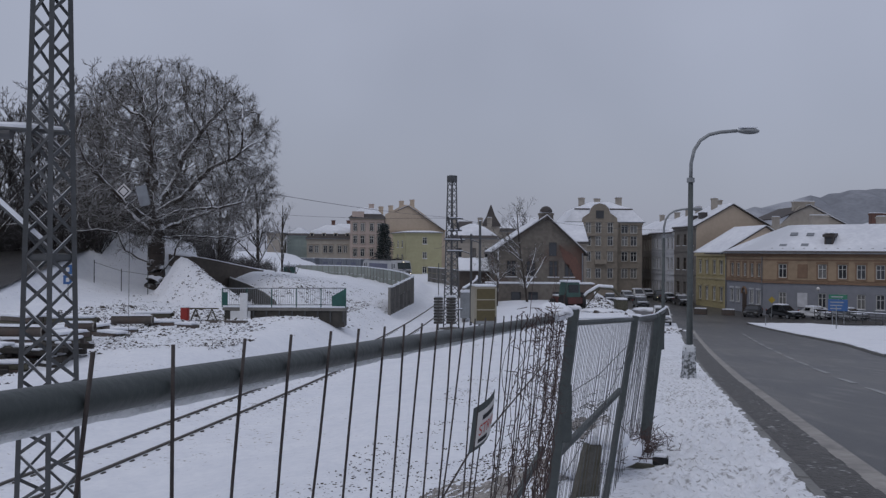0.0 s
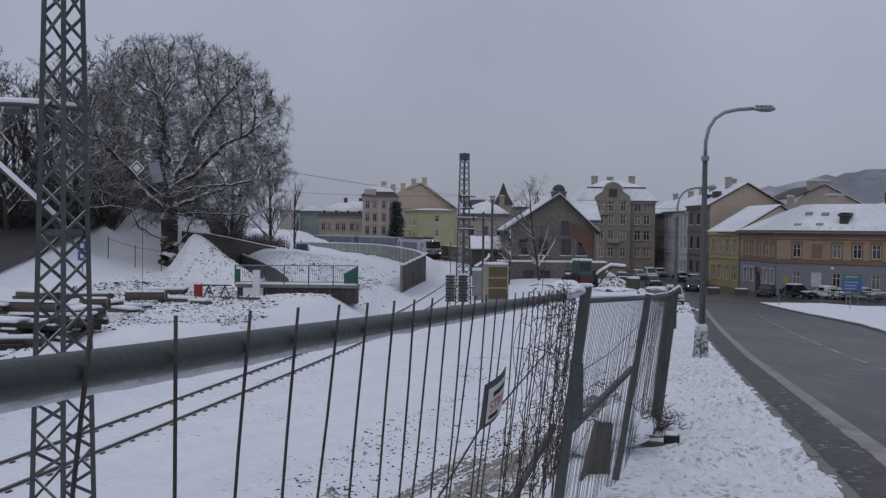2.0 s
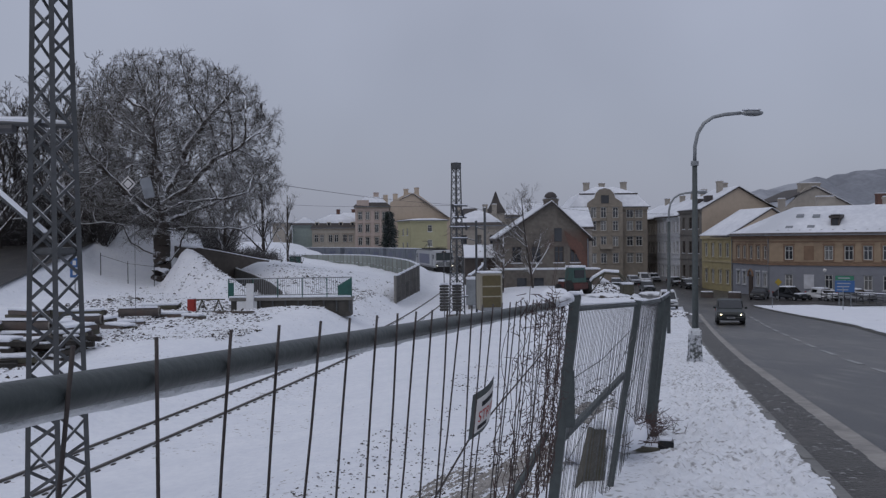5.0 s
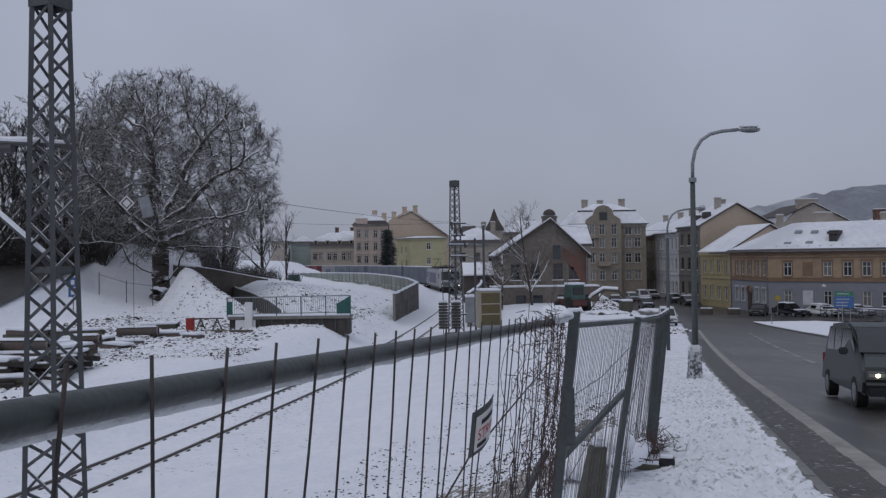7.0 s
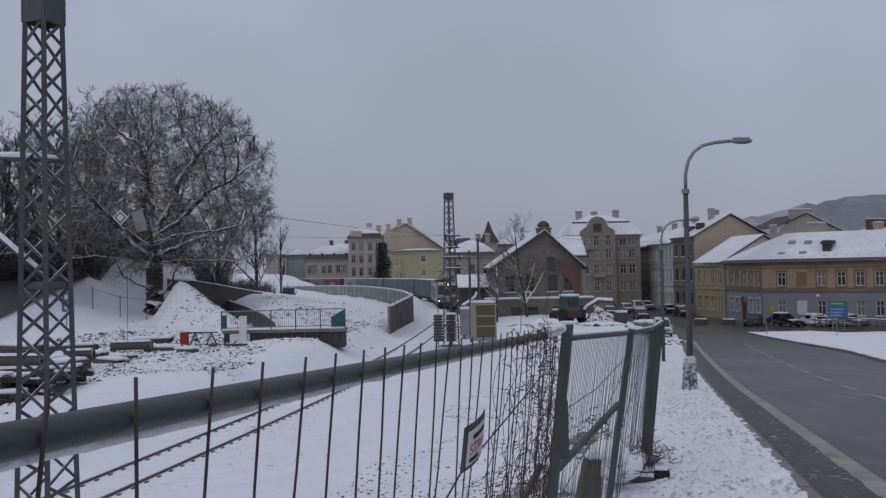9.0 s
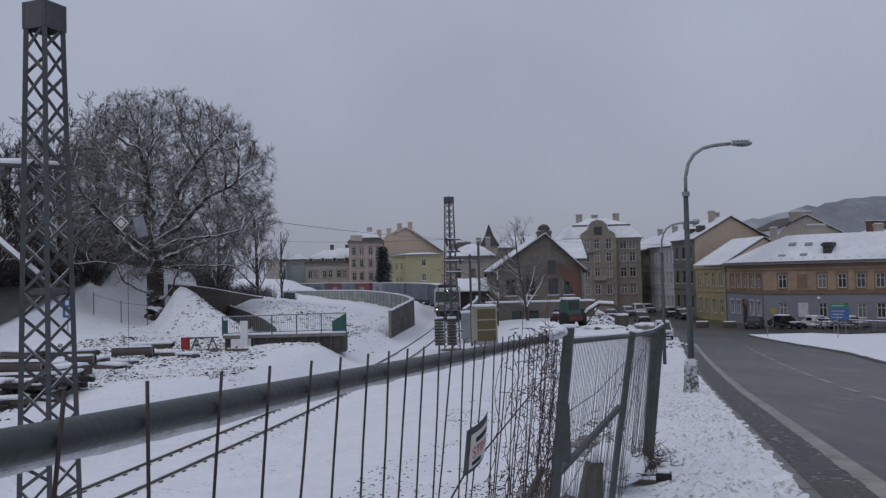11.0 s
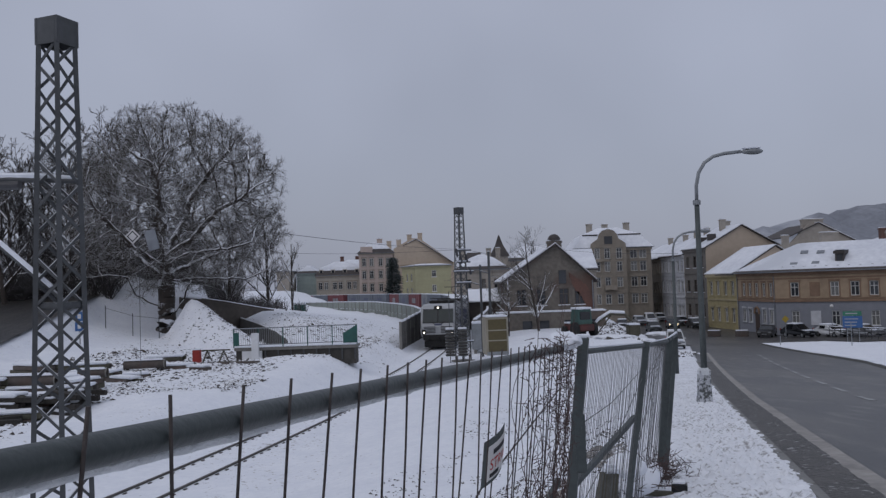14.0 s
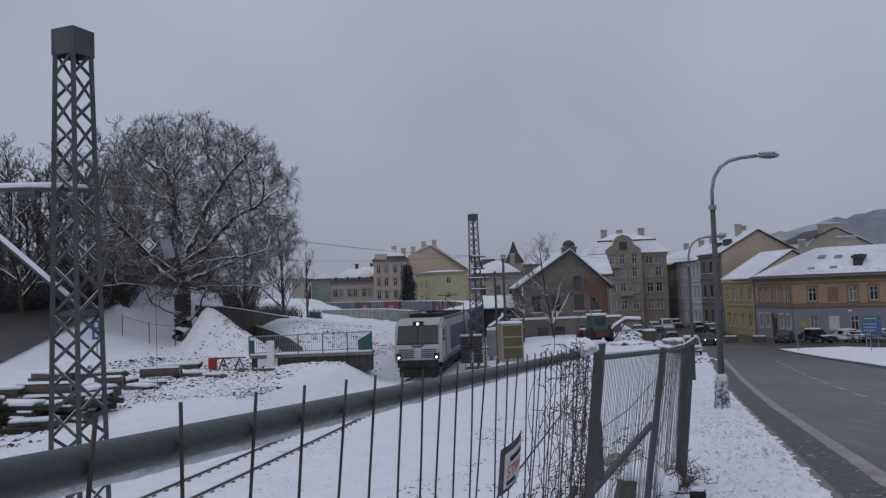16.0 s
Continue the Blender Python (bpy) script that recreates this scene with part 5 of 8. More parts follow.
def brick_house():
    h = thing("brick_house", pose(0, 0, 0), "derelict sooty brick house with steep gable and snowy roof", "house", "town houses")
    P = [(5.6, 90.0), (15.2, 90.0), (15.2, 105.0), (5.6, 105.0)]
    z0, ze, zr = -4.6, 1.75, 5.5
    core(h, P, z0, ze)
    wall_with_windows(h, P[0], P[1], z0, ze, [(-0.95, 1.75, 1.05, (1.8, 3.9, 6.35, 8.05)), (-4.1, 1.4, 1.0, (2.2, 4.4, 6.4))], SOOTY_WALL, None, "dark")
    for a in range(1, 4):
        wall_with_windows(h, P[a], P[(a + 1) % 4], z0, ze, [], SOOTY_WALL)
    gable_wall(h, P[0], P[1], ze, ((0, ze), (9.6, ze), (5.6, zr)), SOOTY_WALL)
    aw = part("attic_window", bx(11.45, 12.25, 89.93, 90.02, 1.3 + 0.0, 2.75), WINDOW_GLASS, h)
    gable_roof(h, (11.2, 90.0), (11.2, 105.0), 5.6, 4.0, zr, ze, ze, over=0.45, snow_left=True)
    # bare red brick where the plaster fell, with a ragged edge
    bm = bmesh.new()
    rnd = random.Random(3)
    pts = [(12.6, 2.5), (13.4, 1.9), (14.3, 1.1), (14.95, 0.2), (15.0, -2.0), (14.9, -1.5), (14.4, -1.4), (14.1, -0.9), (13.7, 0.1), (13.2, 0.6), (12.7, 1.5)]
    n = len(pts)
    fine = []
    for i in range(n):
        a, b = Vector(pts[i]), Vector(pts[(i + 1) % n])
        for k in range(4):
            fine.append(a.lerp(b, k / 4) + Vector((rnd.uniform(-0.12, 0.12), rnd.uniform(-0.12, 0.12))))
    lo = [bm.verts.new((p.x, 89.985, p.y)) for p in fine]
    f = bm.faces.new(lo)
    bmesh.ops.triangulate(bm, faces=[f])
    part("bare_brick", bm, BRICK_RED, h, "bare red brick where the plaster has fallen")
    c = chimney(h, 11.2, 90.8, 4.8, 5.95, 1.5, 0.9, SOOTY_WALL)
    hood = bmesh.new()
    bmesh.ops.create_uvsphere(hood, u_segments=16, v_segments=10, radius=0.72)
    bmesh.ops.delete(hood, geom=[v for v in hood.verts if v.co.z < -0.05], context="VERTS")
    part("chimney_hood", hood, ROOF_TILE, c, "dark domed chimney hood", smooth=True, at=pose(11.2, 90.8, 6.0))
    low = part("terrace_wall", bx(4.6, 15.9, 87.6, 89.9, -4.8, -1.65), SOOTY_WALL, h)
    part("terrace_snow", bx(4.5, 16.0, 87.5, 89.9, -1.65, -1.50, 0.05), SNOW, low)
    for x in (7.2, 9.0, 11.6, 14.0):
        part("cellar_window", bx(x, x + 1.0, 87.55, 87.62, -4.0, -2.5), WINDOW_GLASS, low)
    part("downpipe", tube(bmesh.new(), [(15.05, 89.85, -4.5), (15.05, 89.85, 1.6)], 0.07, 6), ZINC, h)


brick_house()


def plain_house(name, label, P, z0, ze, rows0, m, trim, roof, rows3=(), style="white"):
    """A house on four corners: P[0]-P[1] faces the railway, P[3]-P[0] its left side."""
    h = thing(name, pose(0, 0, 0), label, "house", "town houses")
    core(h, P, z0, ze - 0.1)
    wall_with_windows(h, P[0], P[1], z0, ze, rows0, m, trim, style, cornice=0.35)
    wall_with_windows(h, P[1], P[2], z0, ze, [], m)
    wall_with_windows(h, P[2], P[3], z0, ze, [], m)
    wall_with_windows(h, P[3], P[0], z0, ze, rows3, m, trim, style, cornice=0.35)
    if roof:
        hip_roof(h, P, ze, roof, over=0.35)
    return h


# the town beyond the curve
green_yellow = plain_house("town_house", "yellow-green plastered house with a nearly flat snowy roof", [(-8.4, 188), (-0.3, 189), (-1.0, 199), (-11.8, 196)], -5, 5.9, [(z, 1.5, 1.0, (4.3,)) for z in (3.4, 0.1, -3.2)], GREENYELLOW, None, [(2.5, 0.5)], [(z, 1.6, 1.0, (3.4, 6.3)) for z in (2.6, -0.6)])
tan_house = plain_house("town_house", "tan house with a high blank gable wall and chimneys", [(-14.0, 201), (0.5, 203), (0.0, 216), (-14.0, 214)], -5, 7.0, [], TAN, None, None)
gable_wall(tan_house, (-14.0, 201), (0.5, 203), 7.0, ((0, 6.9), (14.6, 6.9), (6.3, 13.0), (4.4, 13.0), (0, 10.6)), TAN)
gable_roof(tan_house, (-8.5, 201.6), (-8.8, 214), 5.2, 8.6, 12.7, 10.2, 6.9, over=0.2, snow_right=True)
for x, y, z in ((-10.2, 203, 14.0), (-7.6, 203, 14.3), (-13.0, 206, 13.0), (-15.5, 207, 12.8)):
    chimney(tan_house, x, y, z - 4.0, z, 1.1, 0.8, TAN)
pink = plain_house("town_house", "tall pinkish ornate house with pale window surrounds", [(-22.2, 199), (-14.2, 200.8), (-14.3, 212), (-22.6, 210)], -5, 9.6, [(z, 1.9, 0.95, (1.2, 3.0, 5.2, 7.0)) for z in (-2.8, 0.4, 3.5, 6.5)], PINK, BIG_TRIM, [(2.2, 2.4), (3.5, 2.7)])
part("pointed_gable", extrude([(-21.8, 199.0), (-19.0, 199.4), (-19.0, 200.2), (-21.8, 200.0)], 9.6, 11.2), PINK, pink)
chimney(pink, -17.5, 203, 10.5, 13.2, 1.2, 0.8, PINK)
cream_row = plain_house("town_house", "cream row house with a snow-covered mansard roof and dormers", [(-33.2, 203), (-22.0, 203), (-22.0, 214), (-33.2, 214)], -5, 4.6, [(1.2, 1.8, 1.0, (1.0, 2.4, 4.5, 5.9, 8.0, 9.4)), (-2.6, 1.8, 1.0, (1.0, 2.4, 4.5, 5.9, 8.0, 9.4))], CREAMWALL, BIG_TRIM, [(0.9, 1.9), (4.0, 3.4)])
for k in range(4):
    d = part("dormer", bx(-0.5, 0.5, 0, 1.0, 0, 1.1), CREAMWALL, cream_row, at=pose(-32 + k * 2.9, 203.1, 5.0))
    part("dormer_window", bx(-0.32, 0.32, -0.03, 0.01, 0.2, 0.95), WINDOW_GLASS, d)
green_house = plain_house("town_house", "grey-green house end with a snowy roof", [(-38.4, 205), (-33.3, 205), (-33.3, 215), (-38.4, 215)], -5, 5.4, [], GREENHOUSE, None, [(2.3, 1.9)])
# A tall chimney block, shaped here as a narrow house.
stack_house = plain_house("town_house", "dark weathered chimney block beyond the railway curve", [(-41.8, 198), (-38.9, 198), (-38.9, 207), (-41.8, 207)], -5, 5.9, [], GREYBROWN, None, [(1.2, 0.3)])
far_row = plain_house("town_house", "far dark house between snowy roofs", [(-31.0, 216), (-18.0, 216), (-18.0, 226), (-31.0, 226)], -5, 6.6, [], GREYBROWN, None, [(3.5, 2.2)])
for x in (-29, -25, -21):
    chimney(far_row, x, 220, 8.0, 9.8, 0.9, 0.7)

# houses behind the barrier and the brick house
mid = plain_house("town_house", "dark brown house with patches of snow on its steep roof", [(0.6, 138), (9.4, 138), (9.4, 150), (0.6, 150)], -5, 3.8, [(0.8, 1.5, 1.0, (2.0, 4.4, 6.8)), (-2.6, 1.5, 1.0, (2.0, 4.4, 6.8))], GREYBROWN, None, [(2.4, 2.0), (4.0, 2.6)], style="dark")
part("roof_gable", profile([(137.6, 3.9), (143, 3.9), (143, 6.9)], 2.6, 5.0), ROOF_TILE, mid)
for x in (2.0, 6.4, 8.0):
    chimney(mid, x, 144, 5.6, 7.6, 0.8, 0.7, GREYBROWN)
spire = thing("spire_roof", pose(8.6, 150.5, 0), "pointed dark slate roof of a stair turret", "turret", "town houses")
part("turret", bx(-1.5, 1.5, -1.5, 1.5, -5, 6.3), GREYBROWN, spire)
part("pointed_roof", loft([([(-1.8, -1.8), (1.8, -1.8), (1.8, 1.8), (-1.8, 1.8)], 6.3), ([(-0.75, -0.75), (0.75, -0.75), (0.75, 0.75), (-0.75, 0.75)], 8.2), ([(-0.08, -0.08), (0.08, -0.08), (0.08, 0.08), (-0.08, 0.08)], 10.2)]), ROOF_TILE, spire)
behind = plain_house("town_house", "house with a large snowy roof behind the brick gable", [(12.0, 105.5), (18.2, 105.5), (18.2, 113.5), (12.0, 113.5)], -5, 3.0, [], GREYBROWN, None, None)
gable_roof(behind, (12.0, 109.5), (18.2, 109.5), 4.0, 4.0, 5.4, 3.0, 3.0, over=0.3)
shed = thing("shed", pose(0, 0, 0), "low dark shed with a snow-covered lean-to roof", "shed")
part("shed_wall", bx(2.0, 5.6, 100, 105, -4.2, -0.6), SOOT, shed)
part("shed_roof", profile([(99.6, -0.62), (105.4, 0.75), (105.4, 0.9), (99.6, -0.47)], 1.9, 5.7), SNOW, shed)
back_left = plain_house("town_house", "distant snowy-roofed house beyond the brick house", [(9.5, 158), (22.0, 158), (22.0, 170), (9.5, 170)], -6, 5.6, [(2.6, 1.6, 1.0, (2.0, 4.6, 7.2, 9.8))], GREYBROWN, None, [(4.0, 2.8)])
far_grey = plain_house("town_house", "large grey house with a steep gable behind the corner house", [(52.5, 130), (66, 130), (66, 142), (52.5, 142)], -6, 6.2, [], GREYBROWN, None, None)
gable_wall(far_grey, (52.5, 130), (66, 130), 6.2, ((0, 6.1), (13.5, 4.0), (9.0, 7.2), (5.6, 9.2), (3.2, 9.2)), GREYBROWN)
gable_roof(far_grey, (57.2, 130), (57.2, 142), 4.7, 8.8, 9.2, 7.2, 4.6, over=0.2, snow_left=False)
chimney(far_grey, 57.0, 132, 8.0, 10.0, 3.2, 1.0, GREYBROWN)
tall_right = plain_house("town_house", "pale house with brick chimneys behind the corner house", [(66.5, 128), (82, 128), (82, 142), (66.5, 142)], -6, 5.0, [], GREYBROWN, None, [(5.0, 2.4)])
for x, y in ((68.0, 131), (70.5, 132), (74.5, 131), (78.0, 133)):
    chimney(tall_right, x, y, 6.2, 8.2, 1.8, 0.9)
edge_house = plain_house("town_house", "grey house end with a snow-edged roof", [(84, 128), (100, 120), (104, 134), (88, 142)], -6, 7.0, [], PALEGREY, None, [(5.0, 3.0)])


# ---- wooded hill on the horizon ----
def far_hill():
    rnd = random.Random(12)
    vs, fs = [], []
    n, rows = 170, 7
    for i in range(n):
        x = 120 + i * 8.0
        crest = 4 + 34 * smooth01((x - 160) / 110) + 19 * smooth01((x - 250) / 120) + 2.5 * noise.noise((x * 0.012, 0, 0)) + 3.4 * rnd.random() + 1.5 * noise.noise((x * 0.08, 3, 0))
        for r in range(rows):
            k = r / (rows - 1)
            vs.append((x, 560 + 150 * k + rnd.uniform(-5, 5), -8 + (crest + 8) * (k ** 0.75) + (rnd.uniform(-2, 2) if 0 < r < rows - 1 else 0)))
    for i in range(n - 1):
        for r in range(rows - 1):
            a = i * rows + r
            fs.append((a, a + rows, a + rows + 1, a + 1))
    # Pale blue-grey colours carry the haze that lies before the wooded hill.
    ob = sheet("backdrop_hill", vs, fs, mat("hazed_wood", (0.17, 0.18, 0.205), (0.23, 0.245, 0.275), 0.25, 1.0, c3=(0.33, 0.345, 0.38)), smooth=False)
    tagged(ob, "distant snow-dusted wooded hill in colours paled for haze", "hill", kind="structure")


far_hill()


# ---- trees: trunk and limbs as tapered tubes, twigs by the thousand ----
def tubes_mesh(name, segs, material, n):
    """One mesh from many tapered segments (p, q, r0, r1)."""
    P = np.array([s[0] for s in segs], dtype=np.float64)
    Q = np.array([s[1] for s in segs], dtype=np.float64)
    R0 = np.array([s[2] for s in segs])[:, None, None]
    R1 = np.array([s[3] for s in segs])[:, None, None]
    D = Q - P
    D /= np.maximum(1e-9, np.linalg.norm(D, axis=1))[:, None]
    ref = np.where(np.abs(D[:, 2:3]) < 0.9, np.array([[0, 0, 1.0]]), np.array([[1.0, 0, 0]]))
    A = np.cross(D, ref)
    A /= np.linalg.norm(A, axis=1)[:, None]
    B = np.cross(D, A)
    ang = np.arange(n) * 2 * np.pi / n
    off = A[:, None, :] * np.cos(ang)[None, :, None] + B[:, None, :] * np.sin(ang)[None, :, None]
    V = np.concatenate([P[:, None, :] + off * R0, Q[:, None, :] + off * R1], axis=1).reshape(-1, 3)
    base = (np.arange(len(segs)) * 2 * n)[:, None, None]
    k = np.arange(n)
    quad = np.stack([k, (k + 1) % n, n + (k + 1) % n, n + k], axis=1)[None]
    F = (base + quad).reshape(-1, 4)
    me = bpy.data.meshes.new(name)
    me.vertices.add(len(V))
    me.vertices.foreach_set("co", V.ravel())
    me.loops.add(F.size)
    me.loops.foreach_set("vertex_index", F.ravel().astype(np.int32))
    me.polygons.add(len(F))
    me.polygons.foreach_set("loop_start", np.arange(0, F.size, 4, dtype=np.int32))
    me.update(calc_edges=True)
    me.validate()
    me.polygons.foreach_set("use_smooth", [True] * len(me.polygons))
    me.materials.append(material)
    return me


def grow(seed, height, trunk_r, levels, spread_deg, reach, crown=None, up=0.25, first=0.12, twig=0.011):
    """Segments of a bare tree: (thick ones, twigs). crown(p) tells whether a point lies inside the crown."""
    rnd = random.Random(seed)
    thick, thin = [], []

    def branch(p, d, length, r, level):
        n = 4 if level < 3 else 3
        step = length / n
        pts = [p]
        rr = [r]
        for i in range(n):
            bend = 0.16 + 0.06 * level
            d = (d + Vector((rnd.uniform(-1, 1), rnd.uniform(-1, 1), rnd.uniform(-0.8, 1.0) + up * 0.5)) * bend * 0.55).normalized()
            q = pts[-1] + d * step
            if crown and level > 0 and not crown(q):
                break
            pts.append(q)
            rr.append(r * (1 - 0.72 * (i + 1) / n))
        for i in range(len(pts) - 1):
            (thick if rr[i] > max(0.03, twig * 1.4) else thin).append((pts[i], pts[i + 1], rr[i], rr[i + 1]))
        if level >= len(levels) or len(pts) < 2:
            return
        for k in range(levels[level]):
            f = rnd.uniform(first if level == 0 else 0.15, 1.0)
            x = f * (len(pts) - 1)
            i = min(int(x), len(pts) - 2)
            q = pts[i].lerp(pts[i + 1], x - i)
            a = (pts[i + 1] - pts[i]).normalized()
            side = a.cross(Vector((rnd.uniform(-1, 1), rnd.uniform(-1, 1), rnd.uniform(-1, 1)))).normalized()
            ang = radians(rnd.uniform(*spread_deg))
            dd = (a * math.cos(ang) + side * math.sin(ang) + Vector((0, 0, up * 0.5))).normalized()
            ln = length * rnd.uniform(*reach) * (1.0 - 0.35 * f)
            branch(q, dd, ln, max(twig, rr[i] * rnd.uniform(0.38, 0.62)), level + 1)
    branch(Vector((0, 0, -0.4)), Vector((rnd.uniform(-0.05, 0.05), 0, 1)), height, trunk_r, 0)
    return thick, thin


def tree(name, at, label, segs, bark, twig, group=""):
    thick, thin = segs
    t = thing(name, at, label, "tree", group)
    a = new("trunk", tubes_mesh("trunk", thick, bark, 6))
    a.parent = t
    b = new("crown", tubes_mesh("crown", thin, twig, 3))
    b.parent = t
    return t


def big_crown(p):
    x, y, z = p
    wide = 1.0 + 0.10 * noise.noise((x * 0.3, y * 0.3, z * 0.3)) + 0.10 * noise.noise((x * 0.8, y * 0.8, z * 0.8))
    up = (z - 10.6) / (9.6 if z > 10.6 else 7.4)
    return ((x - 1.3) / 9.4) ** 2 + (y / 8.6) ** 2 + abs(up) ** 2.2 < wide * wide


def old_tree():
    """Limbs laid out by hand, then branches that grow towards points spread through the crown until the space is filled."""
    rs = np.random.RandomState(8)
    pos, par = [], []

    def lay(points, start):
        last = start
        for a, b in zip(points, points[1:]):
            a, b = np.array(a, float), np.array(b, float)
            n = max(1, int(np.linalg.norm(b - a) / 0.5))
            for i in range(n):
                q = a + (b - a) * (i + 1) / n + rs.normal(0, 0.05, 3)
                pos.append(q)
                par.append(last)
                last = len(pos) - 1
        return last

    pos.append(np.array((0, 0, -0.7)))
    par.append(-1)
    lay([(0, 0, -0.7), (0.05, 0, 2.0), (0.1, 0, 4.6), (0.1, 0, 6.8), (0.0, 0, 8.6), (-0.6, 0.3, 11.9), (-0.9, 0, 14.5)], 0)
    trunk = len(pos)

    def from_trunk(z):
        return min(range(trunk), key=lambda i: abs(pos[i][2] - z))

    for z, pts in ((4.5, [(3.9, -1.5, 4.7), (7.7, -2, 4.5), (10.0, -2, 5.4)]), (1.8, [(-2.3, -1, 3.4), (-3.0, -1.2, 4.9), (-4.6, -1.5, 5.2), (-7.0, -1.5, 5.0)]),
                   (4.4, [(-2.3, 0.5, 6.5), (-4.2, 0.8, 8.6), (-6.2, 0.6, 10.8)]), (6.6, [(2.8, -1.2, 8.1), (5.3, -2, 10.5), (7.4, -2, 11.6)]),
                   (7.5, [(1.2, 1, 9.4), (2.1, 1.4, 12.2), (3.8, 1.5, 14.6)]), (1.2, [(1.5, 0.4, 2.8), (1.9, 0.6, 4.2), (3.0, 1.2, 6.2)]),
                   (5.4, [(0.5, -2.6, 7.0), (0.8, -4.6, 9.4), (1.6, -5.5, 11.6)]), (6.0, [(-1.0, 3, 8.0), (-1.6, 5, 11.0)]), (5.2, [(3.0, 2.6, 6.6), (6.0, 4, 8.0)]),
                   (5.9, [(-2.0, -2.4, 7.6), (-3.6, -4.2, 9.8)]), (6.2, [(3.4, -3, 6.9), (6.6, -4, 7.0), (8.8, -4, 7.6)])):
        i = from_trunk(z)
        lay([tuple(pos[i])] + pts, i)
    aim = []
    while len(aim) < 4600:
        q = rs.uniform((-9.5, -9.5, 2.6), (12.0, 9.5, 21.0))
        e = ((q[0] - 1.3) / 9.4) ** 2 + (q[1] / 8.6) ** 2 + ((q[2] - 10.6) / 9.0) ** 2
        if rs.rand() < 0.10 + 0.90 * e ** 1.4 and big_crown(q):
            aim.append(q)
    aim = np.array(aim)
    near_d = np.full(len(aim), 1e9)
    near_i = np.zeros(len(aim), int)
    done = 0
    for step in range(60):
        for i in range(done, len(pos)):
            d = np.linalg.norm(aim - pos[i], axis=1)
            m = d < near_d
            near_d[m], near_i[m] = d[m], i
        done = len(pos)
        keep = near_d > 0.58
        aim, near_d, near_i = aim[keep], near_d[keep], near_i[keep]
        if not len(aim):
            break
        for i in np.unique(near_i[near_d < 7.0]):
            v = aim[(near_i == i) & (near_d < 7.0)] - pos[i]
            v = (v / np.linalg.norm(v, axis=1)[:, None]).sum(axis=0)
            if par[i] >= 0:
                v = v / max(1e-6, np.linalg.norm(v)) + 0.45 * (pos[i] - pos[par[i]]) / 0.45
            v = (v + rs.normal(0, 0.22, 3)) * (1.0, 1.0, 0.86)
            pos.append(pos[i] + v / np.linalg.norm(v) * 0.45)
            par.append(int(i))
    n = len(pos)
    area = np.zeros(n)
    kids = np.zeros(n, int)
    for i in range(1, n):
        kids[par[i]] += 1
    order = list(range(n - 1, 0, -1))
    for i in order:
        if kids[i] == 0:
            area[i] = 0.019 ** 1.95
        area[par[i]] += area[i]
    rad = area ** (1 / 1.95)
    rad *= 0.86 / max(rad[1], 0.01) if rad[1] > 0.86 else 1.0
    thick, thin = [], []
    for i in range(1, n):
        r0, r1 = min(rad[par[i]], rad[i] * 1.35), rad[i]
        if pos[i][2] < 1.2:
            r0 *= 1.0 + 0.25 * max(0.0, 1.2 - pos[par[i]][2])
            r1 *= 1.0 + 0.25 * max(0.0, 1.2 - pos[i][2])
        (thick if r1 > 0.026 else thin).append((pos[par[i]], pos[i], r0, r1))
        e = ((pos[i][0] - 1.3) / 9.4) ** 2 + (pos[i][1] / 8.6) ** 2 + ((pos[i][2] - 9.6) / 9.6) ** 2
        if rad[i] < 0.05 and (e > 0.24 or pos[i][2] > 12.5):
            a = (pos[i] - pos[par[i]]) / 0.45
            for k in range(6 if kids[i] == 0 else 4):
                d = a * 0.8 + rs.normal(0, 1, 3) * (0.66, 0.66, 0.46) + np.array((0, 0, 0.10))
                d /= np.linalg.norm(d)
                ln = rs.uniform(0.35, 0.95)
                m = pos[i] + d * ln * 0.5
                q = m + (d + rs.normal(0, 0.28, 3)) * ln * 0.5
                thin += [(pos[i], m, 0.015, 0.012), (m, q, 0.012, 0.008)]
                for j in range(2):
                    e = d + rs.normal(0, 0.7, 3)
                    thin.append((m, m + e / np.linalg.norm(e) * rs.uniform(0.2, 0.5), 0.012, 0.008))
    return thick, thin


tree("tree", pose(-25.86, 75.0, land_z(-25.86, 75.0)), "huge old bare tree with snow along its branches on a mound", old_tree(), BARK, TWIG, "bare trees")
hill_kinds = [grow(sd, ht, 0.26, (17, 8, 5, 2), (25, 62), (0.34, 0.52), up=0.30, first=0.08, twig=0.030) for sd, ht in ((21, 12.5), (22, 13.8), (23, 11.0))]
protos = []
rnd = random.Random(4)
spots = [(-33 - 78 * rnd.random() ** 1.2, 82 + 55 * rnd.random()) for i in range(22)] + [(-43, 86), (-46, 83), (-49.5, 88), (-53, 82), (-44.5, 91), (-47, 95), (-40, 88), (-55, 90), (-50, 80), (-36.5, 79), (-39, 84), (-42.5, 80), (-45.5, 86), (-48, 79), (-37, 90), (-33.5, 84), (-51, 84), (-41, 93), (-35, 96), (-27, 100), (-24, 108), (-44, 64), (-37, 92), (-31, 98), (-41, 76), (-48, 72), (-52, 80), (-34, 88), (-29, 93)]
for i, (x, y) in enumerate(spots):
    z = land_z(x, y)
    m = pose(x, y, z - 0.3, 0, 0, i * 77)
    if i < 3:
        protos.append(tree("tree", m, "bare woodland tree on the snowy hillside", hill_kinds[i], BARK, FAR_TWIG, "woodland trees"))
    else:
        copy_thing(protos[i % 3], m)


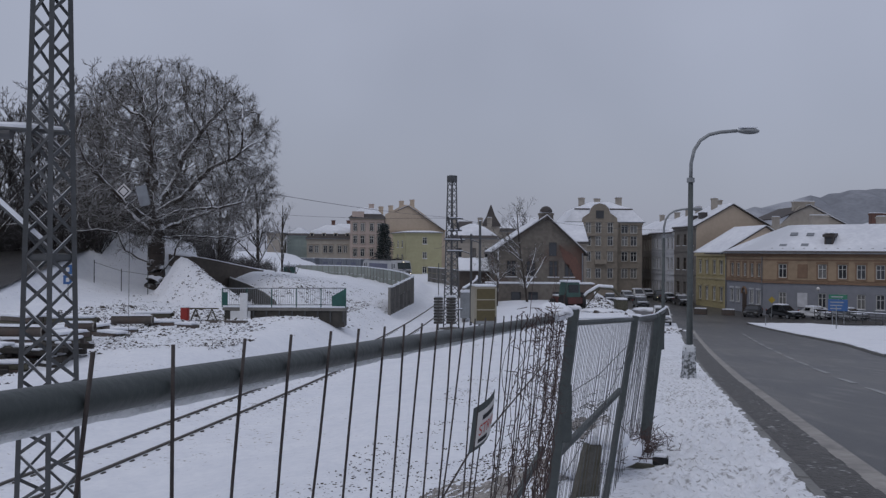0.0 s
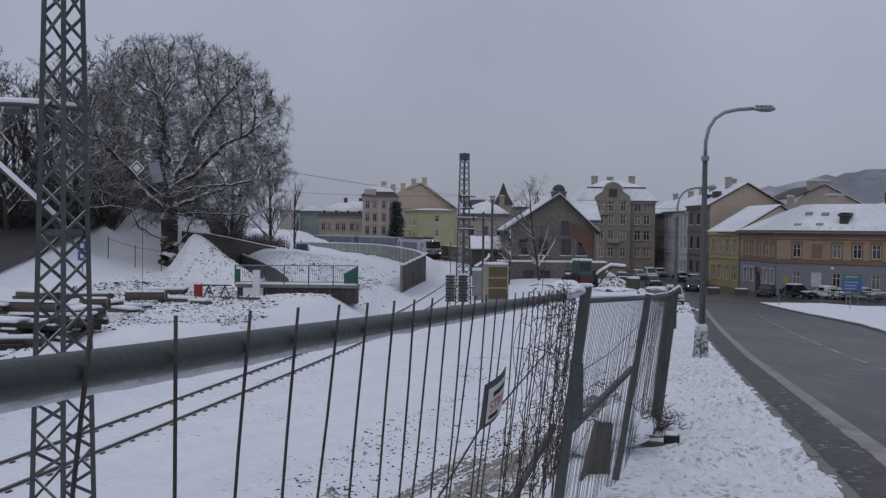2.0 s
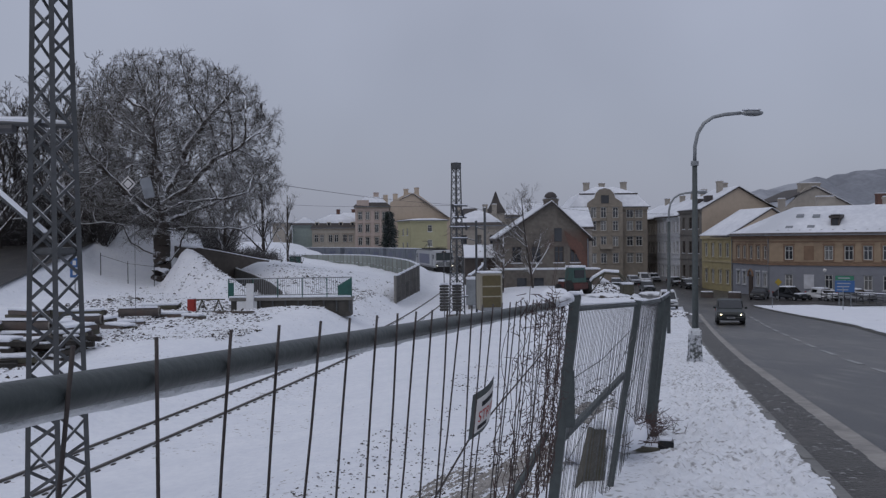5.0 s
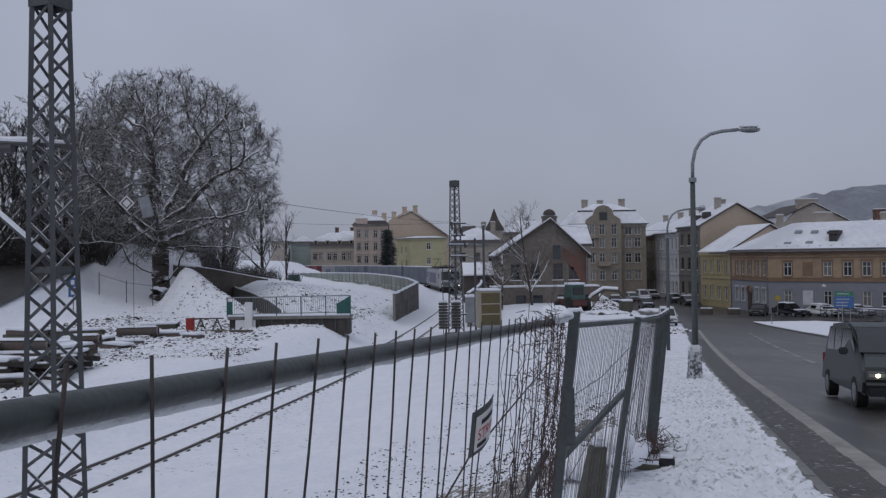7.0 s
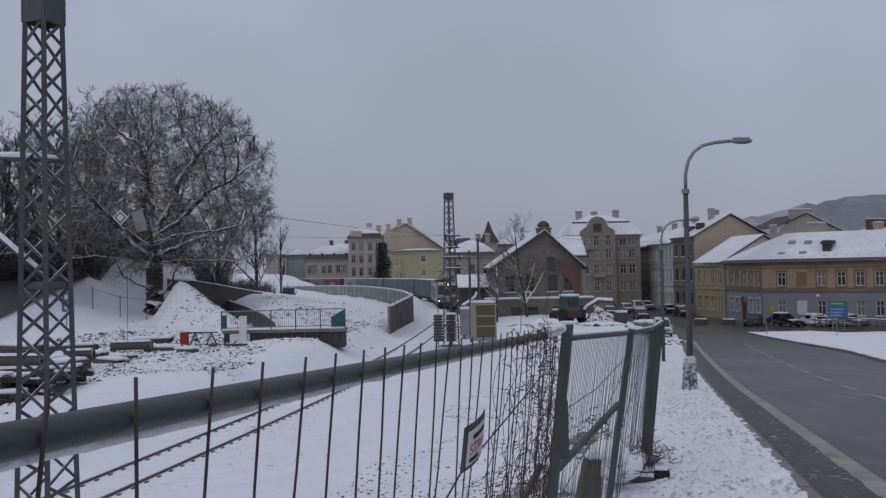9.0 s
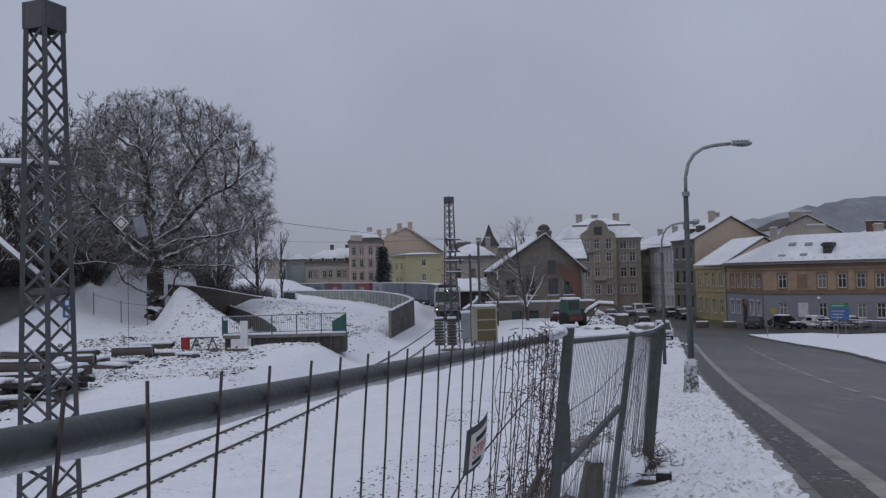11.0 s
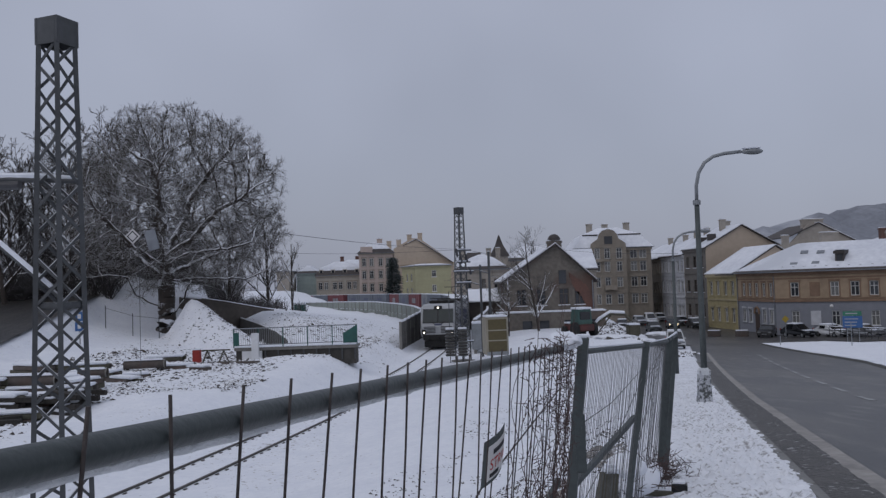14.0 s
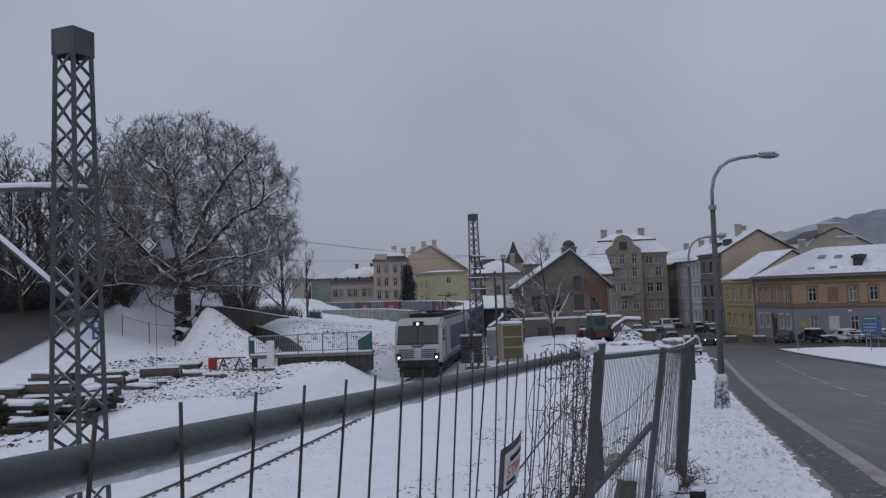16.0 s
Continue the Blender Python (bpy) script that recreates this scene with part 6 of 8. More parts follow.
def brushwood():
    """Undergrowth on the hillside and along the mound, too fine to count."""
    r = random.Random(44)
    segs = []
    for k in range(5200):
        if k < 4300:
            x, y = -30 - 60 * r.random() ** 1.7, 78 + 40 * r.random() ** 1.3
            top = r.uniform(1.6, 5.5)
        else:
            x, y = -28 + r.gauss(0, 3.5), 99 + r.gauss(0, 4.0)
            top = r.uniform(0.6, 2.2)
        if x > -32 and y < 84 and k < 4300:
            continue
        p = Vector((x, y, land_z(x, y) - 0.1))
        for j in range(4):
            d = Vector((r.uniform(-0.7, 0.7), r.uniform(-0.7, 0.7), 1)).normalized()
            q = p + d * top * r.uniform(0.6, 1.0)
            segs.append((p, q, 0.035, 0.012))
            for m in range(3):
                a = p.lerp(q, r.uniform(0.3, 0.95))
                segs.append((a, a + Vector((r.uniform(-1, 1), r.uniform(-1, 1), r.uniform(-0.1, 0.9))) * top * 0.28, 0.016, 0.007))
    ob = new("brushwood", tubes_mesh("brushwood", segs, FAR_TWIG, 3))
    tagged(ob, "dense bare undergrowth covering the snowy hillside", "undergrowth", kind="stuff")


brushwood()
tree("tree", pose(8.6, 84.5, land_z(8.6, 84.5)), "slender bare birch with snowy branches before the brick house", grow(31, 9.6, 0.15, (16, 8, 5), (25, 60), (0.3, 0.5), up=0.15), BARK, TWIG, "bare trees")
tree("tree", pose(5.2, 80.0, land_z(5.2, 80.0)), "small bare tree with drooping snowy branches", grow(33, 6.5, 0.13, (14, 8, 5), (35, 75), (0.4, 0.6), up=0.0), BARK, TWIG, "bare trees")
tree("tree", pose(13.5, 140.0, -5), "bare treetop rising behind the brick house", grow(35, 14.0, 0.25, (16, 8, 6, 4), (25, 55), (0.3, 0.48), up=0.35), BARK, FAR_TWIG, "bare trees")
tree("tree", pose(-20.0, 104.0, land_z(-20, 104.0)), "thin bare tree beside the snowy bank", grow(37, 9.0, 0.16, (14, 8, 5), (25, 60), (0.3, 0.5), up=0.25), BARK, TWIG, "bare trees")


def conifer():
    rnd = random.Random(6)
    t = thing("conifer", pose(-13.0, 184.0, -4.5), "dark narrow evergreen between the houses", "tree")
    part("trunk", tube(bmesh.new(), [(0, 0, 0), (0, 0, 12)], [0.2, 0.05], 8), BARK, t)
    segs = []
    for k in range(2200):
        z = rnd.uniform(0.6, 12.4)
        a = rnd.uniform(0, 6.283)
        r = (2.5 - 1.3 * (z / 12.4) ** 2) * rnd.uniform(0.5, 1.0) * (1 + 0.2 * math.sin(3 * a + z))
        p = Vector((math.cos(a) * r * 0.3, math.sin(a) * r * 0.3, z))
        q = Vector((math.cos(a) * r, math.sin(a) * r, z - 0.25))
        segs.append((p, q, 0.10, 0.03))
    ob = new("needles", tubes_mesh("needles", segs, CONIFER, 3))
    ob.parent = t


conifer()


# ---- noise barriers along the curve ----
barrier([(-4.35, 68.0), (-3.0, 84.0)], -4.1, [-1.37, -0.92], "weathered grey noise barrier end beside the track, snow on top", (BARRIER,), panel=2.7)
barrier([(-3.0, 84.0), (-4.4, 93.0), (-6.8, 102.0), (-11.5, 121.0), (-18.0, 139.0), (-25.5, 152.0), (-34.0, 162.0), (-46.0, 172.0), (-62.0, 182.0)], -4.0, [-0.92, -0.72, -0.60, -0.62, -0.80, -0.95, -1.05, -1.15, -1.15], "long curved barrier of green-grey, pale and ochre panels capped with snow", (BARRIER_GREEN, BARRIER_GREEN, BARRIER_OCHRE, BARRIER_GREEN, BARRIER), panel=2.6)
barrier([tuple(on_track(s, 3.5))[:2] for s in range(47, 136, 8)], -4.1, [-1.25] * 12, "dark noise barrier on the outer side of the track", (BARRIER,), panel=3.0)


# ---- pipe-railed fence beside the pavement ----
def rail_point(y):
    return Vector((-0.40 + (y - 0.75) * 0.249, y, 1.505 - (y - 0.75) * 0.060))


LEAN = 0.085
rnd = random.Random(2)
rod_fence = thing("rod_fence", pose(0, 0, 0), "leaning fence of rusty rods under a thick dark pipe rail", "fence")
bm = bmesh.new()
def pipe_point(y):
    return rail_point(y) + Vector((-0.0235, 0.004, -0.0076 * (5.75 - y) / 5.0))


tube(bm, [pipe_point(-0.8 + 0.25 * k) + Vector((0, 0, 0.0012 * noise.noise((k * 0.9, 0, 0)))) for k in range(27)], 0.0203, 20)
part("pipe_rail", bm, PIPE, rod_fence, "thick dark green-grey pipe rail", smooth=True)
# frozen snow clinging under and behind the pipe
bm = bmesh.new()
pts, rad = [], []
for k in range(420):
    y = -0.7 + k * 0.0153
    grip = 0.5 + 0.5 * noise.noise((y * 2.1, 4.0, 0)) + 0.35 * noise.noise((y * 9, 1.0, 0))
    p = pipe_point(y) + Vector((-0.014, 0, -0.0215 - 0.004 * noise.noise((y * 6, 2, 0))))
    pts.append(p)
    rad.append(0.0085 + 0.0065 * max(0.0, min(1.0, grip)) + 0.0016 * noise.noise((y * 40, 0, 5)))
tube(bm, pts, rad, 10)
part("clinging_snow", bm, ICE, rod_fence, "grey frozen snow clinging under the rail", smooth=True)


def rod_mesh(k, lean):
    r = random.Random(k)
    pts = []
    for i in range(9):
        z = 0.045 - i * 0.2
        pts.append((lean * z + r.uniform(-0.0015, 0.0015) * min(1, i) + 0.006 * math.sin(i * 0.8 + k) * min(1, i / 3), r.uniform(-0.003, 0.003), z))
    ob = obj("rod", tube(bmesh.new(), pts, 0.0027, 6), RUST_ROD, True)
    me = ob.data
    bpy.data.objects.remove(ob)
    return me


ROD_MESHES = {a: [rod_mesh(k, a) for k in range(3)] for a in (0.01, 0.07, 0.085, 0.11)}
ROD_Y = (0.87, 1.024, 1.20, 1.354, 1.52, 1.668, 1.832, 1.98, 2.132, 2.286, 2.456, 2.612, 2.782, 2.954, 3.138, 3.332)
ROD_LEAN = (0.11, 0.01, 0.07, 0.085, 0.11, 0.085, 0.085, 0.07, 0.085, 0.085, 0.07)
for k in range(-9, 30):
    y = ROD_Y[k] if 0 <= k < 16 else (0.87 + 0.157 * k if k < 0 else 3.332 + 0.163 * (k - 15) + rnd.uniform(-0.02, 0.02))
    lean = ROD_LEAN[k] if 0 <= k < 11 else (0.07, 0.085, 0.11)[k % 3]
    p = rail_point(y)
    share("rod", ROD_MESHES[lean][k % 3], rod_fence, pose(p.x, p.y, p.z, rnd.uniform(-0.4, 0.4), 0, 0))
part("post", beam(bmesh.new(), (0.68, 5.78, -0.75), (0.905, 5.72, 1.27), 0.07, 0.07), FENCE_GREY, rod_fence, "grey-green steel post")
part("post_plate", bx(0.81, 0.89, 5.70, 5.82, 0.35, 0.75, 0.01), FENCE_GREY, rod_fence)
part("post_snow", bx(0.85, 0.95, 5.67, 5.78, 1.262, 1.285, 0.01), SNOW, rod_fence)
part("tie_wire", tube(bmesh.new(), [(-0.25, 2.6, 0.45), (0.10, 3.1, 0.90), (0.62, 4.9, 1.02)], 0.004, 5), RUST_ROD, rod_fence)
part("lower_brace", beam(bmesh.new(), (0.36, 5.3, -0.12), (0.70, 5.75, 0.30), 0.03, 0.04), FENCE_GREY, rod_fence)

wire_fence = thing("wire_fence", pose(0, 0, 0), "sagging wire-mesh fence panels between grey steel posts", "fence")


def leaning_wires(a, b, n, length, r):
    a, b = Vector(a), Vector(b)
    ob = obj("wire", tube(bmesh.new(), [(0, 0, 0.0), (-0.065, 0, -0.5), (-0.135, 0, -1.0), (-0.135 * length, 0, -length)], r, 4), WIRE)
    me = ob.data
    bpy.data.objects.remove(ob)
    for k in range(n):
        p = a.lerp(b, (k + 0.5) / n)
        share("wire", me, wire_fence, pose(p.x, p.y, p.z, rnd.uniform(-0.5, 0.5), rnd.uniform(-0.5, 0.5), 0))


part("top_rail", tube(bmesh.new(), [(0.90, 5.75, 1.165), (1.76, 7.7, 1.035)], 0.021, 10), FENCE_GREY, wire_fence)
part("top_rail", tube(bmesh.new(), [(1.76, 7.7, 1.035), (2.80, 10.95, 0.82), (3.09, 11.6, 0.85)], 0.024, 10), FENCE_GREY, wire_fence)
part("rail_snow", tube(bmesh.new(), [(0.95, 5.8, 1.192), (1.3, 6.6, 1.135), (1.74, 7.65, 1.066)], [0.004, 0.007, 0.005], 6), SNOW, wire_fence)
part("rail_snow", tube(bmesh.new(), [(1.9, 8.0, 1.045), (2.80, 10.95, 0.855), (3.09, 11.6, 0.885)], [0.006, 0.010, 0.018], 6), SNOW, wire_fence)
leaning_wires((0.92, 5.80, 1.16), (1.75, 7.66, 1.035), 46, 1.72, 0.0024)
leaning_wires((1.80, 7.8, 1.03), (2.78, 10.9, 0.825), 40, 1.65, 0.0024)
part("post", beam(bmesh.new(), (1.50, 7.72, -0.75), (1.785, 7.7, 1.07), 0.052, 0.052), FENCE_GREY, wire_fence)
part("brace", beam(bmesh.new(), (0.80, 5.85, 0.22), (1.63, 7.62, 0.40), 0.038, 0.042), FENCE_GREY, wire_fence)
for x, y, lean in ((2.80, 10.95, 0.20), (2.90, 11.18, 0.205), (3.08, 11.6, 0.22)):
    part("post", beam(bmesh.new(), (x - lean, y, -1.05), (x, y, 0.86), 0.055, 0.055), FENCE_GREY, wire_fence)
for k in range(3):
    f = (k + 0.5) / 3
    part("slat", beam(bmesh.new(), (2.61 + 0.24 * f, 10.98 + 0.6 * f, -0.85), (2.81 + 0.25 * f, 10.98 + 0.6 * f, 0.82), 0.010, 0.010), FENCE_GREY, wire_fence)
for a, b in (((0.85, 5.9, 0.62), (1.70, 7.66, 0.80)), ((0.75, 5.85, -0.1), (1.72, 7.66, 0.74)), ((1.74, 7.75, 0.86), (2.66, 10.9, 0.52)), ((1.66, 7.75, 0.10), (2.64, 10.9, 0.46)), ((1.70, 7.75, 0.60), (2.72, 10.9, 0.75)), ((1.55, 7.75, -0.35), (2.55, 10.9, 0.30))):
    part("slack_wire", tube(bmesh.new(), [a, tuple((Vector(a) + Vector(b)) / 2 - Vector((0, 0, 0.05))), b], 0.0035, 4), WIRE, wire_fence)


def vines():
    """Dry creepers woven through the rods near the post."""
    r = random.Random(17)
    v = thing("dry_creeper", pose(0, 0, 0), "dry reddish-brown creeper woven through the fence rods", "plant")
    for k in range(36):
        y = 5.62 - abs(r.gauss(0, 1.0)) if k < 26 else r.uniform(3.2, 5.2)
        p = rail_point(y)
        z = -1.1
        h = r.uniform(0.5, 1.25) if k < 26 else r.uniform(0.3, 0.9)
        pts = []
        n = 16
        x = 0.0
        for i in range(n + 1):
            zz = -1.15 + (1.15 + 0.05) * (i / n) * h
            x += r.uniform(-0.02, 0.02)
            pts.append((p.x + LEAN * zz + x * 0.3 + r.uniform(-0.012, 0.03), p.y + x + r.uniform(-0.02, 0.02), p.z + zz))
        part("stem", tube(bmesh.new(), pts, [0.0036 - 0.002 * i / n for i in range(n + 1)], 4), VINE, v)
    segs = []
    for k in range(620):
        y = 5.66 - min(1.8, abs(r.gauss(0, 1.0)))
        zz = -0.9 + 0.98 * r.random() ** 0.5
        p = rail_point(y) + Vector((LEAN * zz + r.uniform(-0.03, 0.05), 0, zz))
        d = Vector((r.uniform(-1, 1), r.uniform(-1, 1), r.uniform(-1, 0.6)))
        q = p + d.normalized() * r.uniform(0.02, 0.075)
        segs.append((p, q, 0.0022, 0.0012))
    ob = new("tangle", tubes_mesh("tangle", segs, VINE, 4))
    ob.parent = v
    tagged(ob, kind="stuff")
    heap = bmesh.new()
    bmesh.ops.create_icosphere(heap, subdivisions=3, radius=1.0)
    for q in heap.verts:
        k = 1 + 0.25 * noise.noise(q.co * 2.3)
        q.co = Vector((q.co.x * 0.10 * k, q.co.y * 0.30 * k, q.co.z * 0.055 * k)) + rail_point(5.35) + Vector((-0.02, 0, 0.045))
    part("snow_lump", heap, SNOW, v, "lump of snow caught on the creeper", smooth=True)


vines()


def notice():
    """The banner tied to the rods: grey border, dark bars and a worn red word."""
    n = thing("fence_notice", pose(0, 0, 0), "worn plastic notice with red lettering tied to the fence", "sign")
    a = Vector((0.088, 3.1, 0.899))
    d = Vector((0.083, 0.085, 0.0))
    u = Vector((0.020, 0.0, 0.172))

    def P(i, j, lift=0.0):
        bow = 0.012 * math.sin(math.pi * i)
        return a + d * i + u * j + Vector((0.010 + bow + lift, -0.006 - bow, 0.058 * i - 0.006 * math.sin(j * 3)))

    def patch(name, i0, i1, j0, j1, m, lift):
        bm = bmesh.new()
        g = [[bm.verts.new(P(i0 + (i1 - i0) * s / 5, j0 + (j1 - j0) * t / 5, lift)) for s in range(6)] for t in range(6)]
        for t in range(5):
            for s in range(5):
                bm.faces.new((g[t][s], g[t][s + 1], g[t + 1][s + 1], g[t + 1][s]))
        ex = bmesh.ops.extrude_face_region(bm, geom=list(bm.faces))
        bmesh.ops.translate(bm, verts=[q for q in ex["geom"] if isinstance(q, bmesh.types.BMVert)], vec=(0.0012, -0.0008, 0))
        bmesh.ops.recalc_face_normals(bm, faces=bm.faces)
        part(name, bm, m, n)
    patch("border", 0, 1, 0, 1, FENCE_GREY, 0.0)
    patch("sheet", 0.14, 0.97, 0.10, 0.86, SIGN_WHITE, 0.003)
    patch("dark_bar", 0.30, 0.85, 0.66, 0.755, BLACK_BAR, 0.006)
    patch("dark_bar", 0.22, 0.58, 0.17, 0.26, BLACK_BAR, 0.006)
    cu = bpy.data.curves.new("word", "FONT")
    cu.body, cu.extrude = "STR", 0.0
    tmp = bpy.data.objects.new("word", cu)
    me = bpy.data.meshes.new_from_object(tmp)
    bpy.data.objects.remove(tmp)
    xs, ys = [v.co.x for v in me.vertices], [v.co.y for v in me.vertices]
    for v in me.vertices:
        v.co = P(0.20 + 0.46 * (v.co.x - min(xs)) / (max(xs) - min(xs)), 0.34 + 0.24 * (v.co.y - min(ys)) / (max(ys) - min(ys)), 0.008)
    me.materials.append(SIGN_RED)
    word = new("red_word", me)
    word.parent = n
    patch("worn_red_bar", 0.72, 0.90, 0.38, 0.54, WORN_RED, 0.006)


notice()


# ---- pavement things ----
GUARD = mat("snow_plastered_guard", (0.085, 0.095, 0.095), (0.055, 0.06, 0.06), 12.0, 0.7, bump=0.8, bump_scale=16, fleck=((0.50, 0.52, 0.55), 11.0, 0.58, 0.76, 2.5))


def street_lamp(at, s, label, guard):
    l = thing("street_lamp", at, label, "street lamp", "street lamps")
    part("pole", tube(bmesh.new(), [(0, 0, -0.3), (0.02, 0, 2.0), (0.04, 0, 6.1)], [0.10, 0.092, 0.075], 14), FENCE_GREY, l, smooth=True)
    part("collar", tube(bmesh.new(), [(0.04, 0, 6.02), (0.04, 0, 6.16)], 0.115, 12), GALV, l)
    part("arm", tube(bmesh.new(), [(0.04, 0, 6.1), (0.05, 0, 6.6), (0.14, 0, 7.0), (0.33, 0, 7.3), (0.6, 0, 7.48), (0.95, 0, 7.56), (1.45, 0, 7.6)], [0.055] * 7, 10), GALV, l, smooth=True)
    head = bmesh.new()
    bmesh.ops.create_uvsphere(head, u_segments=16, v_segments=10, radius=1.0)
    for v in head.verts:
        taper = 0.7 + 0.3 * (v.co.x + 1) / 2
        v.co = Vector((v.co.x * 0.36, v.co.y * 0.16 * taper, v.co.z * (0.085 if v.co.z > 0 else 0.12) * taper))
    part("lamp_head", head, GALV, l, "grey lamp head", smooth=True, at=pose(1.78, 0, 7.6))
    part("head_snow", bx(1.5, 2.05, -0.1, 0.1, 7.67, 7.72, 0.02), SNOW, l)
    if guard:
        g = part("base_guard", loft([([(-0.23, -0.2), (0.19, -0.2), (0.19, 0.2), (-0.23, 0.2)], -0.15), ([(-0.18, -0.16), (0.17, -0.16), (0.17, 0.16), (-0.18, 0.16)], 0.4), ([(-0.15, -0.14), (0.16, -0.14), (0.16, 0.14), (-0.15, 0.14)], 1.0)]), GUARD, l, "dented base guard plastered with snow")
        part("guard_snow", bx(-0.17, 0.18, -0.16, 0.16, 0.82, 1.08, 0.06), ICE, g)
    return l


street_lamp(pose(7.52, 25.4, -2.2, 0, -0.2, 0), 1, "tall grey street lamp with a curved arm on the snowy pavement", True)
street_lamp(pose(11.88, 45.0, road_z(45), 0, 0, 0), 1, "grey street lamp with a curved arm farther down the road", False)


def small_things():
    m = thing("marker_post", pose(1.38, 8.0, -0.62, 0, 4, 10), "short weathered wedge-shaped wooden marker in the snow", "marker")
    part("wedge", loft([([(-0.13, -0.07), (0.12, -0.07), (0.12, 0.07), (-0.13, 0.07)], -0.15), ([(-0.03, -0.06), (0.11, -0.06), (0.11, 0.06), (-0.03, 0.06)], 0.44)]), WOOD_OLD, m)
    part("marker_snow", bx(-0.03, 0.12, -0.07, 0.07, 0.43, 0.52, 0.03), SNOW, m)
    b = thing("black_box", pose(2.56, 9.75, road_z(9.75) - 0.02, 0, 0, -15), "small black box half sunk in the snowy pavement", "box")
    part("case", bx(-0.09, 0.09, -0.08, 0.08, -0.05, 0.13, 0.012), CAR_DARK, b)
    part("lid_snow", bx(-0.095, 0.07, -0.08, 0.08, 0.13, 0.155, 0.01), SNOW, b)
    # snowy lumps and twigs on the bank behind the wire fence
    for i, (x, y, z, r) in enumerate(((1.72, 8.6, -0.25, 0.2), (1.95, 9.2, -0.55, 0.26), (2.15, 9.9, -0.62, 0.24), (2.35, 10.6, -0.75, 0.22), (1.55, 9.6, -0.75, 0.3), (1.15, 7.1, -0.62, 0.2))):
        bm = bmesh.new()
        bmesh.ops.create_icosphere(bm, subdivisions=3, radius=r)
        for v in bm.verts:
            v.co *= 1 + 0.3 * noise.noise(v.co * 4 + Vector((i, 0, 0)))
            v.co.z *= 0.6
        tagged(obj("snow_mound", bm, SNOW, True), "rounded lump of snow on the bank", "snow heap", "snow heaps").matrix_basis = pose(x, y, z)
    for i, (x, y, z) in enumerate(((2.25, 9.8, -0.75), (2.6, 10.6, -0.85), (1.9, 9.2, -0.65))):
        s = random.Random(i + 60)
        segs = []
        for k in range(170):
            p = Vector((s.gauss(0, 0.12), s.gauss(0, 0.15), abs(s.gauss(0, 0.12))))
            q = p + Vector((s.uniform(-1, 1), s.uniform(-1, 1), s.uniform(-0.2, 1))).normalized() * s.uniform(0.06, 0.22)
            segs.append((p, q, 0.005, 0.002))
        ob = new("dry_shrub", tubes_mesh("dry_shrub", segs, VINE, 4))
        ob.matrix_basis = pose(x, y, z)
        tagged(ob, "low dry brown shrub sticking out of the snow", "shrub", "dry shrubs")
    for x, y, ln, a in ((2.15, 9.5, 0.6, 20), (2.5, 10.9, 0.5, -30), (2.3, 10.2, 0.5, 60)):
        tagged(obj("broken_board", bx(-ln / 2, ln / 2, -0.04, 0.04, 0, 0.05, 0.006), WOOD_OLD), "dark broken board lying in the snow", "board", "broken boards").matrix_basis = pose(x, y, road_z(y) + 0.02, 0, 8, a)


small_things()


def scatter(name, label, n, region, size, material, seed, sink=0.3):
    """Clods and stones in the snow, as one mesh."""
    r = np.random.RandomState(seed)
    base = np.array([(1, 0, -0.3), (-0.5, 0.87, -0.3), (-0.5, -0.87, -0.3), (0.1, 0.1, 0.7), (-0.8, 0.1, 0.3), (0.5, -0.7, 0.35)])
    tri = np.array([(0, 1, 3), (1, 4, 3), (4, 2, 3), (2, 5, 3), (5, 0, 3), (1, 2, 4), (0, 5, 2), (0, 2, 1)])
    vs, fs = [], []
    done = 0
    while done < n:
        x, y = region(r)
        z = land_z(x, y)
        s = size * (0.4 + 1.2 * r.rand() ** 2) * min(1.0, 0.3 + y / 14.0)
        a = r.rand() * 6.283
        c, si = math.cos(a), math.sin(a)
        st = np.array((1 + r.rand(), 1.0, 0.5 + 0.5 * r.rand())) * s
        p = (base + r.uniform(-0.25, 0.25, base.shape)) * st
        p = np.stack([p[:, 0] * c - p[:, 1] * si + x, p[:, 0] * si + p[:, 1] * c + y, p[:, 2] + z + s * sink], axis=1)
        fs += [tuple(t + len(vs)) for t in tri]
        vs += [tuple(q) for q in p]
        done += 1
    return tagged(sheet(name, vs, fs, material, False), label, "rubble", kind="stuff")


EARTH = mat("frozen_earth", (0.07, 0.06, 0.05), (0.035, 0.03, 0.027), 9.0, 0.95, snow=0.9, snow_from=0.55)


BARE_EARTH = mat("bare_earth", (0.085, 0.072, 0.06), (0.04, 0.034, 0.03), 9.0, 0.95)


def slope_area(r):
    while True:
        y = 4.4 + 29 * r.rand() ** 1.5
        x = fence_x(y) - 0.9 - 6.5 * r.rand() ** 1.1
        if noise.noise((x * 0.25, y * 0.25, 9.0)) + 0.4 * noise.noise((x, y, 1.0)) > -0.02:
            return x, y


def left_area(r):
    while True:
        y = 24 + 46 * r.rand()
        x = float(np.interp(y, TRACK_ARR[:, 1], TRACK_ARR[:, 0])) - 4.2 - 15 * r.rand() ** 1.4
        if noise.noise((x * 0.2, y * 0.2, 19.0)) > -0.05:
            return x, y


scatter("earth_clods", "dark frozen clods showing through the snow", 6500, slope_area, 0.021, BARE_EARTH, 1, 0.2)
GREY_SPECK = mat("snowy_grass", (0.34, 0.325, 0.31), (0.17, 0.16, 0.145), 14.0, 0.95)


def near_slope(r):
    while True:
        y = 3.8 + 13 * r.rand() ** 1.1
        x = fence_x(y) - 0.8 - 5.6 * r.rand()
        if noise.noise((x * 0.45, y * 0.45, 4.0)) + 0.5 * noise.noise((x * 1.7, y * 1.7, 2.0)) > -0.08:
            return x, y


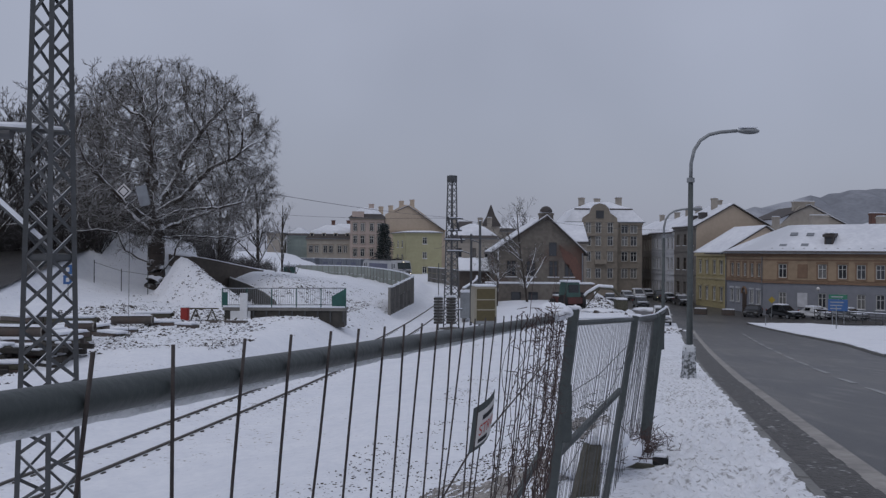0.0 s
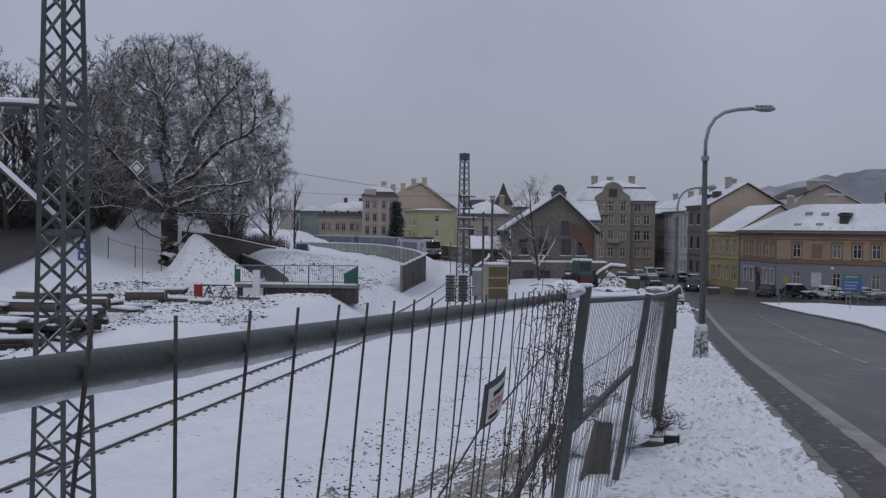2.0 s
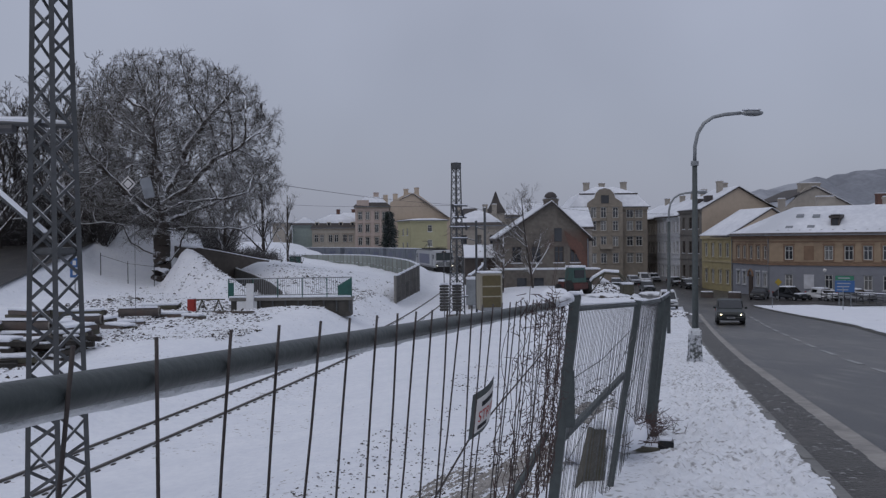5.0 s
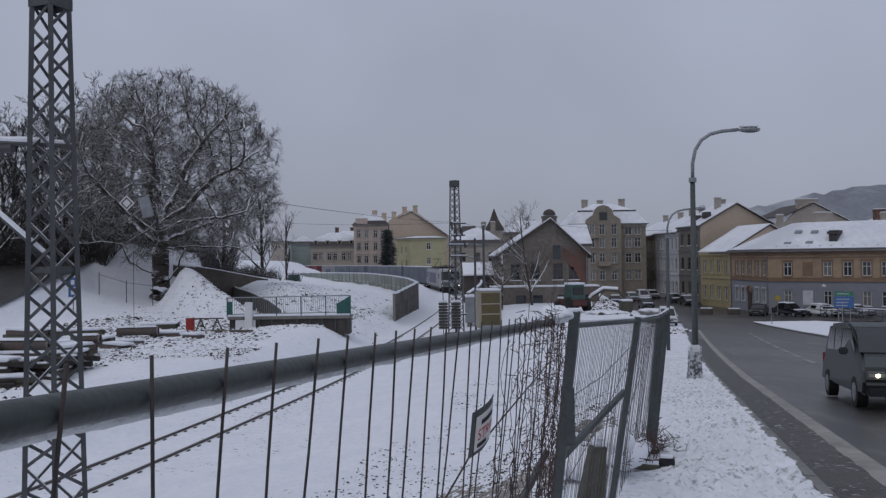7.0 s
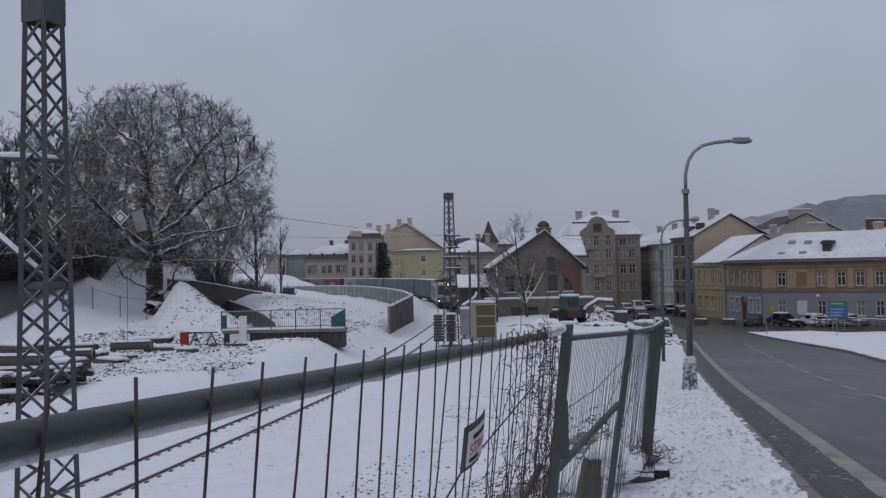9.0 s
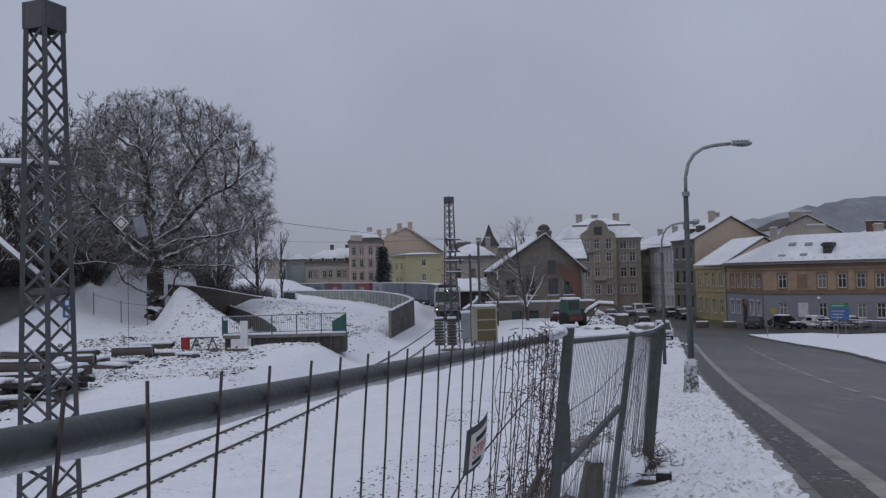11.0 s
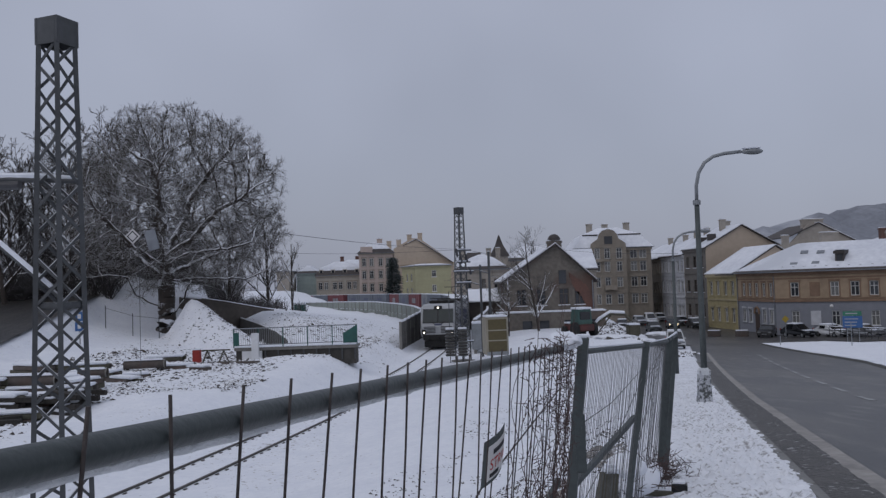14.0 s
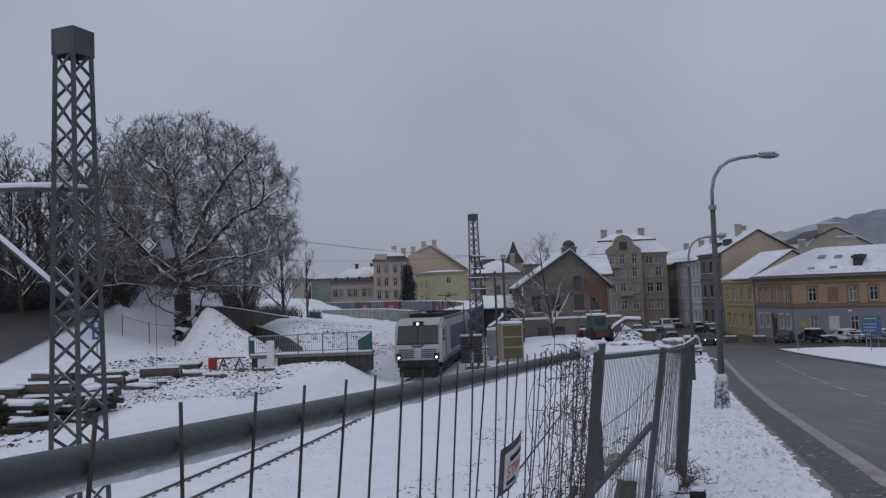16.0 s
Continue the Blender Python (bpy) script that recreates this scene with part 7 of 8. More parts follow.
scatter("grass_specks", "grey grass tips and dimples in the thin snow of the slope", 9500, near_slope, 0.034, GREY_SPECK, 9, 0.0)
scatter("rubble_field", "rubble and frozen earth half covered by snow", 3600, left_area, 0.085, EARTH, 2, 0.1)
scatter("mound_clods", "frozen earth showing on the snowy mound", 900, lambda r: (-18.5 + r.normal() * 3.2, 64 + r.normal() * 4), 0.065, EARTH, 3, 0.05)

scatter("bank_rubble", "frozen clods and tufts on the snowy bank by the track", 1300, lambda r: (-17 + 12.5 * r.rand(), 54 + 30 * r.rand()), 0.075, EARTH, 8, 0.0)
scatter("yard_rubble", "low rows of rubble and broken boards under thin snow", 1700, lambda r: (-23.5 + 11 * r.rand(), 45 + 13 * r.rand()), 0.15, EARTH, 5, 0.0)
scatter("bank_tufts", "dark grass and earth showing along the bank", 650, lambda r: (-9.5 - 6.5 * r.rand() + r.normal() * 0.3, 37.5 + 4.5 * r.rand() ** 2 + r.normal() * 0.5), 0.055, EARTH, 6, 0.1)
scatter("street_rubble", "dark earth and rubble beside the vehicles", 900, lambda r: (12.5 + 9 * r.rand(), 70 + 24 * r.rand()), 0.20, EARTH, 7, 0.1)


# ---- yard between road and railway ----
def kiosk(x, y, z):
    k = thing("cabin", pose(x, y, z, 0, 0, 9), "cream portable cabin with an ochre door and snow on its roof", "cabin")
    part("body", bx(-0.75, 0.75, -0.75, 0.75, 0, 2.55, 0.08), CREAM, k)
    d = part("door", bx(-0.62, 0.62, -0.80, -0.74, 0.25, 2.38, 0.02), OCHRE_DOOR, k)
    for zz in (0.95, 1.62):
        part("door_rib", bx(-0.62, 0.62, -0.83, -0.79, zz, zz + 0.07), CREAM, d)
    part("skirt", bx(-0.72, 0.72, -0.79, -0.74, 0.02, 0.25), GALV, k)
    part("roof_snow", bx(-0.74, 0.74, -0.78, 0.75, 2.52, 2.64, 0.05), SNOW, k)


kiosk(2.75, 56.0, -3.15)


def signal_posts():
    for x, y, h, lab in ((2.55, 57.5, 7.4, "dark steel post beside the railway"), (2.1, 62.0, 6.6, "slim dark steel post beside the railway")):
        p = thing("steel_post", pose(x, y, -3.6), lab, "post", "steel posts")
        part("shaft", tube(bmesh.new(), [(0, 0, -0.3), (0, 0, h)], 0.085, 8), MAST_STEEL, p)
        part("arm", tube(bmesh.new(), [(0, 0, h - 1.5), (-0.6, 0, h - 1.3)], 0.04, 6), MAST_STEEL, p)
        part("cap_snow", bx(-0.09, 0.09, -0.09, 0.09, h, h + 0.06, 0.02), SNOW, p)
    c = thing("relay_cabinet", pose(2.2, 66.0, -3.55), "grey trackside cabinet with a snowy top", "cabinet")
    part("case", bx(-0.8, 0.8, -0.4, 0.4, 0, 2.0, 0.03), GALV, c)
    part("top_snow", bx(-0.82, 0.82, -0.42, 0.42, 2.0, 2.22, 0.06), SNOW, c)


signal_posts()


def tractor(x, y, z):
    t = thing("tractor", pose(x, y, z, 0, 0, 20), "small green and red tractor with a snow-covered roof", "tractor")
    part("chassis", bx(-0.8, 0.8, -1.2, 1.8, 0.5, 1.1, 0.1), mat("faded_red_paint", (0.12, 0.035, 0.03), (0.06, 0.03, 0.028), 6.0, 0.7), t)
    cab = part("cab", loft([([(-0.7, -0.9), (0.7, -0.9), (0.7, 0.6), (-0.7, 0.6)], 1.1), ([(-0.6, -0.8), (0.6, -0.8), (0.6, 0.45), (-0.6, 0.45)], 2.4)]), mat("faded_green_paint", (0.055, 0.115, 0.10), (0.035, 0.075, 0.066), 6.0, 0.6), t)
    part("cab_window", bx(-0.5, 0.5, -0.9, -0.83, 1.5, 2.2, 0.02), GLASS_DARK, cab)
    part("roof_snow", bx(-0.7, 0.7, -0.9, 0.55, 2.4, 2.58, 0.06), SNOW, t)
    part("bonnet_snow", bx(-0.75, 0.75, 0.7, 1.8, 1.1, 1.25, 0.06), SNOW, t)
    for sx in (-0.9, 0.9):
        for yy, r in ((-0.6, 0.65), (1.3, 0.45)):
            part("wheel", tube(bmesh.new(), [(sx - 0.15, yy, r), (sx + 0.15, yy, r)], r, 16), RUBBER, t)
    a = thing("loader_arm", pose(x + 2.6, y + 0.4, z), "curved snow-covered loader arm beside the tractor", "machine")
    part("boom", tube(bmesh.new(), [(-1.6, 0, 0.4), (-0.9, 0, 1.3), (0.1, 0, 1.9), (1.4, 0, 1.8), (2.0, 0, 1.2)], 0.14, 8), WOOD_OLD, a)
    part("boom_snow", tube(bmesh.new(), [(-1.5, 0, 0.7), (-0.9, 0, 1.47), (0.1, 0, 2.07), (1.4, 0, 1.97)], 0.15, 8), SNOW, a)
    part("strut", tube(bmesh.new(), [(-1.2, 0, 0.0), (0.2, 0, 1.8)], 0.06, 6), WOOD_OLD, a)
    part("bucket", bx(1.6, 2.6, -0.7, 0.7, -0.1, 0.9, 0.1), WOOD_OLD, a)
    part("bucket_snow", bx(1.6, 2.6, -0.7, 0.7, 0.85, 1.0, 0.05), SNOW, a)


tractor(11.2, 74.0, land_z(11.2, 74.0))
for i, (x, y, w, h) in enumerate(((13.6, 72.0, 2.0, 0.2), (9.2, 68.0, 1.6, 0.45), (18.3, 83.0, 1.6, 0.25))):
    bm = bmesh.new()
    bmesh.ops.create_icosphere(bm, subdivisions=3, radius=1.0)
    for v in bm.verts:
        k = 1 + 0.25 * noise.noise(v.co * 2.5 + Vector((i * 3, 0, 0)))
        v.co = Vector((v.co.x * w * k, v.co.y * 1.6 * k, v.co.z * h * k))
    tagged(obj("snow_mound", bm, SNOW, True), "pile of cleared snow in the yard", "snow pile", "snow piles").matrix_basis = pose(x, y, land_z(x, y))


# ---- left of the railway ----
DARK_WALL = mat("dark_concrete", (0.075, 0.070, 0.062), (0.042, 0.040, 0.036), 3.0, 0.9, bump=0.3)
BROWN_WALL = mat("weathered_wall", (0.115, 0.10, 0.086), (0.075, 0.065, 0.056), 2.0, 0.9, bump=0.3)


def foot_bridge():
    b = thing("bridge_parapet", pose(0, 0, 0), "low concrete footbridge with a galvanised railing and green end panels", "bridge")
    y, x0, x1 = 52.0, -13.75, -6.05
    part("deck", bx(x0, x1, y, y + 1.6, -2.10, -1.90, 0.03), CONCRETE, b)
    part("deck_snow", bx(x0, x1, y - 0.05, y + 1.55, -1.90, -1.83, 0.03), SNOW, b)
    part("base_wall", bx(x0 + 0.1, x1 - 0.1, y + 0.15, y + 1.5, -3.1, -2.10), DARK_WALL, b)
    for k in range(8):
        part("stanchion", bx(x0 + 1.9 + k * 0.8, x0 + 1.98 + k * 0.8, y + 0.03, y + 0.15, -2.8, -2.1), MAST_STEEL, b)
    part("white_block", bx(x0 + 0.5, x0 + 1.75, y - 0.02, y + 0.14, -2.75, -2.12, 0.02), WHITE_PAINT, b)
    part("white_pillar", bx(x0 + 1.15, x0 + 1.6, y - 0.25, y - 0.03, -2.8, -1.0, 0.02), WHITE_PAINT, b)
    r = part("railing", tube(tube(bmesh.new(), [(x0, y, -0.72), (x1, y, -0.66)], 0.035, 8), [(x0, y, -1.75), (x1, y, -1.7)], 0.03, 8), GALV, b)
    n = 58
    ob = obj("baluster", tube(bmesh.new(), [(0, 0, -1.75), (0, 0, -0.70)], 0.012, 5), GALV)
    me = ob.data
    bpy.data.objects.remove(ob)
    for k in range(n):
        share("baluster", me, r, pose(x0 + (x1 - x0) * (k + 0.5) / n, y, 0.02))
    for k in range(6):
        part("rail_post", bx(x0 + (x1 - x0) * k / 5 - 0.03, x0 + (x1 - x0) * k / 5 + 0.03, y - 0.03, y + 0.03, -1.9, -0.68), GREEN_SHEET, r)
    bm = bmesh.new()
    f = bm.faces.new([bm.verts.new(v) for v in ((x1 - 0.85, y - 0.05, -1.78), (x1 + 0.03, y - 0.05, -1.78), (x1 + 0.03, y - 0.05, -0.66), (x1 - 0.85, y - 0.05, -1.18))])
    e = bmesh.ops.extrude_face_region(bm, geom=[f])
    bmesh.ops.translate(bm, verts=[v for v in e["geom"] if isinstance(v, bmesh.types.BMVert)], vec=(0, -0.03, 0))
    bmesh.ops.recalc_face_normals(bm, faces=bm.faces)
    part("end_panel", bm, GREEN_SHEET, r)
    part("end_panel", bx(x0 - 0.02, x0 + 0.35, y - 0.06, y - 0.03, -1.78, -0.95), GREEN_SHEET, r)


foot_bridge()


def wall_run(parent, pts, name, material, depth, half=0.18):
    """A wall face along (x, y, top) with a thin cap of snow."""
    bm = bmesh.new()
    prev = None
    for x, y, z in pts:
        row = [bm.verts.new(v) for v in ((x - half, y, z - depth), (x + half, y, z - depth), (x + half, y, z), (x - half, y, z))]
        if prev:
            for k in range(4):
                bm.faces.new((prev[k], prev[(k + 1) % 4], row[(k + 1) % 4], row[k]))
        prev = row
    bmesh.ops.recalc_face_normals(bm, faces=bm.faces)
    part(name, bm, material, parent)
    part("wall_snow", tube(bmesh.new(), [(x + 0.05, y, z + 0.01) for x, y, z in pts], 0.09, 6), SNOW, parent)


def ramp_wall():
    """The curved retaining wall of the ramp, and the wall of the road that crosses behind it."""
    w = thing("ramp_wall", pose(0, 0, 0), "dark curved concrete retaining wall sweeping down through the snow", "wall", kind="structure")
    wall_run(w, [(*ramp_line(y)[:1], y, ramp_line(y)[1]) for y in range(54, 97, 2)], "wall_face", DARK_WALL, 2.6)
    b = thing("road_wall", pose(0, 0, 0), "weathered brown wall of the road behind the heap", "wall", kind="structure")
    wall_run(b, [(-26.0, 79.5, 1.25), (-24.3, 80.0, 1.06), (-22.6, 82.0, 0.66), (-20.3, 84.5, 0.02), (-18.8, 86.5, -0.4)], "wall_face", BROWN_WALL, 3.4)


ramp_wall()


DARK_TIMBER = mat("dark_timber", (0.040, 0.036, 0.030), (0.018, 0.016, 0.014), 9.0, 0.85, bump=0.5)


def pipe_stack():
    for i, (x, y, z, ln, r) in enumerate(((-18.55, 36.2, -1.93, 2.7, 0.24), (-18.45, 35.9, -2.45, 2.7, 0.24), (-18.4, 36.6, -2.47, 2.7, 0.24), (-16.9, 38.4, -2.35, 1.3, 0.20), (-16.9, 38.9, -1.95, 1.3, 0.20), (-17.3, 46.5, -2.25, 2.2, 0.24))):
        p = thing("concrete_pipe", pose(x, y, z, 0, 0, -6 + i * 3), "hollow dark concrete pipe with snow along its top", "pipe", "stacked pipes")
        bm = tube(bmesh.new(), [(-ln / 2, 0, 0), (ln / 2, 0, 0)], r, 18, caps=False)
        tube(bm, [(ln / 2, 0, 0), (-ln / 2, 0, 0)], r * 0.78, 18, caps=False)
        part("shell", bm, SOOT, p, smooth=True)
        part("rim", tube(bmesh.new(), [(ln / 2 - 0.06, 0, 0), (ln / 2 + 0.01, 0, 0)], r * 1.08, 18, caps=False), CONCRETE, p)
        part("snow_ridge", bx(-ln / 2, ln / 2 - 0.05, -r * 0.85, r * 0.8, r * 0.62, r * 1.3, 0.09), SNOW, p)
    for i, (x, y, z, w, d, h, a) in enumerate(((-18.0, 36.4, -3.05, 4.2, 1.2, 0.55, 5), (-20.8, 34.4, -3.0, 2.6, 1.0, 0.45, -12), (-17.4, 35.2, -3.2, 1.8, 1.0, 0.5, 20), (-15.9, 47.5, -2.6, 1.9, 0.9, 0.3, 8), (-13.2, 50.0, -2.7, 2.6, 0.5, 0.2, -4), (-18.0, 52.0, -2.6, 2.2, 1.0, 0.5, 12), (-20.0, 33.0, -3.2, 1.5, 0.9, 0.5, 40), (-18.9, 34.6, -3.2, 2.2, 1.0, 0.7, -20), (-17.6, 33.4, -3.4, 1.8, 0.9, 0.5, 15), (-16.9, 37.2, -3.1, 1.7, 1.2, 0.7, 70), (-20.6, 36.0, -3.0, 2.4, 1.0, 0.66, 8), (-18.4, 42.5, -2.7, 2.6, 1.2, 0.5, -8), (-20.6, 45.5, -2.6, 3.2, 1.0, 0.5, 12), (-17.0, 44.0, -2.7, 1.6, 0.8, 0.3, 30), (-14.2, 46.2, -2.8, 1.3, 0.6, 0.22, -25), (-19.6, 40.2, -2.6, 2.8, 1.1, 0.5, 25), (-16.2, 41.0, -2.6, 1.8, 0.7, 0.3, -35), (-18.2, 38.0, -2.6, 2.0, 0.8, 0.66, 50), (-21.3, 42.4, -2.6, 2.4, 1.2, 0.66, -30))):
        z = land_z(x, y) - 0.05
        t = thing("timber_pile", pose(x, y, z, 0, 0, a), "dark timber and rubble pile under a layer of snow", "rubble pile", "rubble piles")
        n = max(2, int(d / 0.3))
        for k in range(n):
            for lv in range(max(1, int(h / 0.22))):
                dx = rnd.uniform(-0.25, 0.25)
                part("baulk", bx(-w / 2 + dx, w / 2 + dx, -d / 2 + k * 0.3, -d / 2 + k * 0.3 + 0.26, lv * 0.22, lv * 0.22 + 0.20, 0.01), WOOD_OLD if (k + lv) % 2 else SOOT, t)
        part("pile_snow", bx(-w / 2, w / 2, -d / 2 - 0.02, d / 2 - 0.02, int(h / 0.22) * 0.22, int(h / 0.22) * 0.22 + 0.12, 0.05), SNOW, t)
    for i, (x, y, w, a, rows) in enumerate(((-18.3, 33.4, 2.6, 8, 5), (-16.3, 33.8, 2.4, -16, 5), (-19.9, 32.2, 2.4, 14, 4), (-17.2, 31.6, 1.8, 40, 3))):
        t = thing("timber_crib", pose(x, y, land_z(x, y) - 0.25, 0, 0, a), "rough stack of dark baulks with patches of snow", "timber stack", "timber stacks")
        for lv in range(rows):
            for k in range(3):
                dx, ln = rnd.uniform(-0.5, 0.5), w * rnd.uniform(0.6, 1.0)
                y0, z0 = k * 0.42 + rnd.uniform(-0.12, 0.12) + lv * 0.10, lv * 0.24
                tw = pose(dx, y0, z0, rnd.uniform(-4, 4), rnd.uniform(-5, 5), rnd.uniform(-22, 22))
                part("baulk", bx(-ln / 2, ln / 2, 0, 0.24, 0, 0.21, 0.015), DARK_TIMBER, t, at=tw)
                if rnd.random() < 0.7:
                    s0 = rnd.uniform(-0.4, 0.1)
                    part("baulk_snow", bx(ln * s0, ln * (s0 + 0.4), -0.03, 0.23, 0.20, 0.20 + rnd.uniform(0.06, 0.14), 0.04), SNOW, t, at=tw)
    h = thing("drain_hose", pose(-19.5, 31.5, -3.0), "thick green drain hose covered with snow", "hose")
    part("hose", tube(bmesh.new(), [(-1.4, 0.6, 0.35), (-0.5, 0.9, 0.5), (0.4, 0.5, 0.45), (0.5, -0.2, 0.2), (-0.4, -0.7, 0.0)], 0.17, 10), GREEN_SHEET, h, smooth=True)
    part("hose_snow", tube(bmesh.new(), [(-1.4, 0.6, 0.45), (-0.5, 0.9, 0.6), (0.4, 0.5, 0.55), (0.5, -0.2, 0.3), (-0.4, -0.7, 0.1)], 0.15, 10), SNOW, h, smooth=True)


pipe_stack()


def left_things():
    r = thing("red_post", pose(-15.45, 50.0, land_z(-15.45, 50) - 0.05), "short red marker cabinet in the snow", "post")
    zt = 0.85
    part("case", bx(-0.22, 0.22, -0.2, 0.2, -0.2, max(0.7, zt), 0.03), RED_PAINT, r)
    part("top_snow", bx(-0.23, 0.23, -0.21, 0.21, max(0.7, zt), max(0.7, zt) + 0.07, 0.02), SNOW, r)
    t = thing("saw_horse", pose(-14.5, 50.6, land_z(-14.5, 50.6)), "rough wooden trestle standing in the snow", "trestle")
    for s in (-0.5, 0.5):
        part("leg", beam(bmesh.new(), (s - 0.3, -0.2, -0.1), (s, 0, 0.75), 0.07), WOOD_OLD, t)
        part("leg", beam(bmesh.new(), (s + 0.3, 0.2, -0.1), (s, 0, 0.75), 0.07), WOOD_OLD, t)
    part("beam", beam(bmesh.new(), (-0.9, 0, 0.78), (0.9, 0, 0.78), 0.08), WOOD_OLD, t)
    s = thing("diamond_sign", pose(-15.35, 40.0, land_z(-15.35, 40.0)), "white diamond sign with a dark border on a thin post", "sign")
    top = 4.45 - land_z(-15.35, 40.0)
    part("post", tube(bmesh.new(), [(0.25, 0.1, -0.3), (0.25, 0.1, top + 0.3)], 0.014, 6), MAST_STEEL, s)
    part("board", bx(-0.27, 0.27, -0.02, 0.01, -0.27, 0.27, 0.01), SIGN_WHITE, s, at=pose(0, 0, top, 0, 0, 0) @ pose(0, 0, 0, 0, 45, 0))
    part("border", box(box(box(bx(-0.20, 0.20, -0.035, -0.021, -0.20, -0.15), -0.20, 0.20, -0.035, -0.021, 0.15, 0.20), -0.20, -0.15, -0.035, -0.021, -0.15, 0.15), 0.15, 0.20, -0.035, -0.021, -0.15, 0.15), BLACK_BAR, s, at=pose(0, 0, top, 0, 0, 0) @ pose(0, 0, 0, 0, 45, 0))
    part("back_board", bx(-0.27, 0.27, 0.0, 0.05, -0.5, 0.5, 0.03), ZINC, s, at=pose(0.92, 0, top - 0.2, 0, -14, 0))
    part("bracket", bx(0.25, 0.7, 0.05, 0.1, top - 0.1, top), MAST_STEEL, s)
    vs, fs = [], []
    for j in range(43):
        y = 38 + j
        xl, xr, zr = side_road(y)
        vs += [(xr + (xl - xr) * i / 6, y, zr - 0.5 * i / 6 + 0.02) for i in range(7)]
    for j in range(42):
        fs += [(j * 7 + i, (j + 1) * 7 + i, (j + 1) * 7 + i + 1, j * 7 + i + 1) for i in range(6)]
    tagged(sheet("side_road", vs, fs, ASPHALT), "dark wet side road climbing the hillside", "road", kind="structure")
    b = thing("parking_sign", pose(-27.0, 60.0, land_z(-27.0, 60.0)), "two blue traffic boards on a thin grey post", "sign")
    part("post", tube(bmesh.new(), [(0, 0.05, -0.3), (0, 0.05, 2.5)], 0.035, 8), MAST_STEEL, b)
    for z0, z1 in ((1.0, 1.65), (1.72, 2.4)):
        bd = part("board", bx(-0.32, 0.32, -0.03, 0.0, z0, z1, 0.01), SIGN_BLUE, b)
        part("pale_mark", bx(-0.12, 0.12, -0.038, -0.031, z0 + 0.18, z1 - 0.18), SIGN_WHITE, bd)
    g = thing("garden_fence", pose(0, 0, 0), "thin wire fence posts before the old tree", "fence")
    for x, y in ((-27.0, 70), (-24.6, 69.5), (-29.5, 70.5)):
        z = land_z(x, y)
        part("post", tube(bmesh.new(), [(x, y, z - 0.2), (x, y, z + 1.9)], 0.04, 6), MAST_STEEL, g)
    part("wire", tube(bmesh.new(), [(-29.5, 70.5, land_z(-29.5, 70.5) + 1.7), (-27.0, 70, land_z(-27, 70) + 1.7), (-24.6, 69.5, land_z(-24.6, 69.5) + 1.7)], 0.02, 4), CABLE, g)
    o = thing("portable_hut", pose(-20.6, 112, land_z(-20.6, 112)), "small green and white hut on the snowy bank", "hut")
    part("body", bx(-0.7, 0.7, -0.6, 0.6, 0, 1.5, 0.05), GREEN_SHEET, o)
    part("roof_snow", bx(-0.8, 0.8, -0.7, 0.7, 1.5, 1.75, 0.06), SNOW, o)
    hs = thing("side_road_shed", pose(-38.6, 61.0, land_z(-38.6, 61.0), 0, 0, 10), "old plank shed with a snow-covered roof", "shed")
    part("planks", bx(-2.0, 2.0, 0, 3, -1, 2.0), WOOD_OLD, hs)
    part("roof_snow", profile([(-0.6, 2.0), (3.3, 2.9), (3.3, 3.25), (-0.6, 2.35)], -2.4, 2.4), SNOW, hs)


left_things()
wire((0.4, 60.0, 4.15), (-9.6, 20.0, 4.0), 0.25)
wire((-9.6, 20.0, 4.0), (-13.5, 3.0, 4.0), 0.1)
wire((0.4, 60.0, 4.10), (-30.0, 92.0, 7.0), 0.6)
wire((0.4, 60.0, 3.2), (on_track(110).x, on_track(110).y, 3.0), 0.5)
wire((0.4, 60.0, 4.3), (3.2, 57.5, 3.6), 0.1)
wire((0.4, 60.0, 2.4), (-0.8, 80.0, 2.0), 0.2)
wire((12.2, 45.0, 2.9), (9.0, 110.0, 7.0), 0.5, label="thin street cable over the roofs")


# ---- across the road ----
def direction_sign(x, y, z):
    s = thing("direction_sign", pose(x, y, z, 0, 0, -22), "blue and green direction sign on two thin posts", "sign")
    for sx in (-0.5, 0.6):
        part("post", tube(bmesh.new(), [(sx, 0.05, -0.5), (sx, 0.05, 2.9)], 0.04, 6), GALV, s)
    part("blue_board", bx(-0.9, 0.95, -0.03, 0.01, 1.25, 2.45, 0.01), SIGN_BLUE, s)
    part("green_board", bx(-0.85, 0.9, -0.03, 0.01, 2.49, 2.95, 0.01), SIGN_GREEN, s)
    for k in range(3):
        part("text_bar", bx(-0.7, 0.35 + 0.1 * k, -0.045, -0.031, 1.45 + k * 0.33, 1.55 + k * 0.33), PLATE, s)
    part("text_bar", bx(-0.6, 0.5, -0.045, -0.031, 2.66, 2.78), PLATE, s)


direction_sign(41.0, 86.5, -5.45)


def hand_railing():
    r = thing("ramp_railing", pose(0, 0, 0), "black steel railing with slanting bars beside the pavement", "railing")
    a, b = Vector((41.5, 93.0, -5.55)), Vector((45.0, 76.0, -5.2))
    for z in (0.35, 0.75, 1.1):
        part("bar", tube(bmesh.new(), [a + Vector((0, 0, z)), b + Vector((0, 0, z))], 0.05, 6), CABLE, r)
    for k in range(19):
        p = a.lerp(b, k / 18)
        part("upright", tube(bmesh.new(), [p, p + Vector((0, 0, 1.12))], 0.035, 6), CABLE, r)
    part("rail_snow", tube(bmesh.new(), [a + Vector((0, 0, 1.17)), b + Vector((0, 0, 1.17))], 0.045, 6), SNOW, r)


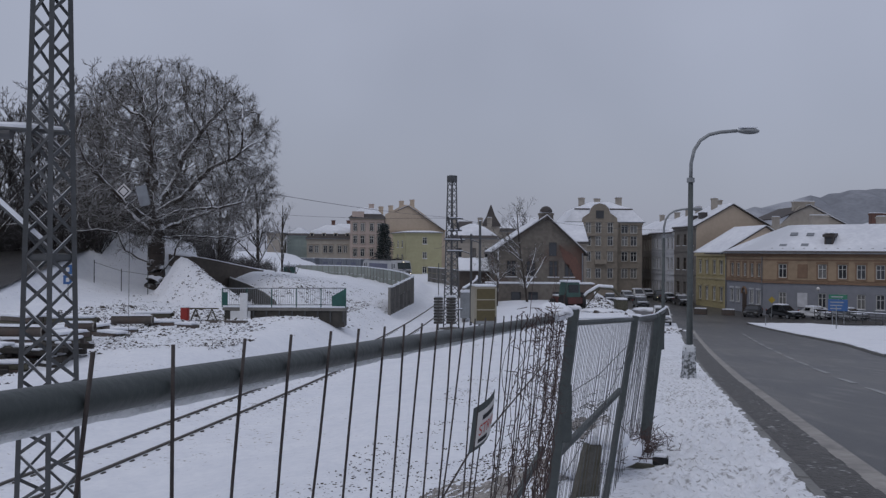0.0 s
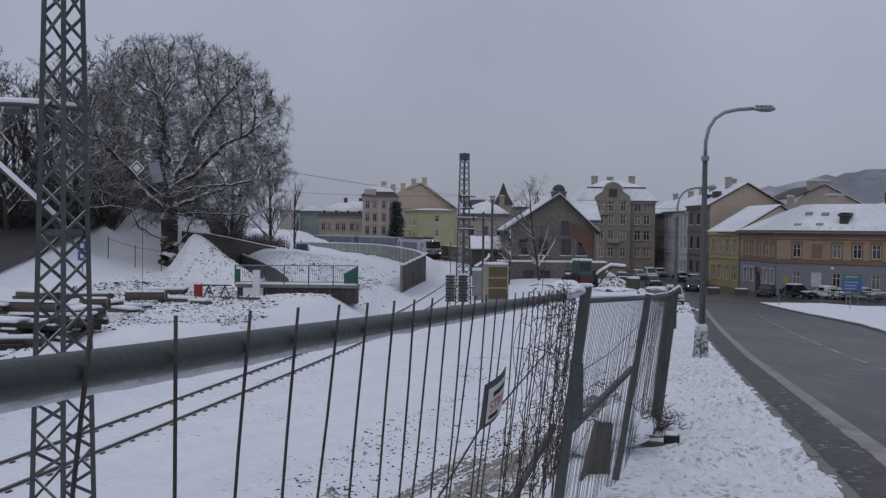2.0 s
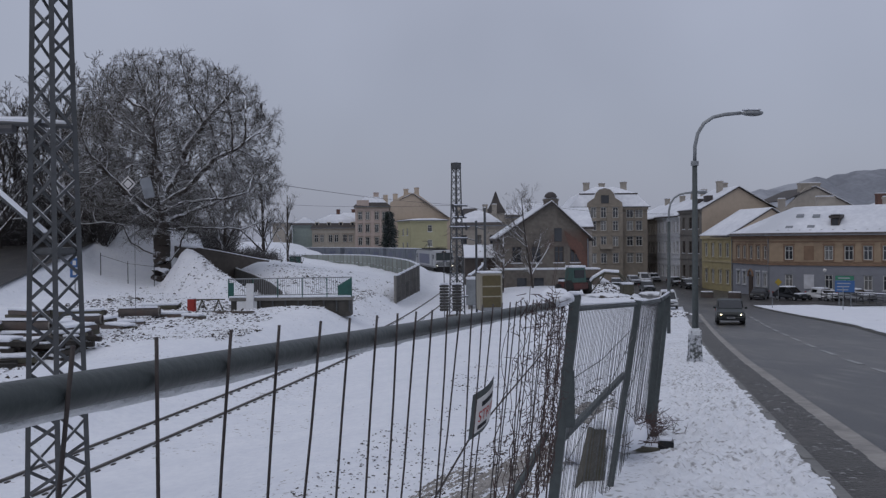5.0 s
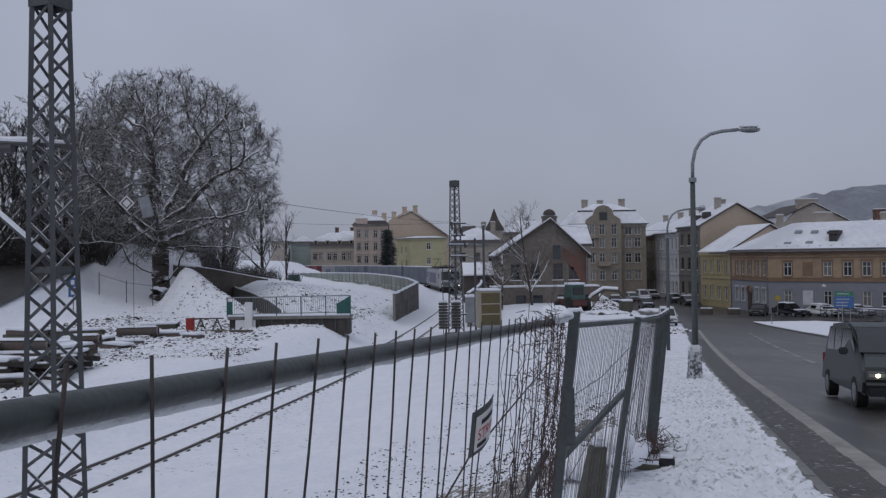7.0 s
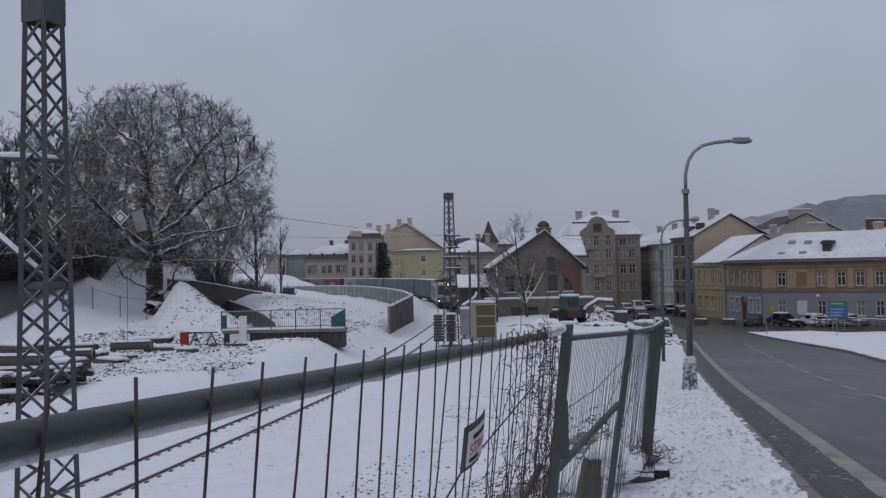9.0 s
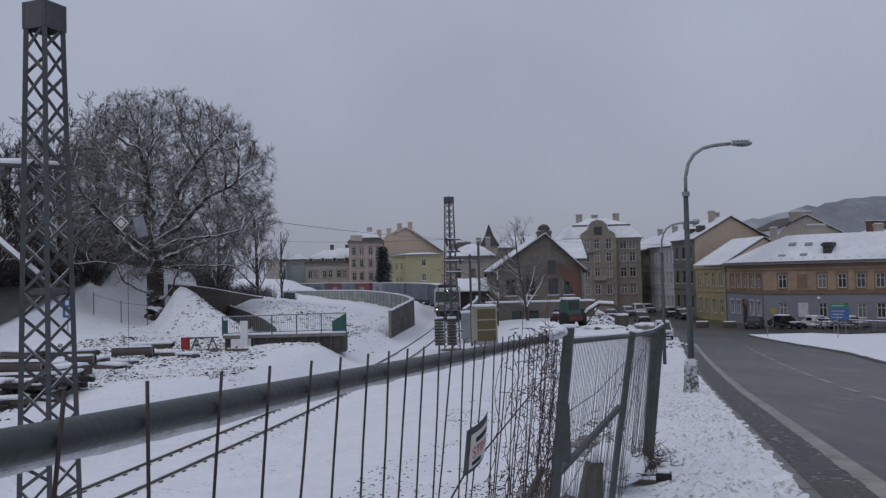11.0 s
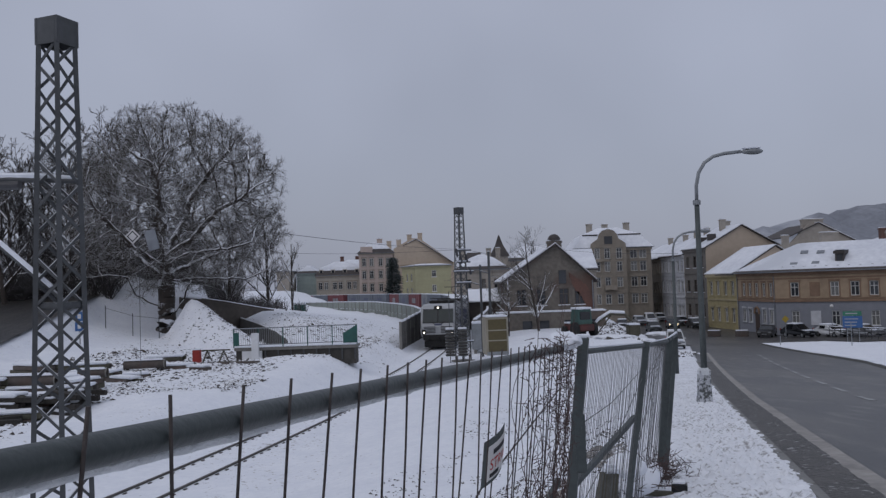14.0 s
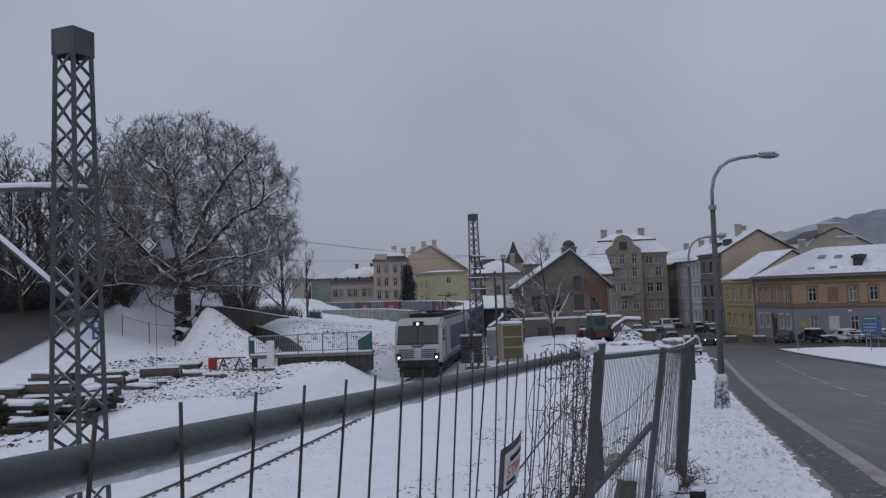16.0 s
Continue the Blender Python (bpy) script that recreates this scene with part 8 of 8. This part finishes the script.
hand_railing()
for i, (x, y, h) in enumerate(((35.9, 76, 2.3), (38.5, 97.5, 2.6), (44.6, 99.0, 3.4), (31.8, 82, 1.0))):
    p = thing("sign_post", pose(x, y, road_z(y) - 0.1), "thin roadside sign post", "post", "sign posts")
    part("shaft", tube(bmesh.new(), [(0, 0, -0.2), (0, 0, h)], 0.035, 6), GALV, p)
    if i in (1,):
        part("board", bx(-0.3, 0.3, -0.03, 0.0, -0.3, 0.3), mat("sign_yellow", (0.45, 0.33, 0.05)), p, at=pose(0, -0.03, h - 0.3, 0, 45, 0))
    if i == 2:
        b = bmesh.new()
        bmesh.ops.create_uvsphere(b, u_segments=12, v_segments=8, radius=0.22)
        part("globe", b, SIGN_WHITE, p, smooth=True, at=pose(0, 0, h + 0.2))
for i, (x, y) in enumerate(((33.6, 108.5), (36.5, 106.5))):
    p = thing("planter", pose(x, y, road_z(y) - 0.12, 0, 0, -20), "dark rectangular planter with snow in it", "planter", "planters")
    part("tub", bx(-0.8, 0.8, -0.4, 0.4, 0, 0.75, 0.05), SOOT, p)
    part("tub_snow", bx(-0.76, 0.76, -0.36, 0.36, 0.75, 0.86, 0.05), SNOW, p)
parked = ((38.6, 103.6, 150, CAR_DARK, "dark parked car beside the corner house", False, 1.45), (41.4, 101.0, 205, CAR_DARK, "dark parked car with snow on its roof and bonnet", True, 1.6), (44.6, 99.4, 200, CAR_WHITE, "white parked car covered with snow", True, 1.45), (47.5, 97.2, 205, CAR_SILVER, "silver parked car covered with snow", True, 1.4), (55.0, 91.0, 215, CAR_WHITE, "snow-covered parked car behind the railing", True, 1.45), (58.5, 88.6, 215, CAR_SILVER, "parked car under snow at the kerb", True, 1.45), (22.6, 86.0, 170, CAR_WHITE, "white van parked near the pavement, snow on top", True, 1.75), (31.0, 140.0, 185, CAR_SILVER, "parked car with a snowy roof in the side street", True, 1.5), (33.5, 143.0, 185, CAR_WHITE, "white parked van in the side street", True, 1.8), (36.8, 128.0, 182, CAR_DARK, "dark car parked along the street row", True, 1.45), (36.6, 135.0, 182, CAR_DARK, "dark car parked along the street row", True, 1.45), (36.6, 149.0, 182, CAR_SILVER, "silver car parked along the street row", True, 1.45), (29.0, 122.0, 178, CAR_GREEN, "parked green car with a snowy windscreen", True, 1.5), (26.5, 132.0, 170, CAR_DARK, "dark car in the side street", True, 1.45), (25.0, 118.0, 160, CAR_DARK, "dark snow-dusted car in the side street", True, 1.45))
for x, y, a, paint, lab, snowy, hh in parked:
    car("parked_car", paint, lab, pose(x, y, road_z(y) - 0.1, 0, 0, a), 4.2, 1.72, hh, snowy=snowy, group="parked cars")
for i, (x, y) in enumerate(((20.5, 95), (22.5, 100), (20.8, 106), (23.8, 111), (21.5, 119), (28, 115))):
    bm = bmesh.new()
    bmesh.ops.create_icosphere(bm, subdivisions=3, radius=1.0)
    for v in bm.verts:
        k = 1 + 0.3 * noise.noise(v.co * 2.5 + Vector((i * 5, 0, 1)))
        v.co = Vector((v.co.x * 1.7 * k, v.co.y * 2.2 * k, v.co.z * 0.45 * k))
    tagged(obj("snow_mound", bm, SNOW, True), "ploughed snow heap at the street side", "snow pile", "snow piles").matrix_basis = pose(x, y, road_z(y) - 0.1)


# ---- what moves ----
def car_pose(x, y, yaw):
    tilt = math.degrees(math.atan2(road_z(y - 1) - road_z(y + 1), 2.0))
    return pose(x, y, road_z(y) - 0.095) @ pose(0, 0, 0, 0, 0, yaw) @ pose(0, 0, 0, tilt, 0, 0)


def motions():
    times = [k * 0.5 for k in range(33)]
    gap = 0.9
    walk(LOCO, [(t, train_pose(front_s(t), front_s(t) + 18.98)) for t in times])
    for k, w in enumerate(WAGONS):
        lead = 18.98 + gap + k * (19.0 + gap)
        walk(w, [(t, train_pose(front_s(t) + lead, front_s(t) + lead + 19.0)) for t in times])
    # the people carrier comes up the hill and passes
    walk(MOVING_CAR, [(t, car_pose(x, y, yaw)) for t, x, y, yaw in ((0.0, 36.5, 140.0, 172.0), (1.5, 33.5, 122.0, 170.0), (2.5, 31.0, 105.0, 168.0), (3.5, 27.3, 86.0, 164.0), (4.2, 24.2, 74.0, 163.0), (5.2, 18.6, 54.5, 164.0), (6.3, 13.3, 33.0, 165.0), (6.5, 12.3, 29.0, 165.0), (7.0, 9.55, 18.2, 165.0), (7.5, 7.4, 9.0, 165.0), (8.0, 5.0, -1.0, 165.0), (9.0, 0.2, -21.0, 165.0), (16.0, -33.0, -160.0, 165.0))])
    walk(FOLLOWING_CAR, [(t, car_pose(x, y, yaw)) for t, x, y, yaw in ((0.0, 40.0, 230.0, 178.0), (11.0, 37.0, 160.0, 174.0), (15.0, 31.8, 117.0, 170.0), (16.0, 29.8, 105.0, 168.0))])


motions()
